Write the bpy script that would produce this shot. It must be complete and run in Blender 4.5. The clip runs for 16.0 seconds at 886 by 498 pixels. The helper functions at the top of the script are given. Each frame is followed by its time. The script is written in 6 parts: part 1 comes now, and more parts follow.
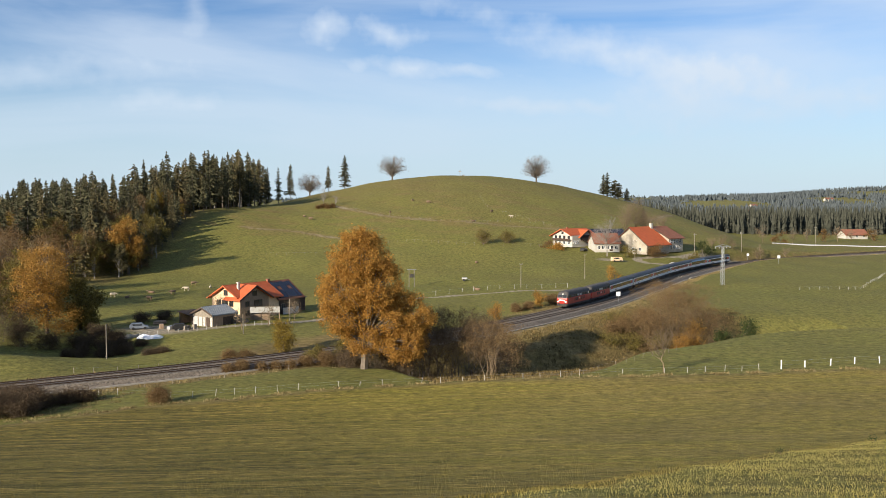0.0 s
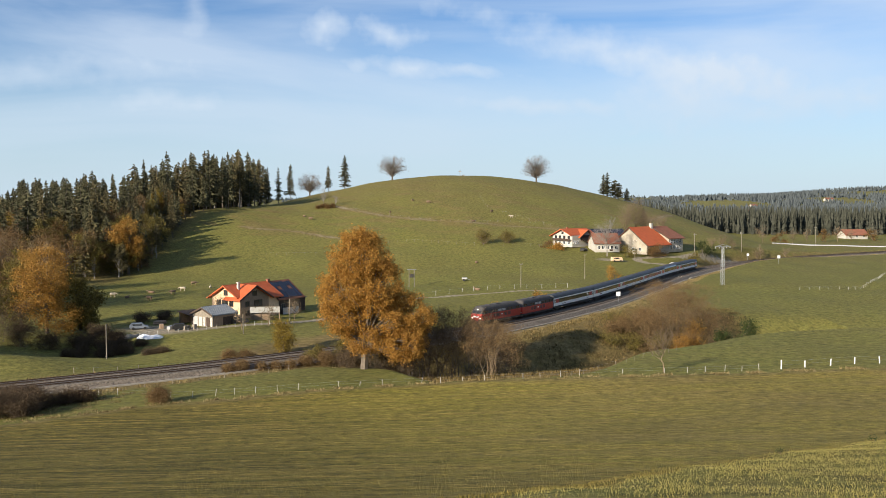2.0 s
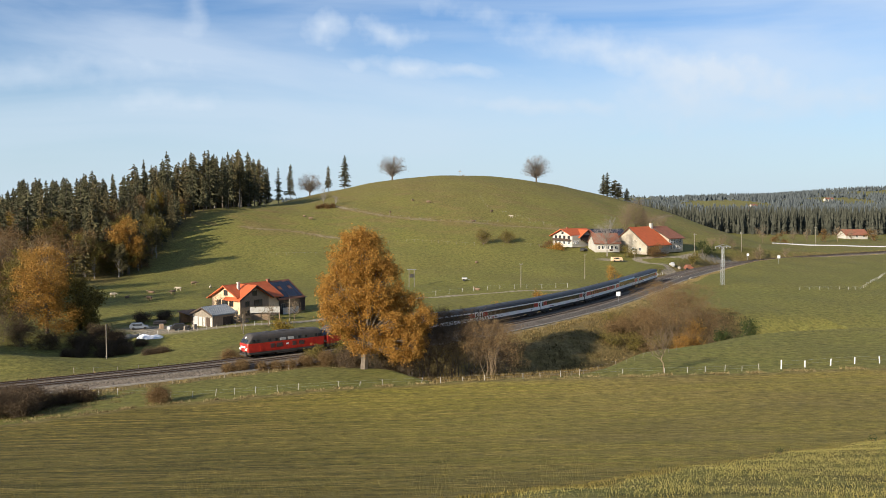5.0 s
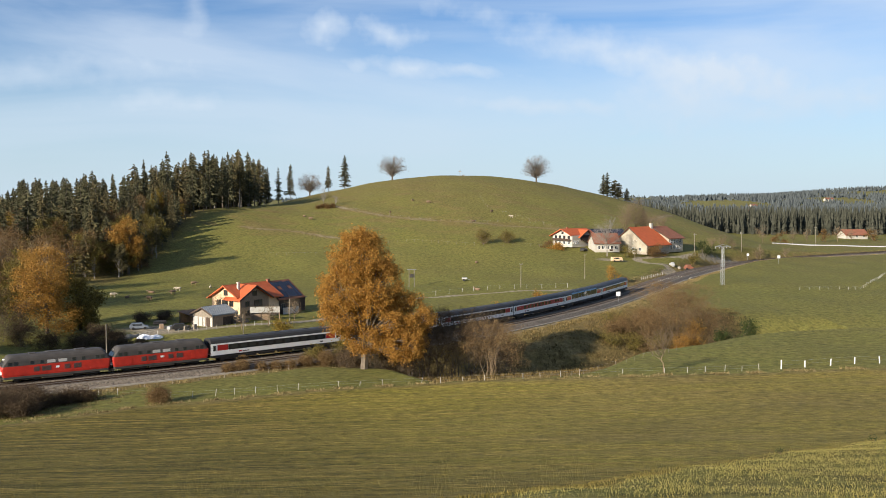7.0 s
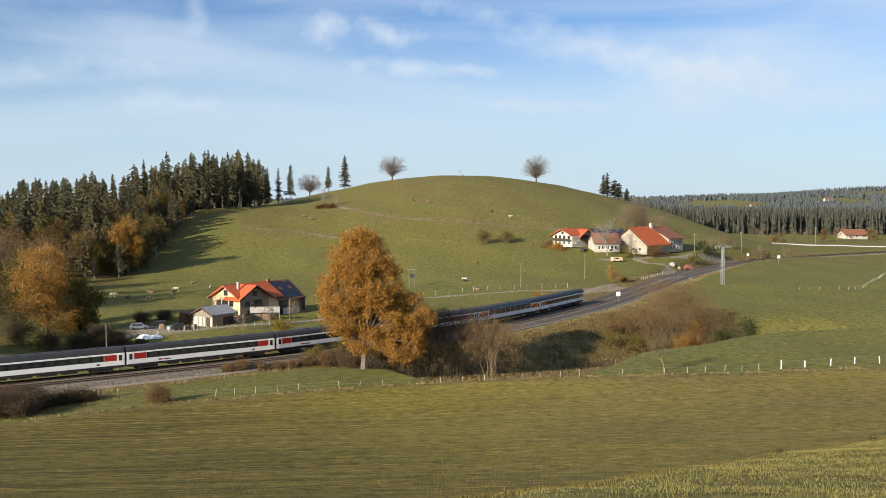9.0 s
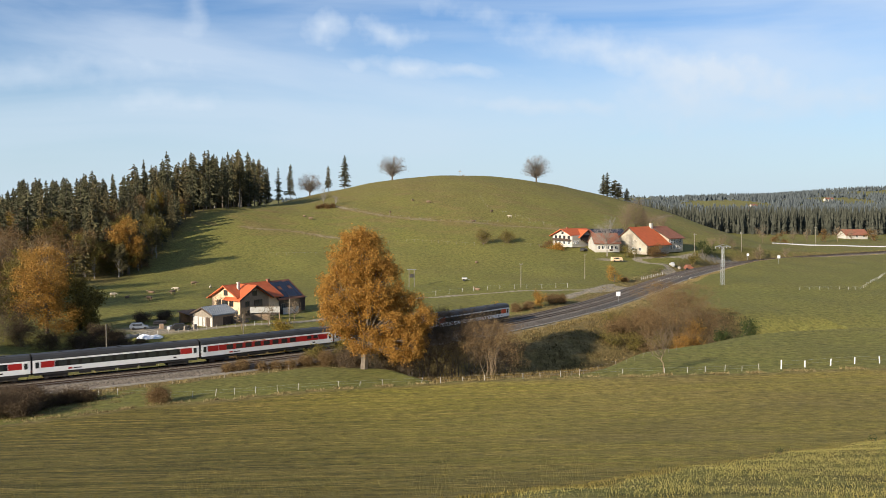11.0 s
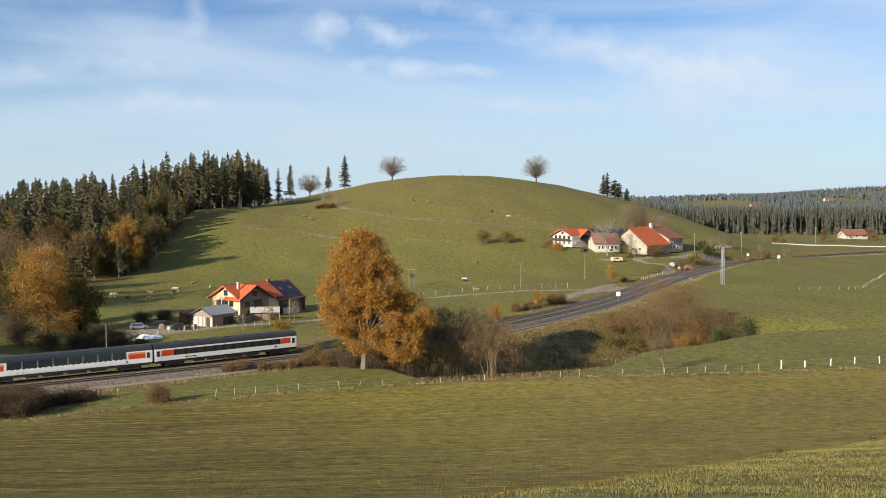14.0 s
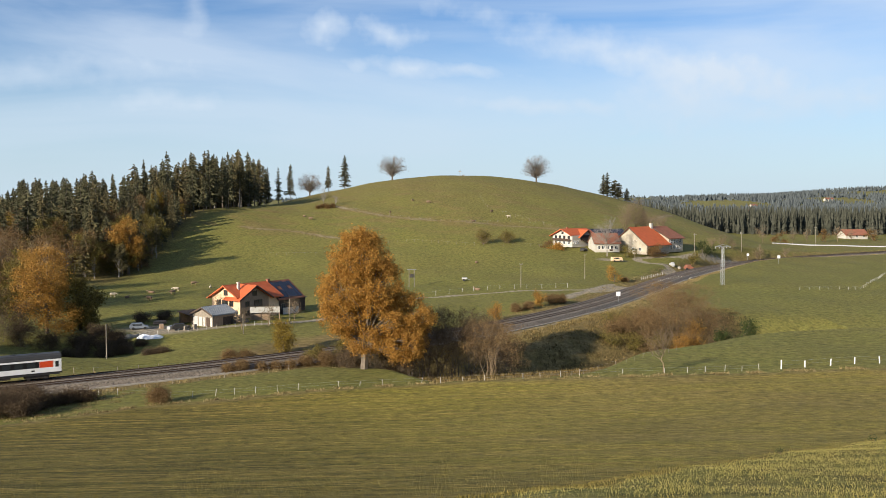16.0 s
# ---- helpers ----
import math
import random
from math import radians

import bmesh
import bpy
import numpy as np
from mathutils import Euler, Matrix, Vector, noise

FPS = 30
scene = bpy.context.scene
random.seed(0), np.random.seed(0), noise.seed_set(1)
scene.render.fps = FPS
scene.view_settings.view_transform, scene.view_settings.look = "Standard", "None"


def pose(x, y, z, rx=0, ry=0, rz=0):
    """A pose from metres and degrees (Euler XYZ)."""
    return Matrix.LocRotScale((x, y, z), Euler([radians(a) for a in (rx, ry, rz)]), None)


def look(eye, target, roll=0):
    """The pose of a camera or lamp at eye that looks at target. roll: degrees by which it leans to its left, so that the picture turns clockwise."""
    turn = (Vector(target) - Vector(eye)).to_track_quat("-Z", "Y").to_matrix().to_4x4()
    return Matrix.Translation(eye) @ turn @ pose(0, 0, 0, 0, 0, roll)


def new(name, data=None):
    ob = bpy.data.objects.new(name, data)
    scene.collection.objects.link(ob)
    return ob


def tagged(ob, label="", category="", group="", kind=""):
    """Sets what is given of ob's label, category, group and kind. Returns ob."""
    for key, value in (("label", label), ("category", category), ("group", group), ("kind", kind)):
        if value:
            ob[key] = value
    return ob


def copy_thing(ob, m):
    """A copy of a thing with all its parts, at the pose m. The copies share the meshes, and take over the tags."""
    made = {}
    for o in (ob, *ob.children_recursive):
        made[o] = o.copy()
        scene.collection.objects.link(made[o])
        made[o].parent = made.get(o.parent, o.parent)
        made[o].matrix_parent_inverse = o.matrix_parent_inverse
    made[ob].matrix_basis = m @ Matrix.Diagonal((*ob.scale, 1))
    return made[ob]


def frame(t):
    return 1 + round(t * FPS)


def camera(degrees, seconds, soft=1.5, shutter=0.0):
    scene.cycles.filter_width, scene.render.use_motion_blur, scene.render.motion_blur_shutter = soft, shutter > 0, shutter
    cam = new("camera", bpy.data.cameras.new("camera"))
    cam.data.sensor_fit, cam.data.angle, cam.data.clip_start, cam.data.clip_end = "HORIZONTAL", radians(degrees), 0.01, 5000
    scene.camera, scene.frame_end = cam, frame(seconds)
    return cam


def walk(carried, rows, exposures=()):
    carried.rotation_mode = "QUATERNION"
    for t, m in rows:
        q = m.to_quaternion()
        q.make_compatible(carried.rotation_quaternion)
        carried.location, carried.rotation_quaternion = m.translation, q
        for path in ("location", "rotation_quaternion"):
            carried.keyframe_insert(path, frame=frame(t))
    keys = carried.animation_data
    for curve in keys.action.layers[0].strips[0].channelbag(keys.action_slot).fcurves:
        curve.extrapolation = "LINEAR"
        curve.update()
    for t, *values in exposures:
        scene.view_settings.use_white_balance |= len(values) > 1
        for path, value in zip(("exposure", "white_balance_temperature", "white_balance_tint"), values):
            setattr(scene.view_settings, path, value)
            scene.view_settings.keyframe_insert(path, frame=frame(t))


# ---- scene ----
cam = camera(51.64, 16.0, soft=0.8, shutter=0.3)
EYE = 27.6
STILL = pose(0, 0, EYE, 86.908, 0, 0)
walk(cam, [(0.0, STILL), (16.0, STILL)], exposures=[(0.0, 0.62), (16.0, 0.62)])

# ---- light ----
SUN_AZ, SUN_EL = 222.6, 19.6
world = bpy.data.worlds.new("sky")
scene.world = world
world.use_nodes = True


def build_sky():
    nt = world.node_tree
    nt.nodes.clear()
    N, L = nt.nodes.new, nt.links.new
    sky = N("ShaderNodeTexSky")
    sky.sky_type, sky.sun_disc = "NISHITA", False
    sky.sun_elevation, sky.sun_rotation = radians(SUN_EL), radians(SUN_AZ)
    sky.altitude, sky.air_density, sky.dust_density, sky.ozone_density = 800, 1.0, 0.15, 2.6
    co = N("ShaderNodeTexCoord")
    mp = N("ShaderNodeMapping")
    mp.inputs["Scale"].default_value = (1.0, 1.0, 5.5)
    mp.inputs["Rotation"].default_value = (0, 0.12, 0)
    L(co.outputs["Generated"], mp.inputs[0])
    big = N("ShaderNodeTexNoise")
    big.inputs["Scale"].default_value, big.inputs["Detail"].default_value = 1.6, 6
    big.inputs["Distortion"].default_value = 0.6
    L(mp.outputs[0], big.inputs["Vector"])
    r1 = N("ShaderNodeMapRange")
    r1.inputs["From Min"].default_value, r1.inputs["From Max"].default_value = 0.44, 0.66
    r1.inputs["To Max"].default_value = 0.62
    L(big.outputs["Fac"], r1.inputs["Value"])
    # small fair-weather puffs and a streak
    total = r1.outputs[0]
    for x, z, sx, sz, a, turn in ((-0.124, 0.180, 0.026, 0.018, 0.6, 0), (-0.055, 0.176, 0.045, 0.020, 0.65, 8), (-0.02, 0.141, 0.10, 0.010, 0.65, 4), (-0.252, 0.190, 0.016, 0.03, 0.35, 0),
                                  (-0.29, 0.101, 0.07, 0.012, 0.4, -4), (0.12, 0.098, 0.12, 0.010, 0.4, 3), (0.19, 0.155, 0.22, 0.020, 0.5, 14), (0.25, 0.110, 0.06, 0.04, 0.4, 0),
                                  (-0.42, 0.125, 0.16, 0.02, 0.35, -3), (0.38, 0.10, 0.15, 0.018, 0.4, -8)):
        m2 = N("ShaderNodeMapping")
        m2.vector_type = "TEXTURE"
        m2.inputs["Location"].default_value = (x, 1.0, z)
        m2.inputs["Scale"].default_value = (sx, 0.5, sz)
        m2.inputs["Rotation"].default_value = (0, radians(turn), 0)
        L(co.outputs["Generated"], m2.inputs[0])
        wob = N("ShaderNodeTexNoise")
        wob.inputs["Scale"].default_value, wob.inputs["Detail"].default_value = 28, 4
        L(co.outputs["Generated"], wob.inputs["Vector"])
        sub = N("ShaderNodeVectorMath")
        sub.operation = "SUBTRACT"
        sub.inputs[1].default_value = (0.5, 0.5, 0.5)
        L(wob.outputs["Color"], sub.inputs[0])
        mad = N("ShaderNodeVectorMath")
        mad.operation = "MULTIPLY_ADD"
        mad.inputs[1].default_value = (2.2, 0.0, 2.2)
        L(sub.outputs[0], mad.inputs[0])
        L(m2.outputs[0], mad.inputs[2])
        g = N("ShaderNodeTexGradient")
        g.gradient_type = "SPHERICAL"
        L(mad.outputs[0], g.inputs[0])
        mul = N("ShaderNodeMath")
        mul.operation = "MULTIPLY_ADD"
        mul.inputs[1].default_value = a
        mul.use_clamp = True
        L(g.outputs["Fac"], mul.inputs[0])
        L(total, mul.inputs[2])
        total = mul.outputs[0]
    mix = N("ShaderNodeMix")
    mix.data_type = "RGBA"
    L(total, mix.inputs["Factor"])
    tint = N("ShaderNodeMix")
    tint.data_type, tint.blend_type = "RGBA", "MULTIPLY"
    tint.inputs["Factor"].default_value = 1.0
    tint.inputs["B"].default_value = (0.86, 1.0, 1.2, 1)
    L(sky.outputs[0], tint.inputs["A"])
    L(tint.outputs["Result"], mix.inputs["A"])
    mix.inputs["B"].default_value = (6.7, 7.7, 9.0, 1)
    bg = N("ShaderNodeBackground")
    bg.inputs["Strength"].default_value = 0.068
    # pale air towards the horizon
    sep = N("ShaderNodeSeparateXYZ")
    L(co.outputs["Generated"], sep.inputs[0])
    low = N("ShaderNodeMapRange")
    low.interpolation_type = "SMOOTHSTEP"
    low.inputs["From Min"].default_value, low.inputs["From Max"].default_value = -0.03, 0.19
    low.inputs["To Min"].default_value, low.inputs["To Max"].default_value = 0.95, 0.0
    L(sep.outputs["Z"], low.inputs["Value"])
    air = N("ShaderNodeMix")
    air.data_type = "RGBA"
    L(low.outputs[0], air.inputs["Factor"])
    L(mix.outputs["Result"], air.inputs["A"])
    air.inputs["B"].default_value = (5.4, 6.8, 7.95, 1)
    L(air.outputs["Result"], bg.inputs["Color"])
    L(bg.outputs[0], N("ShaderNodeOutputWorld").inputs["Surface"])


build_sky()
sun = new("sun", bpy.data.lights.new("sun", "SUN"))
sun.data.energy, sun.data.angle, sun.data.color = 5.0, radians(0.55), (1.0, 0.90, 0.75)
_az, _el = radians(SUN_AZ), radians(SUN_EL)
SUN_FROM = Vector((math.sin(_az) * math.cos(_el), math.cos(_az) * math.cos(_el), math.sin(_el)))
sun.matrix_world = look(SUN_FROM * 100, (0, 0, 0))


# ---- materials ----
def mat(name, color, rough=0.6, metal=0.0, vary=0.25, scale=3.0, fine=40.0, bump=0.0, second=None, island=0.0, obj=0.0, translucent=0.0, emit=None, spec=0.5):
    """A procedural surface: a base colour, a coarse and a fine variation, relief and, where asked, variation from piece to piece."""
    m = bpy.data.materials.new(name)
    m.use_nodes = True
    nt = m.node_tree
    N, L = nt.nodes.new, nt.links.new
    b = nt.nodes["Principled BSDF"]
    b.inputs["Roughness"].default_value, b.inputs["Metallic"].default_value = rough, metal
    b.inputs["Specular IOR Level"].default_value = spec
    co = N("ShaderNodeTexCoord")
    n1, n2 = N("ShaderNodeTexNoise"), N("ShaderNodeTexNoise")
    for n, s in ((n1, scale), (n2, fine)):
        n.inputs["Scale"].default_value, n.inputs["Detail"].default_value = s, 4
        L(co.outputs["Object"], n.inputs["Vector"])
    dark = tuple(c * (1 - vary) for c in color)
    lite = second or tuple(min(1, c * (1 + vary)) for c in color)
    mx = N("ShaderNodeMix")
    mx.data_type = "RGBA"
    mx.inputs["A"].default_value, mx.inputs["B"].default_value = (*dark, 1), (*lite, 1)
    fac = N("ShaderNodeMath")
    fac.operation = "MULTIPLY_ADD"
    fac.inputs[1].default_value = 0.6
    L(n1.outputs["Fac"], fac.inputs[0])
    half = N("ShaderNodeMath")
    half.operation = "MULTIPLY"
    half.inputs[1].default_value = 0.4
    L(n2.outputs["Fac"], half.inputs[0])
    L(half.outputs[0], fac.inputs[2])
    rng = N("ShaderNodeMapRange")
    rng.inputs["From Min"].default_value, rng.inputs["From Max"].default_value = 0.32, 0.68
    L(fac.outputs[0], rng.inputs["Value"])
    out = rng.outputs[0]
    if island or obj:
        src = N("ShaderNodeNewGeometry").outputs["Random Per Island"] if island else N("ShaderNodeObjectInfo").outputs["Random"]
        mm = N("ShaderNodeMix")
        mm.inputs["Factor"].default_value = island or obj
        L(out, mm.inputs["A"])
        L(src, mm.inputs["B"])
        out = mm.outputs["Result"]
    L(out, mx.inputs["Factor"])
    L(mx.outputs["Result"], b.inputs["Base Color"])
    if bump:
        bp = N("ShaderNodeBump")
        bp.inputs["Strength"].default_value, bp.inputs["Distance"].default_value = 0.6, bump
        L(n2.outputs["Fac"], bp.inputs["Height"])
        L(bp.outputs[0], b.inputs["Normal"])
    if emit:
        b.inputs["Emission Color"].default_value, b.inputs["Emission Strength"].default_value = (*emit[0], 1), emit[1]
    if translucent:
        tr, ms = N("ShaderNodeBsdfTranslucent"), N("ShaderNodeMixShader")
        L(mx.outputs["Result"], tr.inputs["Color"])
        ms.inputs[0].default_value = translucent
        L(b.outputs[0], ms.inputs[1])
        L(tr.outputs[0], ms.inputs[2])
        L(ms.outputs[0], nt.nodes["Material Output"].inputs["Surface"])
    return m


def ground_material():
    """Meadow, striped field, dry rough grass and bare gravel, laid out by the cover map of the land."""
    m = bpy.data.materials.new("land")
    m.use_nodes = True
    nt = m.node_tree
    N, L = nt.nodes.new, nt.links.new
    b = nt.nodes["Principled BSDF"]
    b.inputs["Roughness"].default_value, b.inputs["Specular IOR Level"].default_value = 0.9, 0.15
    co = N("ShaderNodeTexCoord")

    def noise_at(scale, detail=5, stretch=None, turn=0.0):
        n = N("ShaderNodeTexNoise")
        n.inputs["Scale"].default_value, n.inputs["Detail"].default_value, n.inputs["Roughness"].default_value = scale, detail, 0.68
        if stretch:
            mp = N("ShaderNodeMapping")
            mp.inputs["Rotation"].default_value = (0, 0, radians(turn))
            mp.inputs["Scale"].default_value = stretch
            L(co.outputs["Object"], mp.inputs[0])
            L(mp.outputs[0], n.inputs["Vector"])
        else:
            L(co.outputs["Object"], n.inputs["Vector"])
        return n.outputs["Fac"]

    def ramp(v, lo, hi, a, c):
        r = N("ShaderNodeMapRange")
        r.inputs["From Min"].default_value, r.inputs["From Max"].default_value = lo, hi
        L(v, r.inputs["Value"])
        x = N("ShaderNodeMix")
        x.data_type = "RGBA"
        L(r.outputs[0], x.inputs["Factor"])
        for sock, val in (("A", a), ("B", c)):
            if isinstance(val, tuple):
                x.inputs[sock].default_value = (*val, 1)
            else:
                L(val, x.inputs[sock])
        return x.outputs["Result"]

    at = N("ShaderNodeAttribute")
    at.attribute_name = "cover"
    sp = N("ShaderNodeSeparateColor")
    L(at.outputs["Color"], sp.inputs[0])
    clump, patch, mid = noise_at(2.5, 6), noise_at(0.018, 4), noise_at(0.22, 5)
    stripe = noise_at(1.0, 8, (0.020, 0.62, 1.0), -7.0)
    stripe2 = noise_at(1.0, 9, (4.0, 8.0, 1.0), -7.0)
    furrow = noise_at(1.0, 4, (0.035, 1.9, 1.0), -9.0)
    grain = noise_at(0.9, 9)
    # meadow
    g1 = ramp(clump, 0.3, 0.7, (0.104, 0.101, 0.022), (0.216, 0.202, 0.053))
    g2 = ramp(clump, 0.3, 0.7, (0.108, 0.093, 0.022), (0.226, 0.190, 0.058))
    meadow = ramp(mid, 0.48, 0.82, g1, g2)
    meadow = ramp(patch, 0.45, 0.8, meadow, g2)
    # cut field in the foreground with mowing stripes
    f1 = ramp(stripe2, 0.36, 0.64, (0.106, 0.093, 0.012), (0.350, 0.288, 0.048))
    f2 = ramp(stripe2, 0.36, 0.64, (0.165, 0.112, 0.020), (0.47, 0.335, 0.088))
    # darker field colour: shade of the slope painted in towards the left
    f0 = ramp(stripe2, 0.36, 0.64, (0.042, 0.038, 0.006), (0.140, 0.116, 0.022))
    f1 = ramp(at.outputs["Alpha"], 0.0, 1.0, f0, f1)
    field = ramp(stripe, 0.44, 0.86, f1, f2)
    field = ramp(furrow, 0.53, 0.62, field, f2)
    # rough dry grass
    d1 = ramp(clump, 0.3, 0.7, (0.115, 0.080, 0.028), (0.31, 0.225, 0.095))
    dry = ramp(mid, 0.35, 0.65, d1, (0.15, 0.112, 0.036))
    # gravel and bare earth, also the haze tint of the far fields
    e1 = ramp(clump, 0.3, 0.7, (0.22, 0.182, 0.128), (0.37, 0.315, 0.235))
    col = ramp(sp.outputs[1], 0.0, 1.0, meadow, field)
    col = ramp(sp.outputs[0], 0.0, 1.0, col, dry)
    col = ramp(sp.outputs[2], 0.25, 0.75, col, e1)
    shade = N("ShaderNodeMix")
    shade.data_type, shade.blend_type = "RGBA", "MULTIPLY"
    shade.inputs["Factor"].default_value = 1.0
    L(col, shade.inputs["A"])
    L(ramp(grain, 0.32, 0.68, (0.54, 0.54, 0.52), (1.50, 1.49, 1.46)), shade.inputs["B"])
    col = shade.outputs["Result"]
    L(col, b.inputs["Base Color"])
    bp = N("ShaderNodeBump")
    bp.inputs["Strength"].default_value, bp.inputs["Distance"].default_value = 0.7, 0.16
    L(clump, bp.inputs["Height"])
    L(bp.outputs[0], b.inputs["Normal"])
    return m


M_LAND = ground_material()
M_BALLAST = mat("ballast", (0.178, 0.144, 0.108), 0.95, vary=0.75, scale=2.5, fine=9, bump=0.06)
M_STAINED = mat("rust_stained_ballast", (0.075, 0.060, 0.048), 0.95, vary=0.4, scale=0.5, fine=9, bump=0.05)
M_RAIL = mat("rail", (0.10, 0.065, 0.045), 0.6, 0.6, vary=0.3)
M_SLEEPER = mat("sleeper", (0.10, 0.08, 0.065), 0.9, vary=0.3)
M_CONCRETE = mat("concrete", (0.36, 0.32, 0.26), 0.9, vary=0.2, scale=0.6)
M_WOOD = mat("grey_wood", (0.26, 0.22, 0.17), 0.85, vary=0.35, scale=2)
M_POST = mat("pale_post", (0.48, 0.46, 0.41), 0.8, vary=0.15)
M_BARK = mat("bark", (0.13, 0.105, 0.08), 0.95, vary=0.4, scale=2, fine=14, bump=0.03)
M_TWIG = mat("twig", (0.14, 0.098, 0.058), 0.95, vary=0.35, second=(0.27, 0.195, 0.115), island=0.6)
M_FINETWIG = mat("fine_twigs", (0.17, 0.14, 0.115), 0.95, vary=0.3, second=(0.32, 0.265, 0.215), island=0.7, translucent=0.2)
M_TRUNK = mat("furrowed_bark", (0.16, 0.128, 0.095), 0.95, vary=0.35, scale=2, fine=14, bump=0.03)
M_PALEBARK = mat("pale_bark", (0.25, 0.22, 0.185), 0.95, vary=0.3, scale=2)
M_SPRUCE = mat("spruce_needles", (0.050, 0.050, 0.026), 0.9, vary=0.35, second=(0.135, 0.125, 0.066), island=0.5, spec=0.1)
M_SPRUCE2 = mat("spruce_needles_olive", (0.075, 0.068, 0.030), 0.9, vary=0.4, second=(0.18, 0.145, 0.070), island=0.5, spec=0.1)
M_FARWOOD = mat("far_needles", (0.040, 0.044, 0.032), 0.95, vary=0.3, second=(0.088, 0.088, 0.066), island=0.6, spec=0.1)
# distance haze is put into this needle colour, for the farthest woods
M_HAZEWOOD = mat("haze_paled_needles", (0.068, 0.080, 0.082), 0.95, vary=0.25, second=(0.110, 0.124, 0.125), island=0.6, spec=0.1)
M_ORANGE = mat("autumn_leaves", (0.32, 0.152, 0.026), 0.75, vary=0.4, second=(0.58, 0.315, 0.068), island=0.75, translucent=0.3, spec=0.2)
M_GOLD = mat("golden_leaves", (0.29, 0.145, 0.027), 0.75, vary=0.4, second=(0.52, 0.29, 0.066), island=0.75, translucent=0.3, spec=0.2)
M_RUST = mat("rusty_leaves", (0.13, 0.068, 0.024), 0.75, vary=0.4, second=(0.27, 0.165, 0.062), island=0.75, translucent=0.3, spec=0.2)
M_OLIVE = mat("olive_leaves", (0.11, 0.090, 0.02), 0.75, vary=0.4, second=(0.27, 0.21, 0.055), island=0.75, translucent=0.3, spec=0.2)
M_GOLDOLIVE = mat("yellowing_leaves", (0.17, 0.115, 0.018), 0.75, vary=0.4, second=(0.36, 0.25, 0.045), island=0.75, translucent=0.3, spec=0.2)
M_BRUSH = mat("dry_twigs_and_leaves", (0.125, 0.078, 0.034), 0.9, vary=0.4, second=(0.31, 0.20, 0.092), island=0.8, translucent=0.2, spec=0.1)
# darker copy of M_BRUSH: dark hedge twigs, and shade painted into other bushes
M_DARKBRUSH = mat("dark_and_shaded_twigs", (0.060, 0.042, 0.026), 0.9, vary=0.4, second=(0.17, 0.118, 0.070), island=0.8, translucent=0.15, spec=0.1)
M_GREEN = mat("green_leaves", (0.03, 0.045, 0.012), 0.7, vary=0.4, second=(0.075, 0.095, 0.025), island=0.7, translucent=0.25, spec=0.2)
M_RED = mat("traffic_red", (0.45, 0.030, 0.018), 0.4, vary=0.3, scale=0.9)
M_LOCOGREY = mat("sooty_roof", (0.064, 0.056, 0.050), 0.7, vary=0.3, scale=1.0)
M_PALEGREY = mat("light_grey_paint", (0.45, 0.44, 0.42), 0.5, vary=0.15, scale=1)
M_DARK = mat("dirty_black", (0.022, 0.020, 0.019), 0.7, vary=0.4, scale=2)
M_UNDER = mat("brake_dust", (0.045, 0.037, 0.030), 0.85, vary=0.4, scale=2)
M_WHITE = mat("coach_white", (0.83, 0.825, 0.80), 0.3, vary=0.06, scale=0.8)
M_COACHROOF = mat("coach_roof", (0.038, 0.037, 0.036), 0.55, vary=0.25, scale=0.5)
M_BAND = mat("window_band", (0.018, 0.018, 0.02), 0.15, vary=0.2)
M_PANE = mat("tinted_pane", (0.03, 0.034, 0.036), 0.04, vary=0.15, spec=0.8)
M_SKYPANE = mat("pale_tinted_pane", (0.030, 0.040, 0.042), 0.05, vary=0.2, spec=1.0)
M_CRIMSON = mat("crimson_paint", (0.36, 0.020, 0.018), 0.35, vary=0.12)
M_ORANGERED = mat("orange_red_paint", (0.62, 0.07, 0.018), 0.35, vary=0.1)
M_YELLOW = mat("amber_paint", (0.72, 0.33, 0.08), 0.4, vary=0.1)
M_LAMP = mat("lit_headlamp", (0.9, 0.9, 0.8), 0.3, emit=((1.0, 0.93, 0.75), 2.2))
M_TAIL = mat("tail_lamp", (0.5, 0.02, 0.02), 0.3)
M_PLASTER = mat("cream_plaster", (0.74, 0.52, 0.32), 0.85, vary=0.08, scale=0.7)
M_WHITEWALL = mat("white_plaster", (0.50, 0.465, 0.40), 0.85, vary=0.12, scale=0.4)
M_OLDWALL = mat("weathered_plaster", (0.42, 0.365, 0.28), 0.9, vary=0.45, scale=0.35, fine=5)
M_ROOFTILE = mat("orange_tiles", (0.52, 0.115, 0.035), 0.75, vary=0.15, scale=0.7, fine=12)
M_ROOFTILE2 = mat("weathered_tiles", (0.27, 0.105, 0.06), 0.8, vary=0.25, scale=0.6, fine=12)
M_TIMBER = mat("dark_timber", (0.070, 0.045, 0.030), 0.85, vary=0.35, scale=1.5, fine=20)
M_TIMBER2 = mat("tan_timber", (0.32, 0.22, 0.14), 0.8, vary=0.25, scale=1.5, fine=20)
M_GLASS = mat("window_glass", (0.03, 0.035, 0.04), 0.05, vary=0.1, spec=0.8)
M_SOLAR = mat("solar_cell", (0.012, 0.016, 0.032), 0.12, vary=0.2, spec=0.7)
M_SHEETBLUE = mat("blue_grey_sheet", (0.20, 0.225, 0.26), 0.45, 0.2, vary=0.25, scale=1.2)
M_METAL = mat("galvanised", (0.42, 0.43, 0.43), 0.45, 0.7, vary=0.2)
M_TARP = mat("white_tarp", (0.82, 0.83, 0.85), 0.5, vary=0.05, scale=2, bump=0.05)
M_SIGN = mat("white_sign", (0.85, 0.85, 0.84), 0.4, vary=0.03)
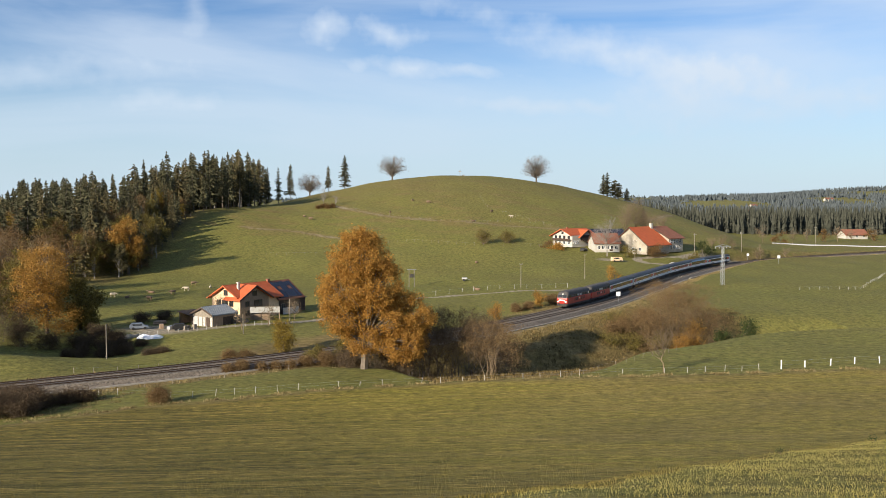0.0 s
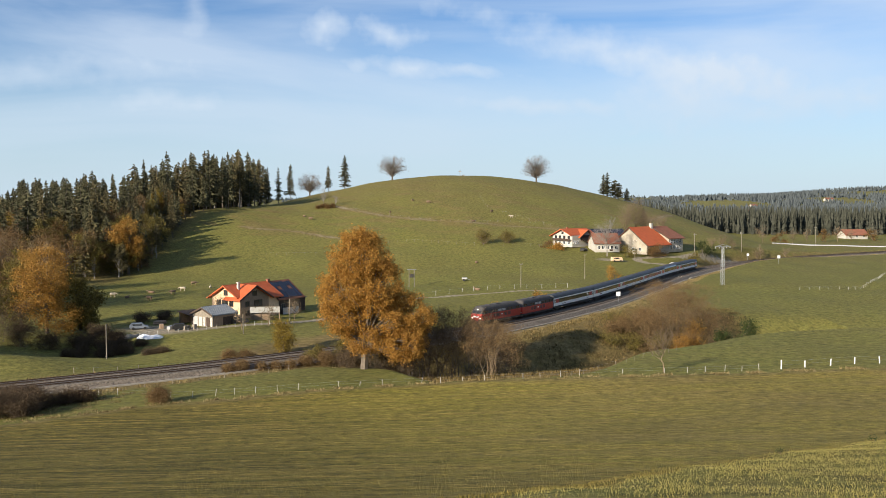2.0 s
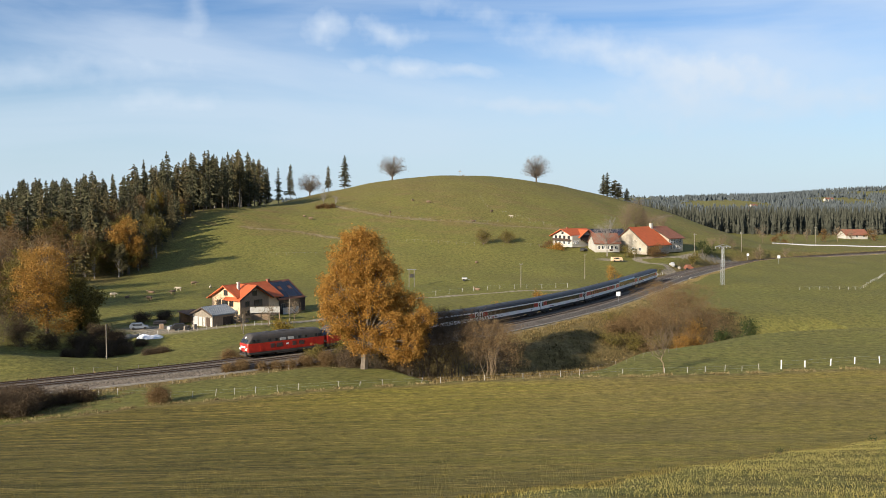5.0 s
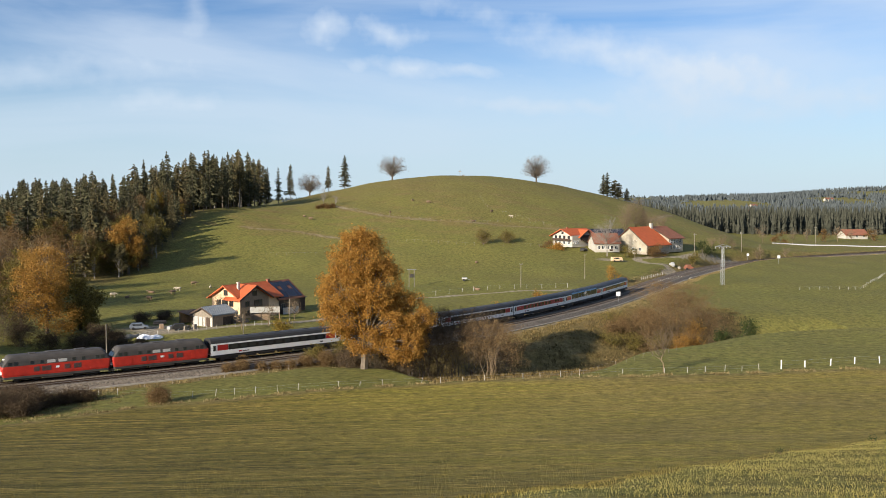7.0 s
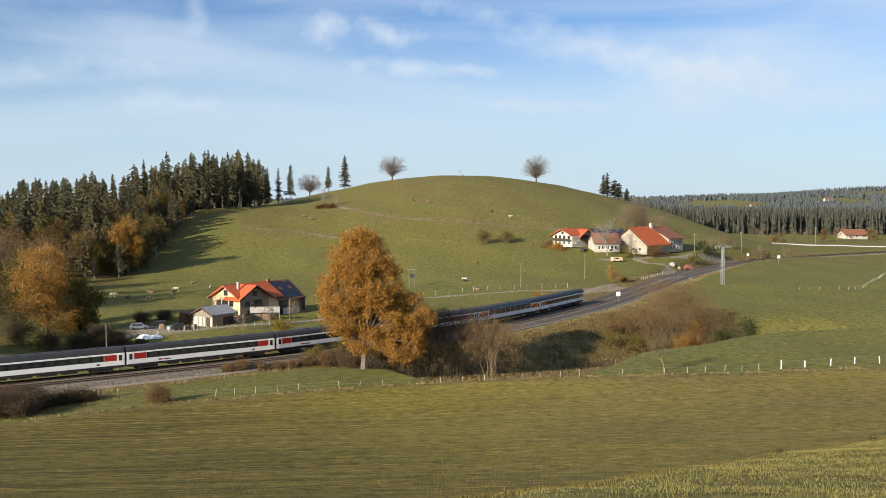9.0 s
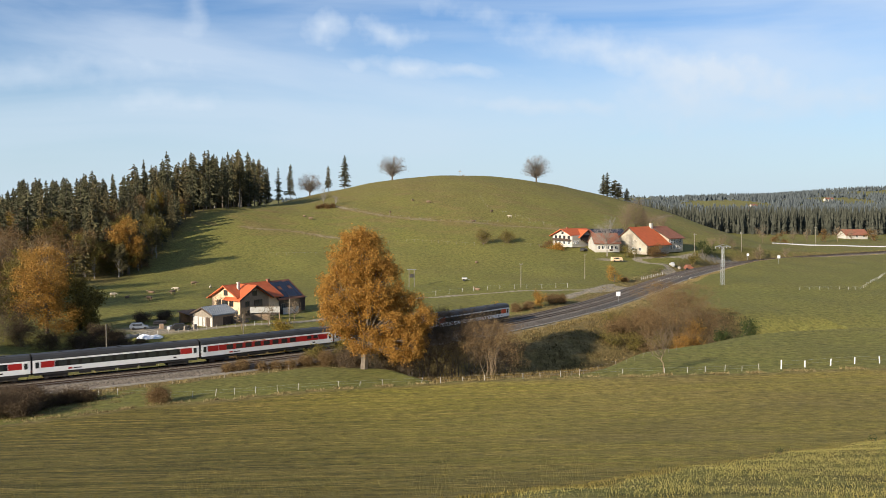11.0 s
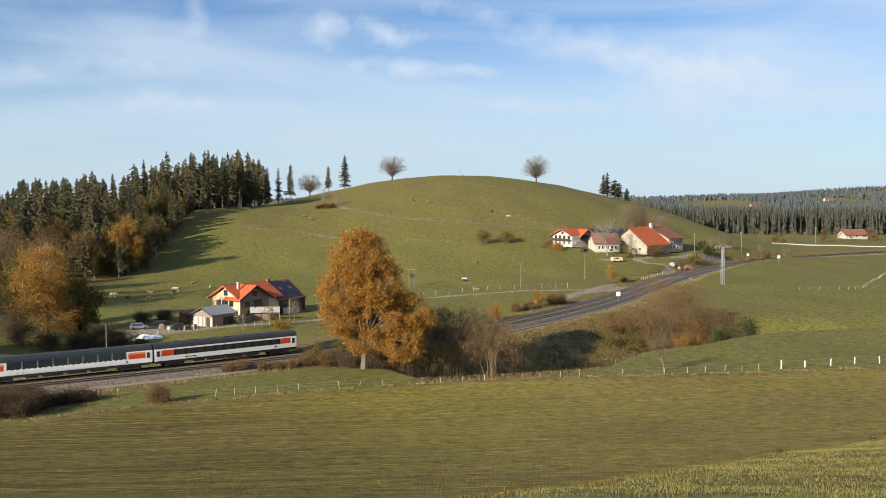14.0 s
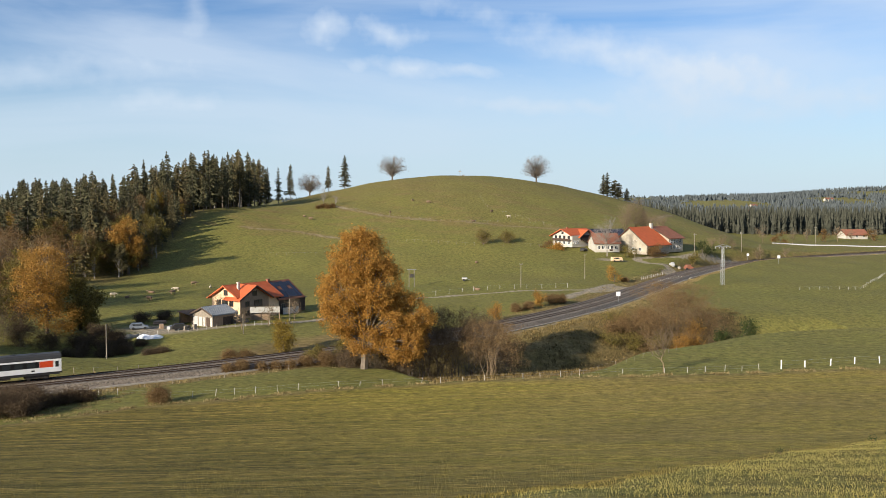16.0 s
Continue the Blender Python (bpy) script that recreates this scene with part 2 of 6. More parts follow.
M_COW = mat("fawn_hide", (0.20, 0.13, 0.08), 0.85, vary=0.3)
M_COWPALE = mat("pale_hide", (0.45, 0.38, 0.28), 0.85, vary=0.2)
M_ASPHALT = mat("pale_asphalt", (0.36, 0.36, 0.35), 0.9, vary=0.15, scale=0.5)


# ---- mesh helpers ----
def link_mesh(name, bm, material, parent=None, label="", smooth=False):
    me = bpy.data.meshes.new(name)
    bm.to_mesh(me)
    bm.free()
    if smooth:
        me.polygons.foreach_set("use_smooth", [True] * len(me.polygons))
    me.materials.append(material)
    ob = new(name, me)
    if parent is not None:
        ob.parent = parent
    if label:
        ob["label"] = label
    return ob


def part(name, bm, material, parent, label="", smooth=False):
    return link_mesh(name, bm, material, parent, label, smooth)


def soup(name, verts, faces, material, parent=None, label=""):
    me = bpy.data.meshes.new(name)
    me.from_pydata([tuple(v) for v in verts], [], [tuple(f) for f in faces])
    me.materials.append(material)
    ob = new(name, me)
    if parent is not None:
        ob.parent = parent
    if label:
        ob["label"] = label
    return ob


def box(bm, x0, x1, y0, y1, z0, z1, bevel=0.0):
    vs = [bm.verts.new((x, y, z)) for x in (x0, x1) for y in (y0, y1) for z in (z0, z1)]
    fs = [bm.faces.new([vs[i] for i in q]) for q in ((0, 1, 3, 2), (4, 6, 7, 5), (0, 4, 5, 1), (2, 3, 7, 6), (0, 2, 6, 4), (1, 5, 7, 3))]
    if bevel:
        es = list({e for f in fs for e in f.edges})
        bmesh.ops.bevel(bm, geom=es, offset=bevel, segments=1, affect="EDGES")
    return bm


def tube(bm, p0, p1, r0, r1=None, n=8):
    p0, p1 = Vector(p0), Vector(p1)
    r1 = r0 if r1 is None else r1
    d = (p1 - p0).normalized()
    u = d.orthogonal().normalized()
    v = d.cross(u)
    a = [bm.verts.new(p0 + (u * math.cos(k * 2 * math.pi / n) + v * math.sin(k * 2 * math.pi / n)) * r0) for k in range(n)]
    c = [bm.verts.new(p1 + (u * math.cos(k * 2 * math.pi / n) + v * math.sin(k * 2 * math.pi / n)) * r1) for k in range(n)]
    for k in range(n):
        bm.faces.new((a[k], a[(k + 1) % n], c[(k + 1) % n], c[k]))
    bm.faces.new(a[::-1])
    bm.faces.new(c)
    return bm


def loft(bm, rings, cap=True):
    """Skin a row of closed rings of points, all with the same count."""
    rows = [[bm.verts.new(p) for p in r] for r in rings]
    n = len(rows[0])
    for a, c in zip(rows, rows[1:]):
        for k in range(n):
            bm.faces.new((a[k], a[(k + 1) % n], c[(k + 1) % n], c[k]))
    if cap:
        bm.faces.new(rows[0][::-1])
        bm.faces.new(rows[-1])
    bmesh.ops.recalc_face_normals(bm, faces=bm.faces[:])
    return bm


def B():
    return bmesh.new()


def thing(name, m, label, category, group=""):
    e = new(name)
    e.matrix_basis = m
    return tagged(e, label, category, group)


# ---- the land ----
# terrain begin
def smooth(v, a, b):
    t = np.clip((np.asarray(v, float) - a) / (b - a), 0, 1)
    return t * t * (3 - 2 * t)


def spline(points, step=1.0):
    """A smooth line through points of the plan, sampled about every step metres."""
    p = np.array(points, float)
    p = np.vstack([2 * p[0] - p[1], p, 2 * p[-1] - p[-2]])
    out = []
    for i in range(1, len(p) - 2):
        n = max(2, int(np.hypot(*(p[i + 1] - p[i])[:2]) / step))
        t = np.linspace(0, 1, n, endpoint=False)[:, None]
        a, b, c, d = p[i - 1], p[i], p[i + 1], p[i + 2]
        out.append(0.5 * (2 * b + (c - a) * t + (2 * a - 5 * b + 4 * c - d) * t * t + (3 * b - a - 3 * c + d) * t ** 3))
    out.append(p[-2][None])
    return np.vstack(out)


# plan of the far track, from beyond the view on one side to beyond it on the other, every 50 m
TRACK = [(-237.3, 32.4), (-194.6, 58.4), (-151.9, 84.4), (-109.2, 110.5), (-66.6, 136.6), (-26.2, 165.7), (8.6, 201.5), (36.5, 242.6), (59.6, 287.0),
         (82.0, 332.1), (107.4, 375.2), (138.5, 414.0), (175.7, 447.1), (216.7, 476.0), (257.7, 504.6), (298.7, 533.2), (339.7, 561.8), (420.0, 618.0), (520.0, 688.0)]
FAR_LINE = spline(TRACK, 1.0)
_d = np.gradient(FAR_LINE, axis=0)
_d /= np.linalg.norm(_d, axis=1)[:, None]
NEAR_SIDE = np.stack([_d[:, 1], -_d[:, 0]], 1)
MID_LINE = FAR_LINE + NEAR_SIDE * 2.0
NEAR_LINE = FAR_LINE + NEAR_SIDE * 4.0
ARC = np.r_[0, np.cumsum(np.linalg.norm(np.diff(FAR_LINE, axis=0), axis=1))]
ARC0 = ARC[np.argmin(np.hypot(FAR_LINE[:, 0] + 66.6, FAR_LINE[:, 1] - 136.6))]


def dist_to(line, x, y, closed=False):
    """Distance of each place to a line in the plan, and the nearest point's number."""
    x, y = np.asarray(x, float), np.asarray(y, float)
    fx, fy = x.ravel(), y.ravel()
    best, idx = np.full(fx.shape, 1e9), np.zeros(fx.shape, int)
    for k in range(0, len(fx), 20000):
        d = (fx[k:k + 20000, None] - line[None, :, 0]) ** 2 + (fy[k:k + 20000, None] - line[None, :, 1]) ** 2
        idx[k:k + 20000] = d.argmin(1)
        best[k:k + 20000] = np.sqrt(d.min(1))
    return best.reshape(x.shape), idx.reshape(x.shape)


def waves(x, y, size, seed):
    """Soft rolling unevenness of about that size in metres, from -1 to 1."""
    r = np.random.RandomState(seed)
    z = 0
    for k in range(7):
        a, p = r.uniform(0, 2 * np.pi), r.uniform(0, 2 * np.pi)
        w = 2 * np.pi / size * r.uniform(0.6, 1.6)
        z = z + np.sin((x * np.cos(a) + y * np.sin(a)) * w + p)
    return z / 4.0


def bank_y(x):
    """Where the rough grass of the near bank gives way to the cut field."""
    x = np.asarray(x, float)
    return np.clip(17.2 + 1.22 * x + 0.5 * np.sin(x * 1.1) + 0.35 * np.sin(x * 2.7 + 1), 8, 60)


GULLY = spline([(-14, 176), (0, 171), (14, 172), (36, 180), (58, 200), (80, 212), (100, 216)], 2.0)


def land(x, y):
    """Height of the natural ground."""
    x, y = np.asarray(x, float), np.asarray(y, float)
    # valley floor
    floor = -2.8 * (1 - smooth(x, -30, 50)) * (1 - smooth(y, 320, 460)) - 1.4 * smooth(x, 30, 70) * (1 - smooth(y, 230, 330))
    floor = floor + 8.0 * smooth(-x, 110, 260) * smooth(y, 200, 400)
    # the slope on which the camera stands
    edge = 1.6 + 0.036 * np.clip(x, -80, 90)
    yy = np.clip(y, -6, 128)
    near = edge + (26.0 - edge) * np.clip(1 - yy / 128, 0, 1.05) ** (1.25 + 0.38 * smooth(y - bank_y(x), -5, 16)) - (0.028 + 0.024 * (1 - smooth(x, -12, 0))) * np.maximum(y - 128, 0)
    near = near + 1.25 * np.exp(-((x - 8.5) / 6.0) ** 2 - ((y - 7.0) / 5.0) ** 2)
    near = near * smooth(x, -150, -62) + floor * (1 - smooth(x, -150, -62))
    brink = 129 + 20 * (1 - smooth(x, -12, 0)) + 42 * smooth(x, 18, 48)
    w = smooth(y, brink, brink + 18)
    z = near * (1 - w) + floor * w
    # ravine
    d, i = dist_to(GULLY, x, y)
    fade = np.sin(np.clip(i / (len(GULLY) - 1), 0.02, 0.98) * np.pi) ** 0.5
    z = z - 7.5 * fade * np.exp(-(d / 13.0) ** 2)
    z = z - 2.6 * np.exp(-((x + 72) / 14) ** 2 - ((y - 192) / 11) ** 2)
    z = z + 2.6 * np.exp(-((x + 84) / 15) ** 2 - ((y - 162) / 9) ** 2)
    # the round hill
    r = np.hypot((x - 10) / 258, (y - 630) / 330)
    z = z + 44 * np.cos(np.clip(r, 0, 1) * np.pi / 2) ** 2 * (1 - smooth(x, 138, 215))
    # wooded shoulder of the hill
    z = z + 14 * np.exp(-((x + 130) / 50) ** 2 - ((y - 460) / 75) ** 2)
    # far ridges
    z = z + 54 * np.exp(-((x - 1250) / 480) ** 2 - ((y - 2500) / 420) ** 2) * smooth(y, 1000, 2000)
    z = z + 24 * np.exp(-((x - 640) / 300) ** 2 - ((y - 2150) / 300) ** 2)
    z = z + (26 + 10 * np.sin(x / 700.0)) * np.exp(-((y - 3900) / 500) ** 2)
    far = smooth(np.hypot(x, y), 20, 300)
    z = z + 0.35 * waves(x, y, 38, 3) * (0.25 + 0.75 * far) + 0.05 * waves(x, y, 6, 5)
    return z


def ground_z(x, y):
    """Height of the ground with the railway's formation let into it."""
    z = land(x, y)
    d, i = dist_to(MID_LINE, x, y)
    w = smooth(d, 5.6, 13.0)
    return -0.95 * (1 - w) + z * w
# terrain end


def gz(x, y):
    return float(ground_z(np.array([float(x)]), np.array([float(y)]))[0])


FENCE = spline([(-58, 99), (-51.4, 105), (-44, 111.5), (-37.3, 118), (-27.6, 121.5), (-14.4, 125.5), (1, 129), (17, 128.6), (32.6, 126.5), (49, 127.5), (62, 127), (80, 128)], 1.0)
PATHS = [spline([(-14, 272), (-4, 279), (17, 281), (38, 282.5), (46, 284), (56, 300)], 2.0),
         spline([(85, 349), (90, 361), (81, 368), (81, 377), (99, 384), (110, 396), (150, 425)], 2.0),
         spline([(-72, 205), (-62, 212), (-50, 218), (-38, 226), (-27, 236), (-14, 246)], 2.0),
         spline([(-59, 494), (-41.8, 471), (-23.5, 454), (-6.6, 447), (12.5, 440), (31, 435), (54, 431), (66, 424)], 3.0),
         spline([(-94, 432), (-86, 430), (-70, 430), (-50, 419), (-40, 414)], 3.0),
         spline([(98, 470), (105.4, 480), (120, 508), (136, 544)], 3.0)]
PATHS.insert(1, spline([(35, 262), (41, 274), (50, 284), (58, 296)], 2.0))
PATH_WIDTH = [1.3, 2.0, 1.8, 1.6, 1.1, 1.4, 1.4]


def brink_at(x):
    """Edge of the near land above the ravine."""
    return 129 + 20 * (1 - smooth(x, -12, 0)) + 42 * smooth(x, 18, 48)


def build_ground():
    ang = np.radians(np.r_[np.arange(-180, -36, 4.0), np.arange(-36, -30, 0.6), np.arange(-30, 30, 0.16), np.arange(30, 36, 0.6), np.arange(36, 180, 4.0)])
    rad = np.r_[np.geomspace(0.6, 24, 70)[:-1], np.geomspace(24, 110, 90)[:-1], np.arange(110, 250, 1.0), np.geomspace(250, 800, 150)[:-1], np.geomspace(800, 4900, 90)]
    R, A = np.meshgrid(rad, ang, indexing="ij")
    X, Y = R * np.sin(A), R * np.cos(A)
    Z = ground_z(X, Y)
    n, m = R.shape
    co = np.stack([X, Y, Z], -1).reshape(-1, 3)
    i, j = np.meshgrid(np.arange(n - 1), np.arange(m), indexing="ij")
    k = (j + 1) % m
    q = np.stack([i * m + j, (i + 1) * m + j, (i + 1) * m + k, i * m + k], -1).reshape(-1, 4)[:, ::-1]
    hub = len(co)
    co = np.vstack([co, [[0, 0, gz(0, 0.01)]]])
    fan = [(hub, (t + 1) % m, t) for t in range(m)]
    me = bpy.data.meshes.new("ground")
    me.from_pydata(co.tolist(), [], q.tolist() + fan)
    me.polygons.foreach_set("use_smooth", [True] * len(me.polygons))
    x, y = co[:, 0], co[:, 1]
    wob = 1.5 * waves(x, y, 9, 11)
    dm, _ = dist_to(MID_LINE, x, y)
    dg, gi = dist_to(GULLY, x, y)
    df, _ = dist_to(FENCE, x, y)
    fy = np.interp(x, FENCE[:, 0], FENCE[:, 1])
    dry = np.maximum((1 - smooth(dm + wob, 7.5, 11.5)), (1 - smooth(dg + 2 * wob, 25, 34)) * smooth(y - brink_at(x), 6, 14) * (1 - smooth(x + wob, 66, 80)))
    dry = np.maximum(dry, 0.7 * np.exp(-((x - 56) / 14) ** 2 - ((y - 238) / 26) ** 2))
    dry = np.maximum(dry, 0.8 * (1 - smooth(df + 0.4 * wob, 0.5, 1.7)))
    trail = np.clip(waves(x, y * 2.2, 30, 21) * 1.4 - 0.2, 0, 0.75) * smooth(y, 380, 440) * (1 - smooth(y, 560, 640))
    dry = np.maximum(dry, trail)
    dry = np.maximum(dry, np.clip(0.05 + 0.26 * smooth(co[:, 2], 14, 34) + 0.16 * waves(x, y * 2.5, 45, 63), 0, 0.6) * smooth(y, 330, 430) * (1 - smooth(y, 800, 1000)))
    terrace = np.sin(co[:, 2] * 2.1 + 1.6 * waves(x, y, 60, 65)) * waves(x, y, 35, 67)
    dry = np.maximum(dry, np.clip(terrace - 0.35, 0, 0.65) * smooth(y, 380, 430) * (1 - smooth(y, 640, 700)))
    wood = smooth(-x + 0.2 * wob, 113, 125) * smooth(y, 300, 335) * (1 - smooth(y, 640, 700))
    dry = np.maximum(dry, wood * 0.8)
    fld = (1 - smooth(y - fy, -0.8, 0.4)) * smooth(x, -75, -52)
    dry = np.maximum(dry, (1 - smooth(y - bank_y(x), -0.6, 0.6)) * np.clip(0.1 + 0.5 * waves(x, y, 3.5, 41), 0, 0.7) * smooth(x, -8, 0))
    fld = fld * smooth(y - bank_y(x) + 0.3 * wob, -0.6, 0.6)
    bare = np.zeros_like(x)
    for k, (line, wd) in enumerate(zip(PATHS, PATH_WIDTH)):
        d, _ = dist_to(line, x, y)
        if k < 4:
            bare = np.maximum(bare, 1 - smooth(d, wd * 0.7, wd * 1.5))
        else:
            dry = np.maximum(dry, 1 - smooth(d, 1.6, 4.2))
            bare = np.maximum(bare, (0.44 + 0.10 * waves(x, y, 26, 61)) * (1 - smooth(d, 1.0, 3.6)))
    yard = np.exp(-((x + 66) / 9) ** 2 - ((y - 214) / 6) ** 2) + np.exp(-((x - 68) / 6) ** 2 - ((y - 368) / 3) ** 2)
    bare = np.maximum(bare, np.clip(yard * 1.3, 0, 1))
    # service path on the near side of the line
    _, mi = dist_to(MID_LINE, x, y)
    right = (x - MID_LINE[mi, 0]) * NEAR_SIDE[mi, 0] + (y - MID_LINE[mi, 1]) * NEAR_SIDE[mi, 1]
    bare = np.maximum(bare, (0.34 + 0.4 * smooth(y, 170, 230)) * (1 - smooth(np.abs(right - 6.9), 0.4, 1.2)))
    # brown straw on the field's right, which also lightens it in place of light
    dry = np.maximum(dry, fld * np.clip(0.55 * smooth(x, -25, 45) + 0.22 * waves(x, y * 3, 40, 51) - 0.1, 0, 0.7))
    # far fields paled with distance: haze put into the ground colour
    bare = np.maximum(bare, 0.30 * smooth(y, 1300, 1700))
    ca = me.color_attributes.new("cover", "FLOAT_COLOR", "POINT")
    # alpha darkens the field's colour towards the left, in place of shade
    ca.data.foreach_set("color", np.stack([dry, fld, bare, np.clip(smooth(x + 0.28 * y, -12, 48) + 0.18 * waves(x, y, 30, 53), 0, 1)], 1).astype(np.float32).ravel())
    me.materials.append(M_LAND)
    return tagged(new("ground", me), "rolling autumn pasture, cut field and grassy hill", "ground", kind="structure")


build_ground()


# ---- railway ----
def sweep(name, line, profile, material, parent=None, label="", closed=True):
    """A profile of (sideways, up) points carried along a line of the plan."""
    d = np.gradient(line, axis=0)
    d /= np.linalg.norm(d, axis=1)[:, None]
    nx = np.stack([d[:, 1], -d[:, 0]], 1)
    pr = np.array(profile, float)
    v = np.concatenate([(line[:, None] + nx[:, None] * pr[None, :, :1]), np.broadcast_to(pr[None, :, 1:], (len(line), len(pr), 1))], -1)
    m = len(pr)
    f = [(a * m + b, a * m + (b + 1) % m, (a + 1) * m + (b + 1) % m, (a + 1) * m + b) for a in range(len(line) - 1) for b in range(m if closed else m - 1)]
    return soup(name, v.reshape(-1, 3), f, material, parent, label)


def build_railway():
    bed = sweep("ballast_bed", MID_LINE[::2], [(-4.9, -0.95), (-3.9, -0.22), (-3.2, -0.17), (-0.75, -0.17), (-0.3, -0.3), (0.3, -0.3), (0.75, -0.17), (3.2, -0.17), (3.9, -0.22), (5.0, -1.0)], M_BALLAST, closed=True)
    tagged(bed, "grey crushed-stone ballast bed of a double railway line", "ballast", kind="structure")
    for line, tag in ((FAR_LINE, "the track that carries the train"), (NEAR_LINE, "the empty second track")):
        tr = thing("railway_track", Matrix(), "rusty steel rails on sleepers, " + tag, "track")
        tr["kind"] = "structure"
        sweep("stained_ballast", line[::2], [(-1.15, -0.18), (-1.15, -0.155), (1.15, -0.155), (1.15, -0.18)], M_STAINED, tr)
        for side in (-0.75, 0.75):
            sweep("rail", line, [(side - 0.07, -0.17), (side - 0.07, -0.13), (side - 0.02, -0.11), (side - 0.036, -0.03), (side - 0.036, 0.0), (side + 0.036, 0.0), (side + 0.036, -0.03),
                                 (side + 0.02, -0.11), (side + 0.07, -0.13), (side + 0.07, -0.17)], M_RAIL, tr)
        d = np.gradient(line, axis=0)
        d /= np.linalg.norm(d, axis=1)[:, None]
        arc = np.r_[0, np.cumsum(np.linalg.norm(np.diff(line, axis=0), axis=1))]
        vs, fs = [], []
        for s in np.arange(arc[150], arc[-160], 0.65):
            p = np.array([np.interp(s, arc, line[:, 0]), np.interp(s, arc, line[:, 1])])
            t = np.array([np.interp(s, arc, d[:, 0]), np.interp(s, arc, d[:, 1])])
            nrm = np.array([t[1], -t[0]])
            k = len(vs)
            for a in (-1.3, 1.3):
                for b in (-0.13, 0.13):
                    for c in (-0.25, -0.125):
                        q = p + nrm * a + t * b
                        vs.append((q[0], q[1], c))
            fs += [tuple(k + i for i in f) for f in ((0, 1, 3, 2), (4, 6, 7, 5), (0, 4, 5, 1), (2, 3, 7, 6), (1, 5, 7, 3))]
        sl = soup("sleepers", vs, fs, M_SLEEPER, tr)
        sl["kind"] = "stuff"
    ch = sweep("cable_trough", MID_LINE[::2], [(5.6, -1.0), (5.6, -0.72), (6.0, -0.72), (6.0, -1.0)], M_CONCRETE)
    tagged(ch, "pale concrete cable trough beside the ballast", "cable trough", kind="structure")


build_railway()


# ---- the train ----
def round_plan(hl, hw, c, z, n=4):
    """A rounded rectangle of half length and half width at a height."""
    pts = []
    for sx, sy, a0 in ((1, 1, 0), (-1, 1, 90), (-1, -1, 180), (1, -1, 270)):
        for k in range(n + 1):
            a = radians(a0 + 90 * k / n)
            pts.append((sx * (hl - c) + c * math.cos(a), sy * (hw - c) + c * math.sin(a), z))
    return pts


def bogie(parent, x, axles, radius, frame_len):
    bm = B()
    for y in (-1.02, 1.02):
        box(bm, x - frame_len / 2, x + frame_len / 2, y - 0.12, y + 0.12, 0.36, 0.82)
        for a in axles:
            box(bm, x + a - 0.2, x + a + 0.2, y - 0.16, y + 0.16, 0.3, 0.62)
        box(bm, x - 0.35, x + 0.35, y - 0.15, y + 0.15, 0.6, 0.95)
    box(bm, x - 0.3, x + 0.3, -1.0, 1.0, 0.45, 0.8)
    bg = part("bogie", bm, M_UNDER, parent)
    for a in axles:
        w = B()
        for y in (-0.78, 0.78):
            tube(w, (x + a, y - 0.07, radius), (x + a, y + 0.07, radius), radius, n=16)
        tube(w, (x + a, -0.8, radius), (x + a, 0.8, radius), 0.08, n=6)
        part("wheelset", w, M_UNDER, bg)
    return bg


def buffers(parent, x):
    s = 1 if x > 0 else -1
    for y in (-0.88, 0.88):
        bm = B()
        tube(bm, (x - s * 0.6, y, 1.05), (x - s * 0.05, y, 1.05), 0.11, n=8)
        tube(bm, (x - s * 0.06, y, 1.05), (x, y, 1.05), 0.24, n=10)
        part("buffer", bm, M_DARK, parent)


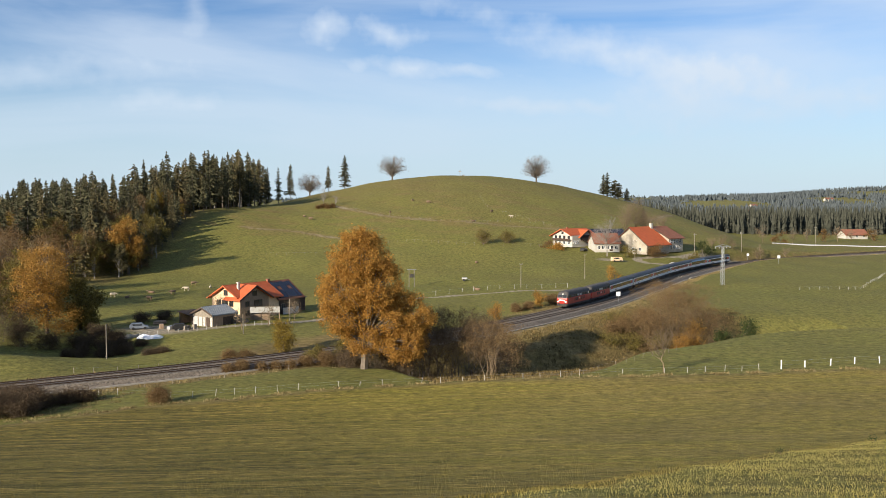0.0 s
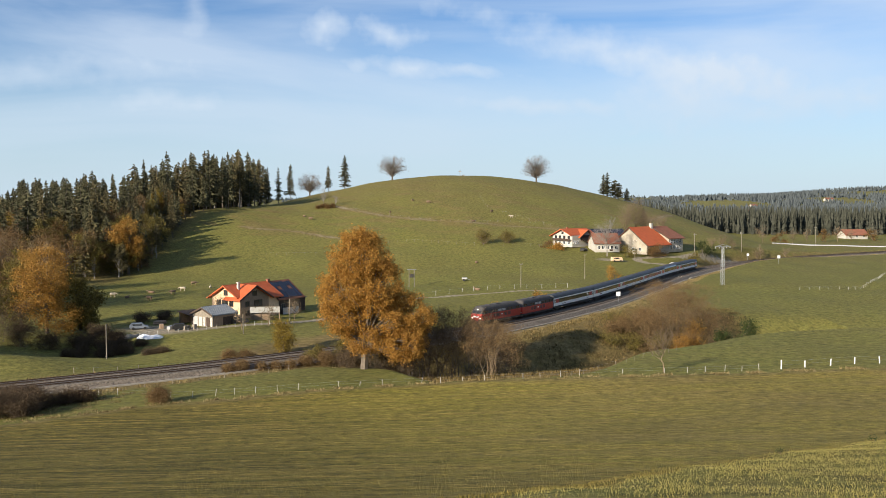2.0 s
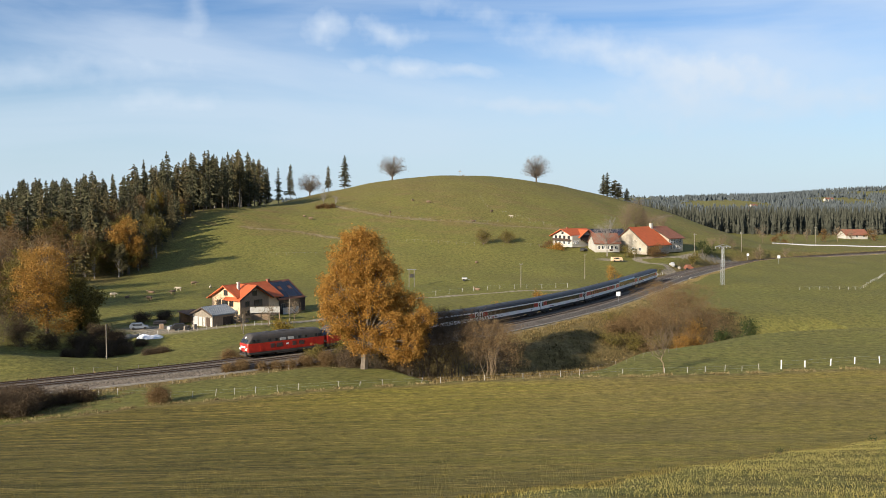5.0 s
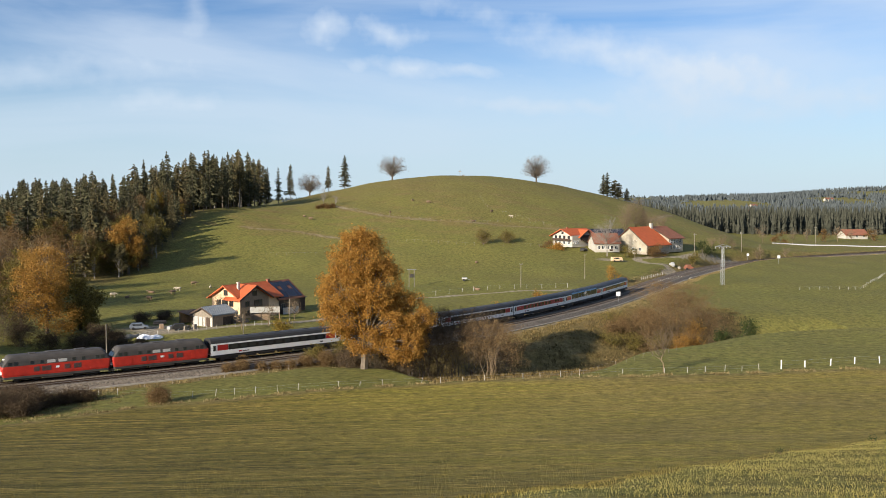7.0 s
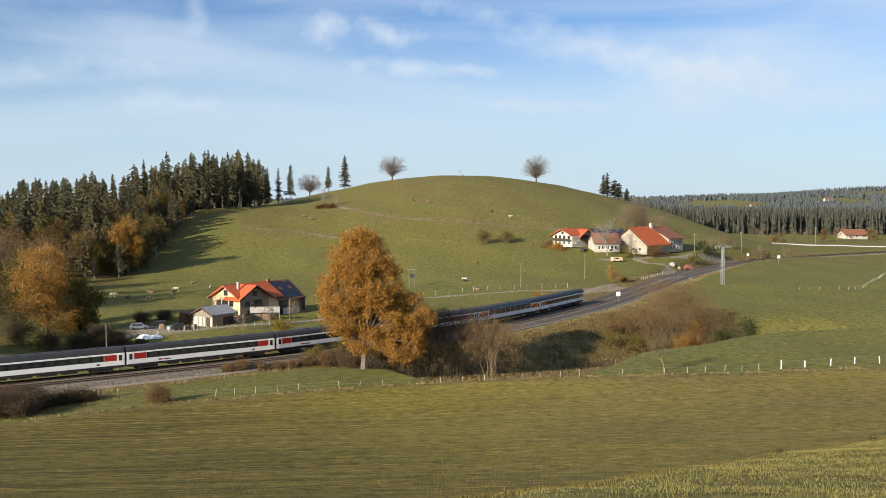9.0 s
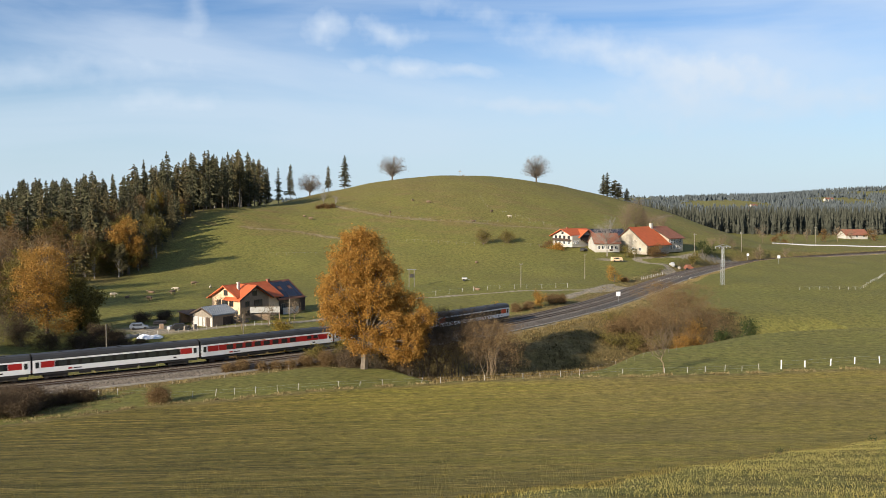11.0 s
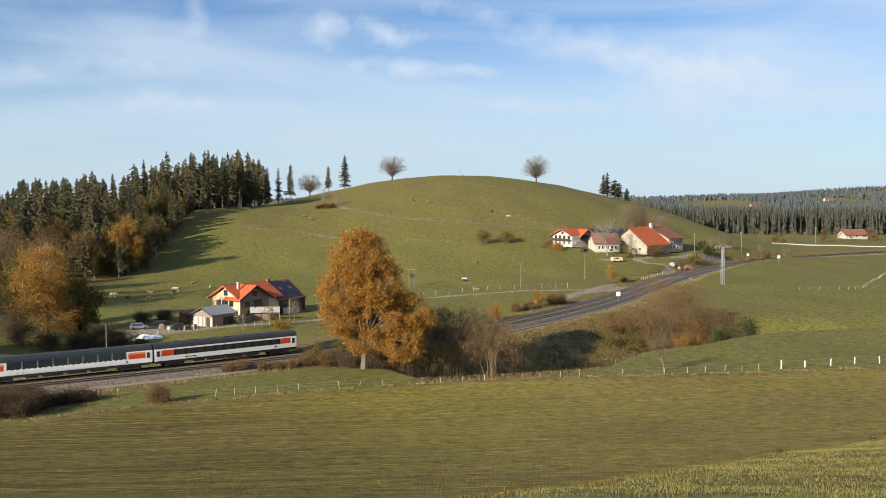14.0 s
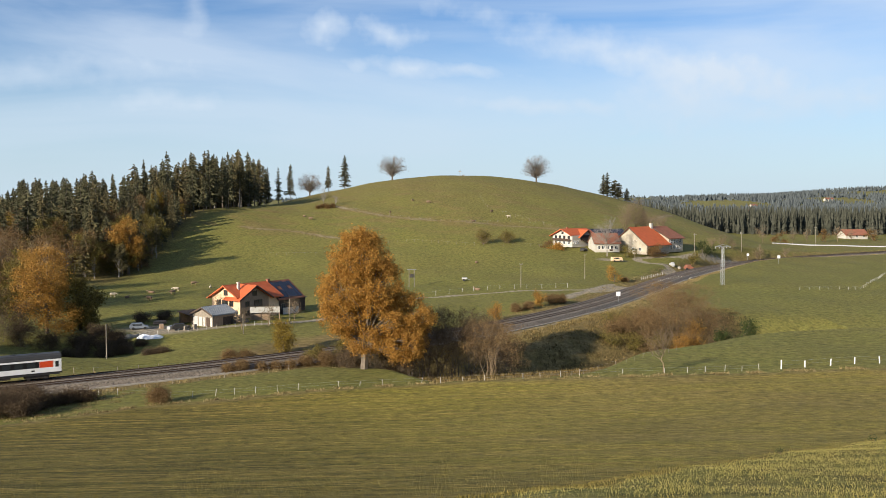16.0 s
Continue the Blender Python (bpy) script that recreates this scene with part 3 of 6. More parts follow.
def locomotive(lit):
    lo = thing("diesel_locomotive", Matrix(), "red diesel locomotive with sooty grey roof" + (" and lit headlamps in front" if lit else ""), "locomotive", "the train")
    part("body", loft(B(), [round_plan(7.72, 1.47, 0.25, 0.98), round_plan(7.82, 1.52, 0.3, 1.25), round_plan(7.95, 1.53, 0.32, 2.2), round_plan(7.86, 1.53, 0.32, 2.56)]), M_RED, lo)
    part("skirt", loft(B(), [round_plan(7.68, 1.44, 0.25, 0.62), round_plan(7.76, 1.475, 0.25, 1.06)]), M_LOCOGREY, lo, "sooty grey skirt")
    part("roof", loft(B(), [round_plan(7.84, 1.525, 0.32, 2.56), round_plan(7.42, 1.50, 0.35, 3.25), round_plan(7.22, 1.45, 0.4, 3.55), round_plan(7.0, 1.30, 0.5, 3.88), round_plan(6.8, 1.0, 0.5, 4.08), round_plan(6.5, 0.5, 0.3, 4.17)]),
         M_LOCOGREY, lo, "sooty grey roof and window band", smooth=False)
    for s in (1, -1):
        bm = B()
        for y0, y1 in ((-1.12, -0.06), (0.06, 1.12)):
            vs = [bm.verts.new(p) for p in ((s * 7.80, y0, 2.66), (s * 7.80, y1, 2.66), (s * 7.47, y1 * 0.97, 3.24), (s * 7.47, y0 * 0.97, 3.24))]
            bm.faces.new(vs if s > 0 else vs[::-1])
        ext = bmesh.ops.extrude_face_region(bm, geom=bm.faces[:])
        bmesh.ops.translate(bm, verts=[v for v in ext["geom"] if isinstance(v, bmesh.types.BMVert)], vec=(s * 0.03, 0, 0.01))
        part("windscreen", bm, M_PANE, lo)
        for y in (-1.05, 1.05):
            bm = B()
            tube(bm, (s * 7.88, y, 1.62), (s * 7.99, y, 1.62), 0.15, n=12)
            part("headlamp", bm, M_LAMP if lit and s > 0 else M_PALEGREY, lo)
            bm = B()
            box(bm, s * 7.9, s * 8.02, y - 0.45, y + 0.45, 1.38, 1.44)
            part("handrail", bm, M_PALEGREY, lo)
        bm = B()
        tube(bm, (s * 7.3, 0, 3.5), (s * 7.40, 0, 3.5), 0.10, n=10)
        part("headlamp", bm, M_LAMP if lit and s > 0 else M_PALEGREY, lo)
        bm = B()
        box(bm, s * 7.93, s * 7.985, -0.75, 0.75, 1.78, 2.1)
        part("white_front_band", bm, M_SIGN, lo)
        bm = B()
        box(bm, s * 7.6, s * 8.0, -1.3, 1.3, 0.42, 0.74)
        part("snow_plough", bm, M_UNDER, lo)
        buffers(lo, s * 8.02)
        for y in (-1, 1):
            for x in (6.7, 5.9):
                bm = B()
                box(bm, s * x - 0.27, s * x + 0.27, y * 1.46, y * 1.545, 2.66, 3.2)
                part("cab_window", bm, M_PANE, lo)
            bm = B()
            box(bm, s * 5.15 - 0.33, s * 5.15 + 0.33, y * 1.5, y * 1.548, 1.15, 2.5)
            part("cab_door", bm, M_RED, lo)
    for y in (-1, 1):
        for x, w in ((3.6, 0.5), (2.2, 0.5), (0.9, 1.2), (-0.75, 1.2), (-2.4, 0.5), (-3.8, 0.5)):
            bm = B()
            box(bm, x - w / 2, x + w / 2, y * 1.46, y * 1.54, 2.68, 3.15)
            part("side_window", bm, M_PANE if abs(w - 0.5) < 0.1 else M_PALEGREY, lo)
        for x, w in ((-2.9, 1.1), (-1.4, 0.8), (3.0, 0.8), (1.6, 1.3)):
            bm = B()
            for k in range(5):
                box(bm, x - w / 2, x + w / 2, y * 1.53, y * 1.56, 1.55 + k * 0.15, 1.66 + k * 0.15)
            part("louvre", bm, M_LOCOGREY, lo)
        bm = B()
        box(bm, -0.26, 0.26, y * 1.53, y * 1.545, 1.82, 2.12)
        part("emblem_plate", bm, M_SIGN, lo)
    bm = B()
    box(bm, -2.1, 2.1, -1.4, 1.4, 0.28, 0.95, 0.1)
    part("fuel_tank", bm, M_UNDER, lo)
    for x, l in ((-3.6, 1.6), (0.2, 2.4), (3.4, 1.0)):
        bm = B()
        box(bm, x - l / 2, x + l / 2, -0.6, 0.6, 4.05, 4.27, 0.06)
        part("roof_hood", bm, M_LOCOGREY, lo)
    for x in (-4.3, 4.3):
        bogie(lo, x, (-1.4, 1.4), 0.5, 4.0)
    return lo


def arch(hw, z0, z1, zt, n=6):
    """Half-round section from side wall to side wall, above z0."""
    pts = [(-hw, z0), (-hw, z1)]
    for k in range(1, n):
        a = math.pi * k / n
        pts.append((-hw * math.copysign(abs(math.cos(a)) ** 0.7, math.cos(a)), z1 + (zt - z1) * math.sin(a) ** 0.8))
    return pts + [(hw, z1), (hw, z0)]


def along(bm, section, x0, x1):
    return loft(bm, [[(x0, y, z) for y, z in section], [(x1, y, z) for y, z in section]])


def coach(kind, tail=False):
    words = {"seats": "white coach with dark window band and red door panels", "dining": "red and white restaurant coach with a grey roof",
             "view": "white panorama coach with tall curved roof glazing and orange ends"}[kind]
    c = thing("passenger_coach", Matrix(), words + (", last" if tail else ""), "railway coach", "the train")
    H = 12.92
    along(a := B(), [(-1.40, 1.2), (-1.42, 1.3), (-1.42, 3.18), (1.42, 3.18), (1.42, 1.3), (1.40, 1.2)], -H, H)
    part("body", a, M_WHITE, c)
    if kind == "view":
        for x0, x1 in ((-H, -9.0), (9.0, H)):
            along(a := B(), arch(1.42, 3.18, 3.3, 4.05), x0, x1)
            part("roof", a, M_COACHROOF, c)
        along(a := B(), arch(1.40, 3.18, 3.3, 4.0), -9.0, 9.0)
        part("roof", a, M_COACHROOF, c)
    else:
        along(a := B(), arch(1.42, 3.18, 3.3, 4.05), -H, H)
        part("roof", a, M_COACHROOF, c)
    for y in (-1, 1):
        if kind == "view":
            n, w = 8, 2.2
            for k in range(n):
                x = (k - (n - 1) / 2) * w
                bm = B()
                prof = [(1.425, 1.98), (1.425, 3.2), (1.30, 3.55), (1.02, 3.84)]
                vs = [[bm.verts.new((x + sx * (w / 2 - 0.07), y * (py + o), pz + o * 0.4)) for py, pz in prof] for sx in (-1, 1) for o in (0, 0.03)]
                for r, t in ((0, 1), (1, 3), (3, 2), (2, 0)):
                    for i in range(3):
                        bm.faces.new((vs[r][i], vs[r][i + 1], vs[t][i + 1], vs[t][i]))
                bmesh.ops.recalc_face_normals(bm, faces=bm.faces[:])
                part("panorama_pane", bm, M_SKYPANE, c)
            for k in range(22):
                bm = B()
                tube(bm, (-8.4 + k * 0.8, y * 1.40, 1.70), (-8.4 + k * 0.8, y * 1.458, 1.70), 0.40, n=12)
                part("wavy_sill", bm, M_WHITE, c)
            for x0, x1 in ((-11.9, -9.1), (9.1, 11.9)):
                bm = B()
                box(bm, x0, x1, y * 1.41, y * 1.432, 1.98, 2.72)
                part("orange_panel", bm, M_ORANGERED, c)
                bm = B()
                box(bm, x0, x1, y * 1.41, y * 1.430, 2.74, 3.0)
                part("amber_panel", bm, M_YELLOW, c)
        else:
            bm = B()
            box(bm, -9.75, 9.75, y * 1.40, y * 1.427, 1.98, 2.92)
            part("window_band", bm, M_CRIMSON if kind == "dining" else M_BAND, c)
            n = 11 if kind == "seats" else 8
            for k in range(n):
                x = (k - (n - 1) / 2) * (1.72 if kind == "seats" else 1.75) + (0 if kind == "seats" else 1.6)
                bm = B()
                box(bm, x - 0.6, x + 0.6, y * 1.40, y * 1.436, 2.06, 2.84)
                part("window", bm, M_PANE, c)
            if kind == "dining":
                for x in (-7.9, -9.2):
                    bm = B()
                    box(bm, x - 0.45, x + 0.45, y * 1.40, y * 1.436, 2.3, 2.84)
                    part("window", bm, M_PANE, c)
                bm = B()
                for k in range(10):
                    box(bm, 1.0 + k * 0.42, 1.28 + k * 0.42, y * 1.40, y * 1.428, 3.0, 3.12)
                part("unreadable_lettering", bm, M_YELLOW, c)
            for x0, x1 in ((-11.75, -9.8), (9.8, 11.75)):
                bm = B()
                box(bm, x0, x1, y * 1.40, y * 1.429, 1.98, 2.92)
                part("red_panel", bm, M_ORANGERED if tail else M_CRIMSON, c)
        for s in (-1, 1):
            bm = B()
            box(bm, s * 12.28 - 0.42, s * 12.28 + 0.42, y * 1.40, y * 1.434, 1.22, 3.1)
            dr = part("door", bm, M_WHITE, c)
            bm = B()
            box(bm, s * 12.28 - 0.26, s * 12.28 + 0.26, y * 1.42, y * 1.441, 1.95, 2.85)
            part("door_window", bm, M_PANE, dr)
        bm = B()
        box(bm, 5.8, 7.0, y * 1.40, y * 1.430, 1.45, 1.6)
        part("unreadable_lettering", bm, M_BAND, c)
        bm = B()
        box(bm, 7.2, 7.8, y * 1.40, y * 1.430, 1.42, 1.66)
        part("red_emblem", bm, M_CRIMSON, c)
        bm = B()
        box(bm, -9.1, -8.6, y * 1.40, y * 1.430, 1.45, 1.68)
        part("notice_panel", bm, M_BAND, c)
        for x, l in ((-4.6, 2.4), (-1.4, 2.8), (2.2, 3.0), (5.2, 1.8)):
            bm = B()
            box(bm, x - l / 2, x + l / 2, y * 0.55, y * 1.25, 0.5, 1.0, 0.05)
            part("underfloor_box", bm, M_UNDER, c)
    bm = B()
    box(bm, -12.7, 12.7, -1.33, 1.33, 0.8, 1.21)
    part("underframe", bm, M_DARK, c)
    for s in (-1, 1):
        bm = B()
        box(bm, s * 12.92, s * 13.05, -0.72, 0.72, 1.0, 3.35, 0.05)
        part("gangway", bm, M_DARK, c)
        bm = B()
        box(bm, s * 12.86, s * 12.94, -1.38, 1.38, 1.05, 3.4)
        part("end_wall", bm, M_COACHROOF, c)
        buffers(c, s * 13.05)
        bogie(c, s * 9.5, (-1.25, 1.25), 0.46, 3.4)
        for y in (-1.15, 1.15):
            bm = B()
            tube(bm, (s * 12.92, y, 1.5), (s * 13.0, y, 1.5), 0.1, n=8)
            part("tail_lamp", bm, M_TAIL, c)
    for k in range(7):
        if kind != "view":
            bm = B()
            box(bm, -9.6 + k * 3.0, -8.8 + k * 3.0, -0.35, 0.35, 4.02, 4.1, 0.03)
            part("roof_vent", bm, M_COACHROOF, c)
    return c


def build_train():
    first, second = locomotive(True), locomotive(False)
    seats = coach("seats")
    more = [copy_thing(seats, Matrix()) for _ in range(2)]
    rake = [seats, more[0], more[1], coach("dining"), coach("view"), coach("seats", True)]
    out, s = [], 0.0
    for v in (first, second):
        out.append((v, s + 8.0, 4.3))
        s += 16.05
    for v in rake:
        out.append((v, s + 13.05, 9.5))
        s += 26.1
    return out


TRAIN = build_train()
SPEED, NOSE = 20.0, 139.8


def on_track(s):
    q = s + ARC0
    return np.array([np.interp(q, ARC, FAR_LINE[:, 0]), np.interp(q, ARC, FAR_LINE[:, 1])])


def motions():
    for v, off, half in TRAIN:
        rows = []
        for k in range(65):
            t = k * 0.25  # an early lead of 2.3 m fits the train to the camera's view
            s = NOSE - SPEED * t - 2.3 * (1 - float(smooth(t, 3.8, 6.4))) + off
            a, b = on_track(s - half), on_track(s + half)
            m, d = (a + b) / 2, a - b
            rows.append((t, pose(m[0], m[1], 0.0, 0, 0, math.degrees(math.atan2(d[1], d[0])))))
        walk(v, rows)
    for c, y, path in GRAZERS:
        walk(c, [(t, pose(x, y, gz(x, y), 0, 0, 180)) for t, x in path])


# ---- trees ----
def tubes(segments, sides):
    """Tapered limbs as one list of corners and faces. Each segment: start, end, and the two radii."""
    vs, fs = [], []
    for p, q, r0, r1 in segments:
        d = (q - p)
        l = np.linalg.norm(d)
        if l < 1e-5:
            continue
        d = d / l
        u = np.cross(d, (0.3, 0.9, 0.2) if abs(d[2]) > 0.8 else (0, 0, 1))
        u /= np.linalg.norm(u)
        v = np.cross(d, u)
        n = sides if r0 > 0.05 else 3
        k = len(vs)
        for c, r in ((p, r0), (q, r1)):
            for i in range(n):
                a = 2 * math.pi * i / n
                vs.append(c + (u * math.cos(a) + v * math.sin(a)) * r)
        for i in range(n):
            fs.append((k + i, k + (i + 1) % n, k + n + (i + 1) % n, k + n + i))
    return vs, fs


def limb(rs, p, d, length, r, depth, out, tips, split, droop=0.0, wander=0.25):
    """Grow a limb by steps, with forks, and gather its segments and tips."""
    steps = 4 if depth > 1 else 3
    for k in range(steps):
        d = d + rs.normal(0, wander, 3) * 0.6
        d[2] += 0.07 - droop
        d /= np.linalg.norm(d)
        q = p + d * length / steps
        r1 = r * (1 - 0.42 * (k + 1) / steps)
        out.append((p, q, r * (1 - 0.42 * k / steps), r1))
        p = q
        if depth > 0 and k > 0:
            for _ in range(split):
                side = d + rs.normal(0, 0.75, 3)
                side /= np.linalg.norm(side)
                limb(rs, p, side, length * rs.uniform(0.5, 0.75), r1 * 0.55, depth - 1, out, tips, split, droop, wander)
    tips.append(p)


def leaf_quads(rs, centres, per, spread, size, aspect=0.55):
    """Small bent leaf sprays scattered round each centre."""
    c = np.repeat(np.array(centres), per, axis=0)
    n = len(c)
    p = c + rs.normal(0, 1, (n, 3)) * spread
    u = rs.normal(0, 1, (n, 3))
    u /= np.linalg.norm(u, axis=1)[:, None]
    w = np.cross(u, rs.normal(0, 1, (n, 3)))
    w /= np.linalg.norm(w, axis=1)[:, None]
    s = size * rs.uniform(0.6, 1.35, (n, 1))
    v = np.stack([p - u * s, p + w * s * aspect, p + u * s, p - w * s * aspect], 1).reshape(-1, 3)
    f = np.arange(4 * n).reshape(-1, 4)
    return v, f


def leafy_tree_parts(seed, height, lobes, leaf, trunk_r, clumps, per, size, bark=None, spread=0.75, bare=0.28, every=3, aspect=0.55):
    """A broadleaf tree at the origin: trunk, limbs that reach into each lobe, and a crown of clumps. Lobes: centre x, y, z and radii."""
    rs = np.random.RandomState(seed)
    segs = []
    base, top = np.zeros(3), np.array([rs.normal(0, 0.3), rs.normal(0, 0.3), height * 0.62])
    nodes = [base + (top - base) * t + np.array([math.sin(t * 5 + seed), math.cos(t * 4 + seed), 0]) * 0.25 * t for t in np.linspace(0, 1, 9)]
    nodes[0] = np.array([0.0, 0.0, -0.4])
    for k in range(8):
        segs.append((nodes[k], nodes[k + 1], trunk_r * (1.06 if k == 0 else 1 - k / 9.5), trunk_r * (1 - (k + 1) / 9.5)))
    lob = np.array(lobes, float)
    vol = lob[:, 3] * lob[:, 4] * lob[:, 5]
    cents = []
    for _ in range(clumps):
        k = rs.choice(len(lob), p=vol / vol.sum())
        d = rs.normal(0, 1, 3)
        d /= np.linalg.norm(d)
        cents.append(lob[k, :3] + d * lob[k, 3:] * rs.uniform(0.35, 1.0) ** 0.5)
    for k, c in enumerate(cents):
        if k % every == 0:
            h = np.clip(c[2] * rs.uniform(0.35, 0.7), height * bare * 0.6, height * 0.6)
            j = h / (height * 0.62) * 8
            a = nodes[int(min(7, j))] + (nodes[int(min(7, j)) + 1] - nodes[int(min(7, j))]) * (j - int(min(7, j)))
            mid = a * 0.45 + c * 0.55 + np.array([rs.normal(0, 0.3), rs.normal(0, 0.3), 0.4])
            r = trunk_r * 0.2
            segs += [(a, mid, r, r * 0.5), (mid, c, r * 0.5, 0.02)]
    lv, lf = leaf_quads(rs, cents, per, spread, size, aspect)
    return tubes(segs, 6), (lv, lf)


def place_tree(name, wood, crown, wood_mat, leaf_mat, x, y, turn, label, category, group="", scale=1.0, crown_name="crown"):
    t = thing(name, pose(x, y, gz(x, y) - 0.1, 0, 0, turn), label, category, group)
    t.scale = (scale, scale, scale)
    soup("trunk", *wood, wood_mat, t)
    if crown is not None:
        soup(crown_name, *crown, leaf_mat, t)
    return t


def bare_parts(seed, height, trunk_r, depth=3, split=2, fork=0.3, wide=0.8):
    rs = np.random.RandomState(seed)
    segs, tips = [], []
    p = np.array([0, 0, -0.3])
    n = 6
    for k in range(n):
        q = np.array([rs.normal(0, 0.12), rs.normal(0, 0.12), height * (0.12 + 0.55 * (k + 1) / n)])
        segs.append((p, q, trunk_r * (1 - k / (n + 1.0)), trunk_r * (1 - (k + 1) / (n + 1.0))))
        if (k + 1) / n > fork:
            for _ in range(3):
                a = rs.uniform(0, 2 * math.pi)
                d = np.array([math.cos(a) * wide, math.sin(a) * wide, rs.uniform(0.35, 0.9)])
                limb(rs, q, d / np.linalg.norm(d), height * rs.uniform(0.28, 0.4), trunk_r * 0.42, depth - 1, segs, tips, split)
        p = q
    limb(rs, p, np.array([0, 0, 1.0]), height * 0.33, trunk_r * 0.4, depth - 1, segs, tips, split)
    return segs, tips


def spruce_parts(seed, height, radius, thin=0.0, bole=0.15):
    """A conifer at the origin: mast, dead snags low down and drooping sprays in uneven whorls, ragged and with gaps."""
    rs = np.random.RandomState(seed)
    segs = [(np.array([0, 0, -0.6]), np.array([0, 0, height * 0.5]), 0.30, 0.18), (np.array([0, 0, height * 0.5]), np.array([0, 0, height * 0.985]), 0.18, 0.02)]
    for h in np.arange(height * 0.06, height * bole, 0.8):
        a = rs.uniform(0, 6.28)
        l = rs.uniform(0.6, 1.8)
        segs.append((np.array([0, 0, h]), np.array([math.cos(a) * l, math.sin(a) * l, h - rs.uniform(0.1, 0.6)]), 0.04, 0.015))
    wood = tubes(segs, 5)
    vs, fs = [], []
    h = height * bole
    lop = rs.uniform(0, 6.28)
    while h < height * 0.985:
        t = 1 - h / height
        r = radius * (min(t, 0.72) ** 0.62) * rs.uniform(0.55, 1.2) + 0.12
        n = int(5 + 5 * t)
        a0 = rs.uniform(0, 6.28)
        for k in range(n):
            a = a0 + 6.28 * k / n + rs.normal(0, 0.2)
            if rs.uniform() < 0.14 + thin + 0.16 * math.cos(a - lop):
                continue
            l = r * rs.uniform(0.5, 1.25)
            d = np.array([math.cos(a), math.sin(a), 0])
            s = np.array([-d[1], d[0], 0])
            drop = l * rs.uniform(0.05, 0.5)
            z0 = h + rs.normal(0, 0.2)
            m = 3
            for j in range(m):
                u0, u1 = j / m, (j + 1) / m
                w = 0.27 * l * (1 - 0.7 * u0) + 0.12
                p0 = d * l * u0 + np.array([0, 0, z0 - drop * u0 ** 1.5])
                p1 = d * l * min(1.05, u1 + 0.12) + np.array([0, 0, z0 - drop * u1 ** 1.5 - 0.05])
                i = len(vs)
                vs += [p0, p1 + s * w * rs.uniform(0.3, 1.0) - np.array([0, 0, 0.3 * w + rs.uniform(0, 0.3)]), p1 + d * 0.12 * l, p1 - s * w * rs.uniform(0.3, 1.0) - np.array([0, 0, 0.3 * w + rs.uniform(0, 0.3)])]
                fs += [(i, i + 1, i + 2), (i, i + 2, i + 3)]
                vs += [p0 + np.array([0, 0, 0.05]), p1, p1 * 0.7 + p0 * 0.3 - np.array([0, 0, w * rs.uniform(0.5, 1.4) + 0.15])]
                fs.append((i + 4, i + 5, i + 6))
        h += (0.30 + 0.5 * t) * height / 26 * rs.uniform(0.6, 1.4)
    return wood, (vs, fs)


BIG_TREE = (-13.0, 149.5)


def build_big_tree():
    lobes = [(-0.5, 0, 18.0, 5.2, 4.8, 4.6), (-2.8, 0, 13.0, 4.8, 5.0, 4.5), (2.2, 0, 13.5, 4.8, 5.0, 4.6), (-3.4, 0.5, 8.6, 4.0, 4.6, 3.2), (3.0, 0, 8.0, 5.0, 5.0, 3.6),
             (7.6, 0.4, 8.8, 4.2, 4.0, 3.6), (6.4, -0.5, 4.6, 4.4, 4.0, 3.0), (0.6, 0, 4.9, 3.6, 3.8, 2.2), (-0.8, 0, 21.0, 3.0, 3.0, 2.4)]
    wood, crown = leafy_tree_parts(7, 23.5, lobes, None, 0.68, 1000, 100, 0.15, spread=0.43)
    place_tree("autumn_tree", wood, crown, M_TRUNK, M_ORANGE, *BIG_TREE, 0, "tall broadleaf tree with dense orange-brown autumn leaves", "tree")


build_big_tree()


# the forest's edge in the plan, and its skyline as bearing (x over y) and rise over the eye
FOREST_EDGE = ((325, 329, 344, 359, 402, 428, 445, 462, 480, 497, 610), (-128, -126, -119, -117, -118, -119, -119, -114, -107, -104, -114))
SKYLINE = ((-0.484, -0.456, -0.435, -0.407, -0.388, -0.358, -0.339, -0.299, -0.280, -0.249, -0.218, -0.191, -0.168), (0.002, 0.022, 0.02, 0.022, 0.032, 0.027, 0.040, 0.050, 0.055, 0.050, 0.058, 0.043, 0.039))


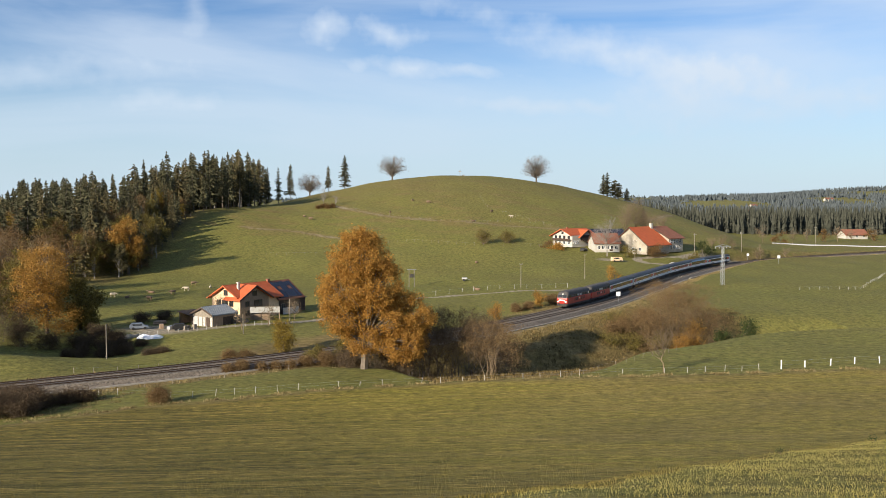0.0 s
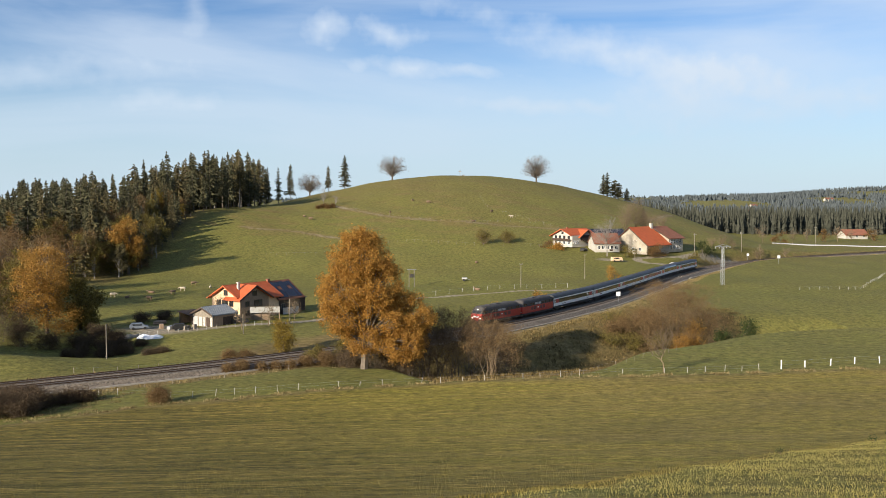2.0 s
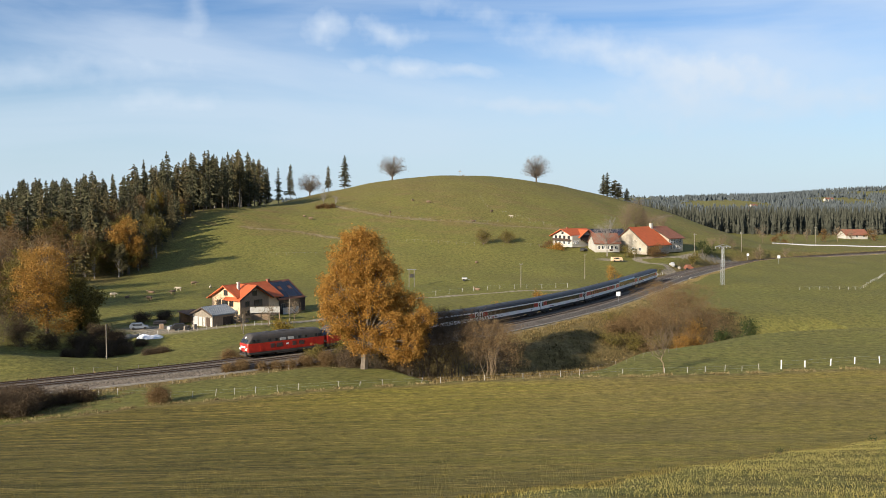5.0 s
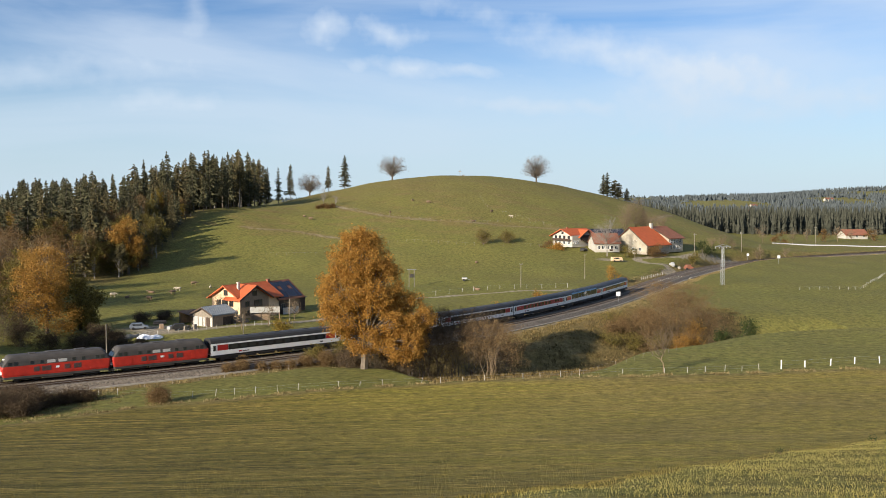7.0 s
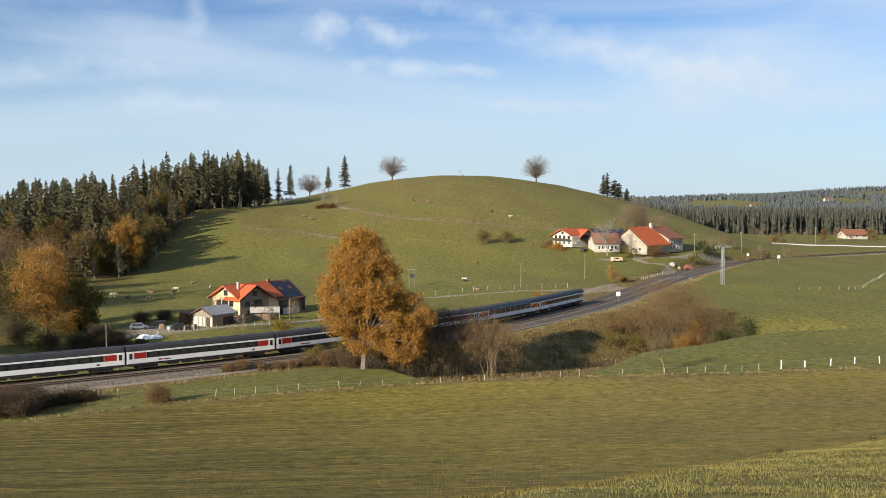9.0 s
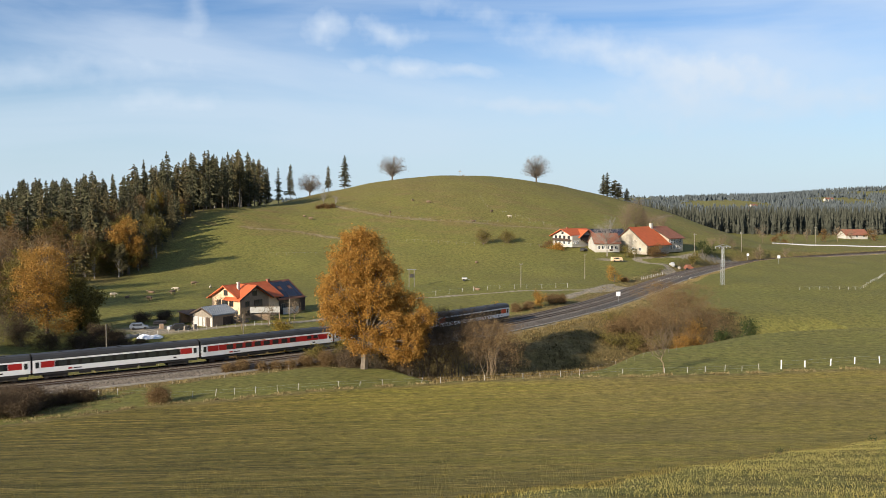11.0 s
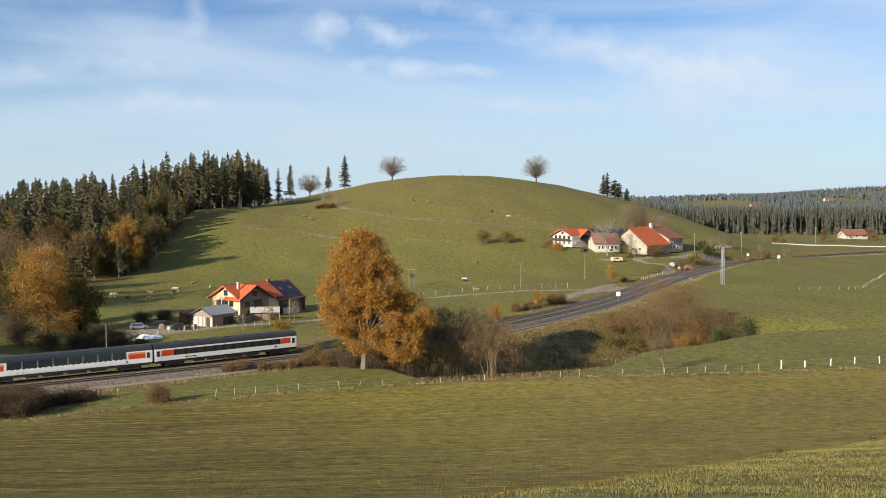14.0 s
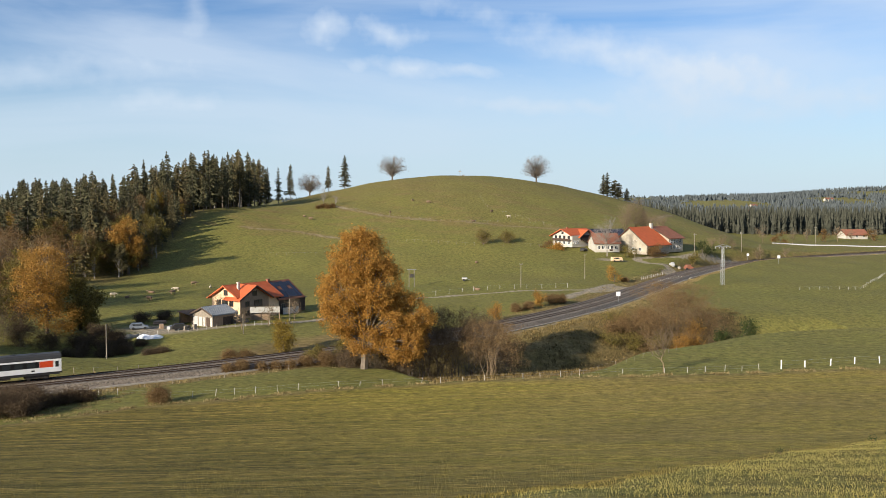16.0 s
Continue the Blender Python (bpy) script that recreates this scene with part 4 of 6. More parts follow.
def build_forest():
    rs = np.random.RandomState(4)
    kinds = []
    for k in range(9):
        wood, crown = spruce_parts(20 + k, 26, 3.1 + 0.55 * (k % 4), 0.05 * (k % 3), (0.12, 0.3, 0.2, 0.42)[k % 4])
        olive = k in (2, 5, 7)
        kinds.append(place_tree("spruce", wood, crown, M_PALEBARK if k % 4 == 3 else M_BARK, M_SPRUCE2 if olive else M_SPRUCE, -150 - k * 9, 430, 0,
                                ("olive-tinged" if olive else "dark green") + " spruce in the hillside forest" + (" with a long bare bole" if k % 4 == 3 else ""), "conifer", "forest on the hill"))
    for k in range(330):
        y = rs.uniform(332, 600)
        edge = np.interp(y, *FOREST_EDGE)
        back = rs.uniform(0, 1) ** 1.4 * 140
        x = float(edge - 1.5 - back)
        z = gz(x, y)
        top = 27.6 + np.interp(x / y, *SKYLINE) * y - z - rs.uniform(0, 1) ** 1.6 * 12 + 2.2
        low = 60 if y > 462 else 14 + 0.6 * back
        h = float(min(top, low + rs.uniform(-2, 2), 32))
        if h < 9:
            continue
        s = h / 26
        w = max(0.75, s) * rs.uniform(0.8, 1.2)
        copy_thing(kinds[k % 9], pose(x, y, z - 0.2, rs.normal(0, 1), rs.normal(0, 1), rs.uniform(0, 360))).scale = (w, w, s)
    # single conifers along the skyline
    for k, (x, y, s, w) in enumerate(((-118, 590, 0.6, 1.2), (-113, 592, 0.9, 0.9), (-106, 590, 0.85, 0.9), (-98, 590, 0.83, 0.9), (-75, 600, 0.62, 0.7), (-64, 598, 0.78, 1.35),
                                      (104, 594, 0.50, 1.1), (106.5, 596, 0.56, 1.3), (112, 598, 0.44, 1.2), (115, 600, 0.40, 1.1), (121, 604, 0.32, 1.0))):
        copy_thing(kinds[(0, 4, 8, 6, 2)[k % 5]], pose(x, y, gz(x, y) - 0.2, 0, 0, 70.0 * k)).scale = (w, w, s * 1.1)


build_forest()


def oval_lobes(rs, h, w, n=5, low=0.3):
    return [(rs.normal(0, w * 0.22), rs.normal(0, w * 0.22), h * (low + (0.92 - low) * (k + 0.5) / n), w * 0.42 * (1 - 0.45 * abs(k - n * 0.4) / n), w * 0.42 * (1 - 0.45 * abs(k - n * 0.4) / n), h * 0.17) for k in range(n)]


def leafy(name, x, y, h, w, leaf_mat, label, seed, clumps=120, per=40, size=0.24, low=0.3, bark=None, category="tree", spread=0.6, group=""):
    rs = np.random.RandomState(seed)
    wood, crown = leafy_tree_parts(seed, h, oval_lobes(rs, h, w, 5, low), None, h * 0.022, clumps, per, size, spread=spread)
    return place_tree(name, wood, crown, bark or M_BARK, leaf_mat, x, y, rs.uniform(0, 360), label, category, group)


def shrub(x, y, h, w, leaf_mat, label, seed, stems=16, per=6, size=0.16, group="", wood=None):
    """A bush of many thin stems with some leaves on the twigs."""
    rs = np.random.RandomState(seed)
    segs, tips = [], []
    for _ in range(stems):
        a, r = rs.uniform(0, 6.28), rs.uniform(0, 0.3) * w
        spread = min(0.5, 0.42 * w / h)
        d = np.array([math.cos(a) * spread, math.sin(a) * spread, 1.0])
        limb(rs, np.array([math.cos(a) * r, math.sin(a) * r, -0.2]), d / np.linalg.norm(d), h * rs.uniform(0.55, 0.95), 0.05 + h * 0.006, 2, segs, tips, 2, wander=0.3)
    crown = leaf_quads(rs, tips, per, 0.3, size) if leaf_mat else None
    return place_tree("bush", tubes(segs, 4), crown, wood or M_TWIG, leaf_mat, x, y, rs.uniform(0, 360), label, "bush", group, crown_name="leaves")


def brush(x, y, h, w, twig_mat, label, seed, group=""):
    """A rounded bush: forked stems and a haze of thin twigs and dead leaves."""
    rs = np.random.RandomState(seed)
    segs, tips = [], []
    for _ in range(7):
        a, r = rs.uniform(0, 6.28), rs.uniform(0, 0.2) * w
        d = np.array([math.cos(a) * 0.35 * w / h, math.sin(a) * 0.35 * w / h, 1.0])
        limb(rs, np.array([math.cos(a) * r, math.sin(a) * r, -0.2]), d / np.linalg.norm(d), h * rs.uniform(0.5, 0.8), 0.02 + h * 0.0032, 2, segs, tips, 2, wander=0.3)
    tips = [np.array([p[0], p[1], max(0.3, min(p[2], h))]) for p in tips]
    v1, f1 = leaf_quads(rs, tips, 12, 0.42, 0.40, 0.045)
    v2, f2 = leaf_quads(rs, tips, 6, 0.4, 0.10)
    crown = (np.vstack([v1, v2]), np.vstack([f1, f2 + len(v1)]))
    return place_tree("bush", tubes(segs, 4), crown, M_BARK if twig_mat is M_DARKBRUSH else M_TWIG, twig_mat, x, y, rs.uniform(0, 360), label, "bush", group, crown_name="crown")


def bare_tree(x, y, h, r, label, seed, depth=3, split=2, wide=0.8, fork=0.3, bark=None, leaf_mat=None, per=0, group=""):
    segs, tips = bare_parts(seed, h, r, depth, split, fork, wide)
    crown = leaf_quads(np.random.RandomState(seed), tips, per, 0.3, 0.16) if leaf_mat else None
    return place_tree("bare_tree", tubes(segs, 4), crown, bark or M_TWIG, leaf_mat, x, y, seed * 40, label, "tree", group, crown_name="leaves")


def round_bare(x, y, h, w, label, seed, group=""):
    """A leafless tree with a round crown of fine twigs."""
    lobes = [(0, 0, h * 0.62, w * 0.46, w * 0.44, h * 0.37), (-w * 0.22, 0, h * 0.42, w * 0.30, w * 0.3, h * 0.2), (w * 0.22, 0, h * 0.42, w * 0.30, w * 0.3, h * 0.2)]
    wood, twigs = leafy_tree_parts(seed, h, lobes, None, h * 0.035, 260, 8, 0.95, spread=0.65, bare=0.22, every=1, aspect=0.045)
    return place_tree("bare_tree", wood, twigs, M_BARK, M_FINETWIG, x, y, seed * 31.0, label, "tree", group, crown_name="crown")


def build_single_trees():
    leafy("larch", -120.5, 350, 22, 10, M_GOLD, "golden autumn larch at the forest edge", 31, 170, 40, 0.28, 0.22)
    leafy("autumn_tree", -124, 351, 13, 13, M_OLIVE, "olive-brown broad tree at the forest edge", 36, 190, 40, 0.26, 0.05)
    leafy("autumn_tree", -121.0, 361, 13, 9, M_RUST, "rusty tree at the forest edge", 37, 100, 30, 0.26, 0.05)
    leafy("autumn_tree", -90, 207, 20.0, 15, M_GOLD, "golden-brown autumn tree beside the hollow", 32, 420, 52, 0.19, 0.12)
    leafy("autumn_tree", -99, 214, 18, 10, M_OLIVE, "olive-brown autumn tree beside the hollow", 33, 160, 45, 0.24, 0.2)
    leafy("autumn_tree", -84.5, 212, 15.0, 8, M_OLIVE, "dark olive autumn tree beside the hollow", 34, 200, 45, 0.24, 0.1)
    leafy("autumn_tree", -104, 208, 14, 12, M_RUST, "thin rusty autumn tree beside the hollow", 35, 150, 20, 0.2, 0.1)
    for k, (x, y, h) in enumerate(((-140, 345, 17), (-152, 350, 20), (-165, 340, 19), (-131, 362, 18), (-178, 352, 20), (-160, 372, 22), (-128, 352, 17), (-134, 340, 16), (-145, 334, 18), (-126, 372, 19), (-156, 332, 17), (-122, 384, 18), (-170, 365, 22), (-149, 362, 21))):
        leafy("autumn_tree", x, y, h, 10, (M_RUST, M_OLIVE)[k % 2], ("rusty", "olive-brown")[k % 2] + " autumn tree among the forest spruces", 40 + k, 110, 30, 0.28)
    rs = np.random.RandomState(98)
    mixed = [leafy("autumn_tree", -150 - 6 * k, 352 + 4 * k, 20, 9, (M_RUST, M_OLIVE, M_BRUSH, M_SPRUCE2, M_GOLDOLIVE)[k], ("rusty", "olive-brown", "brown half-bare", "dark olive", "yellowing")[k] + " autumn tree among the forest spruces", 460 + k, 130, 30, 0.25, 0.2, M_PALEBARK, group="mixed forest trees") for k in range(5)]
    for k in range(46):
        y = rs.uniform(334, 450)
        back = 2 + rs.uniform(0, 1) ** 1.3 * 70
        x = float(np.interp(y, *FOREST_EDGE) - back)
        s = rs.uniform(0.65, 0.95) if back > 8 else rs.uniform(0.5, 0.7)
        copy_thing(mixed[(0, 1, 2, 3, 0, 2, 1, 4)[k % 8]], pose(x, y, gz(x, y) - 0.2, 0, 0, rs.uniform(0, 360))).scale = (s, s, s)
    rs = np.random.RandomState(99)
    for k in range(44):
        y = rs.uniform(228, 345)
        x = -(0.40 * y + rs.uniform(0, 0.13) * y) - 4
        m = (M_RUST, M_OLIVE, None, M_RUST)[k % 4]
        if (y < 300 and x > -108) or (y > 280 and x > -0.455 * y):
            continue
        if m is None:
            bare_tree(x, y, rs.uniform(13, 19), 0.22, "bare grey-brown tree in the mixed wood", 400 + k, 4, 2, 0.6, 0.2)
        else:
            leafy("autumn_tree", x, y, rs.uniform(13, 20), rs.uniform(7, 10), m, ("rusty", "olive-brown")[m is M_OLIVE] + " autumn tree in the mixed wood", 400 + k, 90, 26, 0.26, 0.15)
    # unseen trees, added outside the view only to cast shade on the hollow
    for x, y, h, s in ((-94, 171, 14, 451), (-99, 175, 15, 453), (-91, 165, 13, 455)):
        leafy("autumn_tree", x, y, h, 10, M_RUST, "unseen grey-brown autumn tree added to shade the hollow", s, 260, 44, 0.26, 0.05)
    round_bare(-33.0, 598, 16.2, 21.5, "bare round-crowned lime tree on the hilltop", 51, "hilltop trees")
    round_bare(61.0, 600, 17.6, 20.0, "bare round-crowned lime tree on the hilltop", 52, "hilltop trees")
    bare_tree(31.7, 130.8, 5.6, 0.11, "slender bare tree with thin twigs by the fence", 53, 3, 2, 0.5, 0.25)


build_single_trees()


# ---- houses ----
def pitched(name, x, y, yaw, L, W, eave, ridge, wall_mat, roof_mat, label, category="house", over=0.8, sink=0.6, cross=None):
    """A gabled building. Its near corner is the origin; the ridge runs along its own x, the depth along y. cross: a stretch of the front that a cross gable takes, with no eave."""
    h = thing(name, pose(x, y, gz(x + (math.cos(radians(yaw)) * L - math.sin(radians(yaw)) * W) / 2, y + (math.sin(radians(yaw)) * L + math.cos(radians(yaw)) * W) / 2), 0, 0, yaw), label, category)
    bm = B()
    loft(bm, [[(xx, 0, -sink), (xx, 0, eave), (xx, W / 2, ridge - 0.16), (xx, W, eave), (xx, W, -sink)] for xx in (0, L)])
    part("wall", bm, wall_mat, h)
    sl = (ridge - eave) / (W / 2)
    for s in (0, 1):
        spans = [(-over, L + over, -over)]
        if cross and not s:
            spans = [(-over, cross, 0.12), (cross, L + over, -over)]
        for xa, xb, y_low in spans:
            a, b = (y_low, eave + sl * y_low + 0.02), (W / 2, ridge + 0.02)
            prof = [(a[0], a[1]), (b[0], b[1]), (b[0], b[1] + 0.26), (a[0], a[1] + 0.26)]
            if s:
                prof = [(W - p, q) for p, q in prof]
            part("roof", loft(B(), [[(xx, p, q) for p, q in prof] for xx in (xa, xb)]), roof_mat, h)
            # courses of tiles, slightly stepped
            bm = B()
            n = max(4, int(math.hypot(b[0] - a[0], b[1] - a[1]) / 0.38))
            for k in range(n):
                t0, t1 = k / n, (k + 1) / n - 0.02
                y0, z0 = a[0] + (b[0] - a[0]) * t0, a[1] + (b[1] - a[1]) * t0 + 0.262
                y1, z1 = a[0] + (b[0] - a[0]) * t1, a[1] + (b[1] - a[1]) * t1 + 0.262
                if s:
                    y0, y1 = W - y0, W - y1
                loft(bm, [[(xx, y0, z0), (xx, y0, z0 + 0.04), (xx, y1, z1 + 0.012), (xx, y1, z1)] for xx in (xa, xb)])
            part("tile_coat", bm, roof_mat, h)
    # boards along the gable ends and a ridge cap
    for xx in (-over - 0.06, L + over):
        bm = B()
        for e in (-over, W + over):
            ze = eave + sl * -over
            loft(bm, [[(xx + dx, e, ze - 0.12), (xx + dx, W / 2, ridge - 0.12), (xx + dx, W / 2, ridge + 0.3), (xx + dx, e, ze + 0.3)] for dx in (0, 0.06)])
        if not cross or xx > 0:
            part("barge_board", bm, M_TIMBER, h, "dark barge board")
        else:
            bm.free()
    bm = B()
    tube(bm, (-over, W / 2, ridge + 0.24), (L + over, W / 2, ridge + 0.24), 0.13, n=8)
    part("ridge_cap", bm, roof_mat, h)
    return h


def window(h, face, u, z, w, ht, frame_mat=None, W=0.0, L=0.0):
    """A framed window on a wall: front (y=0), left (x=0) or right (x=L)."""
    def bx(bm, u0, u1, z0, z1, d0, d1):
        if face == "front":
            return box(bm, u0, u1, -d1, -d0, z0, z1)
        if face == "left":
            return box(bm, -d1, -d0, u0, u1, z0, z1)
        return box(bm, L + d0, L + d1, u0, u1, z0, z1)
    wn = part("window", bx(B(), u - w / 2, u + w / 2, z, z + ht, -0.05, 0.03), M_GLASS, h)
    bm = B()
    t = 0.09
    for q in ((u - w / 2 - t, u - w / 2, z - t, z + ht + t), (u + w / 2, u + w / 2 + t, z - t, z + ht + t), (u - w / 2, u + w / 2, z - t, z), (u - w / 2, u + w / 2, z + ht, z + ht + t), (u - 0.04, u + 0.04, z, z + ht)):
        bx(bm, *q, -0.02, 0.07)
    part("window_frame", bm, frame_mat or M_SIGN, wn)


def chimney(h, x, y, z0, z1, material, s=0.45):
    bm = B()
    box(bm, x - s, x + s, y - s, y + s, z0, z1)
    box(bm, x - s - 0.1, x + s + 0.1, y - s - 0.1, y + s + 0.1, z1, z1 + 0.15)
    part("chimney", bm, material, h)


def solar(h, x0, y0, z0, slope, nx, ny, w, d):
    """Panels laid on a roof plane that rises with y."""
    for i in range(nx):
        for j in range(ny):
            bm = B()
            ya, yb = y0 + j * d + 0.04, y0 + (j + 1) * d - 0.04
            za, zb = z0 + (ya - y0) * slope, z0 + (yb - y0) * slope
            loft(bm, [[(xx, ya, za), (xx, ya, za + 0.08), (xx, yb, zb + 0.08), (xx, yb, zb)] for xx in (x0 + i * w + 0.04, x0 + (i + 1) * w - 0.04)])
            part("solar_panel", bm, M_SOLAR, h)


def cross_gable(h, x0, x1, y_in, eave, ridge, over, wall_mat, roof_mat, label):
    """A gable that faces the front of a house, with its own pair of slopes running back into the roof."""
    mid, half = (x0 + x1) / 2, (x1 - x0) / 2
    sl = (ridge - eave) / half
    part("gable_bay", loft(B(), [[(x0 + 0.01, yy, -0.6), (x0 + 0.01, yy, eave), (mid, yy, ridge - 0.16), (x1, yy, eave), (x1, yy, -0.6)] for yy in (-0.06, y_in)]), wall_mat, h, label)
    for s in (-1, 1):
        ex, ez = mid + s * (half + over), ridge - sl * (half + over)
        part("gable_roof", loft(B(), [[(ex, yy, ez + 0.03), (mid, yy, ridge + 0.03), (mid, yy, ridge + 0.29), (ex, yy, ez + 0.29)] for yy in (-over, y_in)]), roof_mat, h)
        bm = B()
        n = int(math.hypot(half + over, sl * (half + over)) / 0.38)
        for k in range(n):
            t0, t1 = k / n, (k + 1) / n - 0.02
            q = [(ex + (mid - ex) * t, ez + (ridge - ez) * t + 0.292) for t in (t0, t1)]
            loft(bm, [[(q[0][0], yy, q[0][1]), (q[0][0], yy, q[0][1] + 0.04), (q[1][0], yy, q[1][1] + 0.012), (q[1][0], yy, q[1][1])] for yy in (-over, y_in)])
        part("tile_coat", bm, roof_mat, h)
        part("barge_board", loft(B(), [[(ex, yy, ez - 0.12), (mid, yy, ridge - 0.12), (mid, yy, ridge + 0.31), (ex, yy, ez + 0.31)] for yy in (-over - 0.06, -over)]), M_TIMBER, h, "dark barge board")


def build_left_farm():
    yaw = 55
    ux, uy = math.cos(radians(yaw)), math.sin(radians(yaw))
    h = pitched("farmhouse", -51.6, 231.7, yaw, 13.6, 10.6, 5.1, 8.0, M_PLASTER, M_ROOFTILE, "cream plastered farmhouse with an orange tiled roof and cross gable", over=1.0, cross=10.6)
    # cross gable in a darker tan than the cream walls
    cross_gable(h, 0.0, 9.9, 5.3, 5.1, 8.02, 1.0, M_TIMBER2, M_ROOFTILE, "tan cross gable")
    window(h, "left", 5.3, 5.7, 1.3, 1.3, M_TIMBER)
    for u, w in ((3.2, 1.3), (5.6, 2.0), (7.8, 1.4)):
        window(h, "left", u, 3.0, w, 1.4, M_TIMBER)
    for u in (1.6, 4.4, 7.4):
        window(h, "left", u, 0.7, 1.2, 1.3, M_TIMBER)
    for u, z, w, ht in ((4.95, 5.5, 1.3, 1.3), (6.2, 2.7, 2.6, 1.7), (2.4, 2.9, 1.2, 1.3), (2.4, 0.6, 1.2, 1.3)):
        bm = B()
        box(bm, u - w / 2, u + w / 2, -0.12, -0.04, z, z + ht)
        wn = part("window", bm, M_GLASS, h)
        bm = B()
        for q in ((u - w / 2 - 0.1, u - w / 2), (u - 0.04, u + 0.04), (u + w / 2, u + w / 2 + 0.1)):
            box(bm, *q, -0.16, -0.05, z - 0.1, z + ht + 0.1)
        part("window_frame", bm, M_TIMBER, wn)
    # raised terrace with a boarded parapet before the house
    tr = thing("wooden_terrace", pose(-48.6, 229.3, gz(-46, 230.5), 0, 0, 9), "raised timber terrace with a pale boarded parapet before the farmhouse", "terrace")
    bm = B()
    box(bm, 0, 7.4, 0, 2.6, 1.95, 2.1)
    part("deck", bm, M_WOOD, tr)
    for k in range(25):
        bm = B()
        box(bm, k * 0.296, k * 0.296 + 0.27, -0.06, 0.0, 1.9, 3.35 - 0.25 * (k % 9 == 4))
        part("parapet_board", bm, M_POST, tr)
    bm = B()
    box(bm, -0.06, 7.46, -0.1, 0.04, 3.36, 3.44)
    part("handrail", bm, M_WOOD, tr)
    for xx in (0.15, 2.5, 4.9, 7.25):
        for yy in (0.15, 2.45):
            bm = B()
            box(bm, xx - 0.09, xx + 0.09, yy - 0.09, yy + 0.09, -0.5, 1.95)
            part("post", bm, M_TIMBER2, tr)
    for k in range(6):
        bm = B()
        box(bm, 0.3, 4.6, 0.34, 0.40, -0.3 + k * 0.3, -0.05 + k * 0.3)
        part("under_board", bm, M_TIMBER2, tr)
    chimney(h, 2.6, 3.4, 6.2, 8.9, M_WHITEWALL, 0.3)
    b = pitched("barn", -51.6 + 13.7 * ux, 231.7 + 13.7 * uy, yaw, 8.4, 10.6, 4.3, 8.1, M_TIMBER, M_ROOFTILE2, "dark timber barn with solar panels on its tiled roof", "barn")
    sl = (8.1 - 4.3) / 5.3
    for x0, y0, n, rows in ((-0.1, -0.5, 2, 4), (2.3, -0.5, 1, 2), (3.6, -0.5, 2, 4), (2.3, 3.3, 1, 1), (6.0, -0.5, 1, 2), (7.3, -0.5, 1, 4), (6.0, 3.3, 1, 1)):
        solar(b, x0, y0, 4.3 + y0 * sl + 0.36, sl, n, rows, 1.2, 1.32)
    chimney(b, 1.2, 5.3, 7.9, 8.9, M_ROOFTILE2, 0.35)
    bm = B()
    box(bm, 8.4, 11.6, 1.5, 9, -0.6, 3.4)
    part("lean_to", bm, M_TIMBER, b)
    bm = B()
    box(bm, 8.5, 12.0, 1.0, 9.5, 3.4, 3.62)
    part("lean_to_roof", bm, M_COACHROOF, b)
    for u in (1.6, 4.0, 6.6):
        window(b, "front", u, 1.2, 1.2, 1.4, M_WOOD)
    bm = B()
    box(bm, 0.2, 6.0, -1.5, -1.3, -0.5, 1.7)
    part("forecourt_wall", bm, M_WHITEWALL, b, "pale rendered forecourt wall")
    s = pitched("shed", -55.0, 217.3, yaw, 7.0, 7.2, 2.8, 4.3, M_WOOD, M_SHEETBLUE, "weathered wooden shed with a ribbed blue-grey sheet roof", "shed", over=0.5)
    bm = B()
    box(bm, 0.5, 6.7, -0.05, 0.05, -0.3, 2.5)
    part("boarded_front", bm, M_TIMBER2, s, "brown boarded front in the shade")
    # dark panel on the solid front, painted shade of an open bay
    bm = B()
    box(bm, 3.2, 6.4, -0.09, -0.04, -0.3, 2.1)
    part("open_bay", bm, M_TIMBER, s, "dark panel standing for the shade in an open bay")
    for k in range(17):
        bm = B()
        xx = -0.4 + k * 0.475
        loft(bm, [[(xx + d, -0.48, 2.8 - 0.2 + 0.31), (xx + d, 3.6, 4.3 + 0.31), (xx + d, 3.6, 4.3 + 0.37), (xx + d, -0.48, 2.8 - 0.2 + 0.37)] for d in (0, 0.07)])
        part("roof_rib", bm, M_METAL, s)
    for y0, y1, m in ((0.3, 0.6, M_SIGN), (1.0, 2.2, M_TIMBER), (2.8, 3.1, M_SIGN), (3.6, 4.8, M_WHITEWALL), (5.2, 6.8, M_PALEGREY)):
        bm = B()
        box(bm, -0.08, 0.04, y0, y1, -0.2, 2.2)
        part("door" if y1 - y0 > 1 else "door_post", bm, m, s)
    # lower lean-to of brown boards behind the shed, and gear before it
    k = thing("lean_to_shelter", pose(-61.0, 221.4, gz(-61, 221.4), 0, 0, yaw), "low brown boarded shelter with a sloping roof", "shelter")
    bm = B()
    loft(bm, [[(xx, -0.4, 2.3), (xx, 5.0, 3.1), (xx, 5.0, 3.22), (xx, -0.4, 2.42)] for xx in (-0.5, 5.0)])
    part("roof", bm, M_TIMBER, k)
    for xx in (0.0, 4.6):
        for yy in (0.0, 4.6):
            bm = B()
            box(bm, xx - 0.08, xx + 0.08, yy - 0.08, yy + 0.08, -0.4, 2.4 + yy * 0.14)
            part("post", bm, M_TIMBER, k)
    bm = B()
    box(bm, 0, 4.6, 4.55, 4.65, -0.3, 2.9)
    part("back_wall", bm, M_TIMBER2, k)
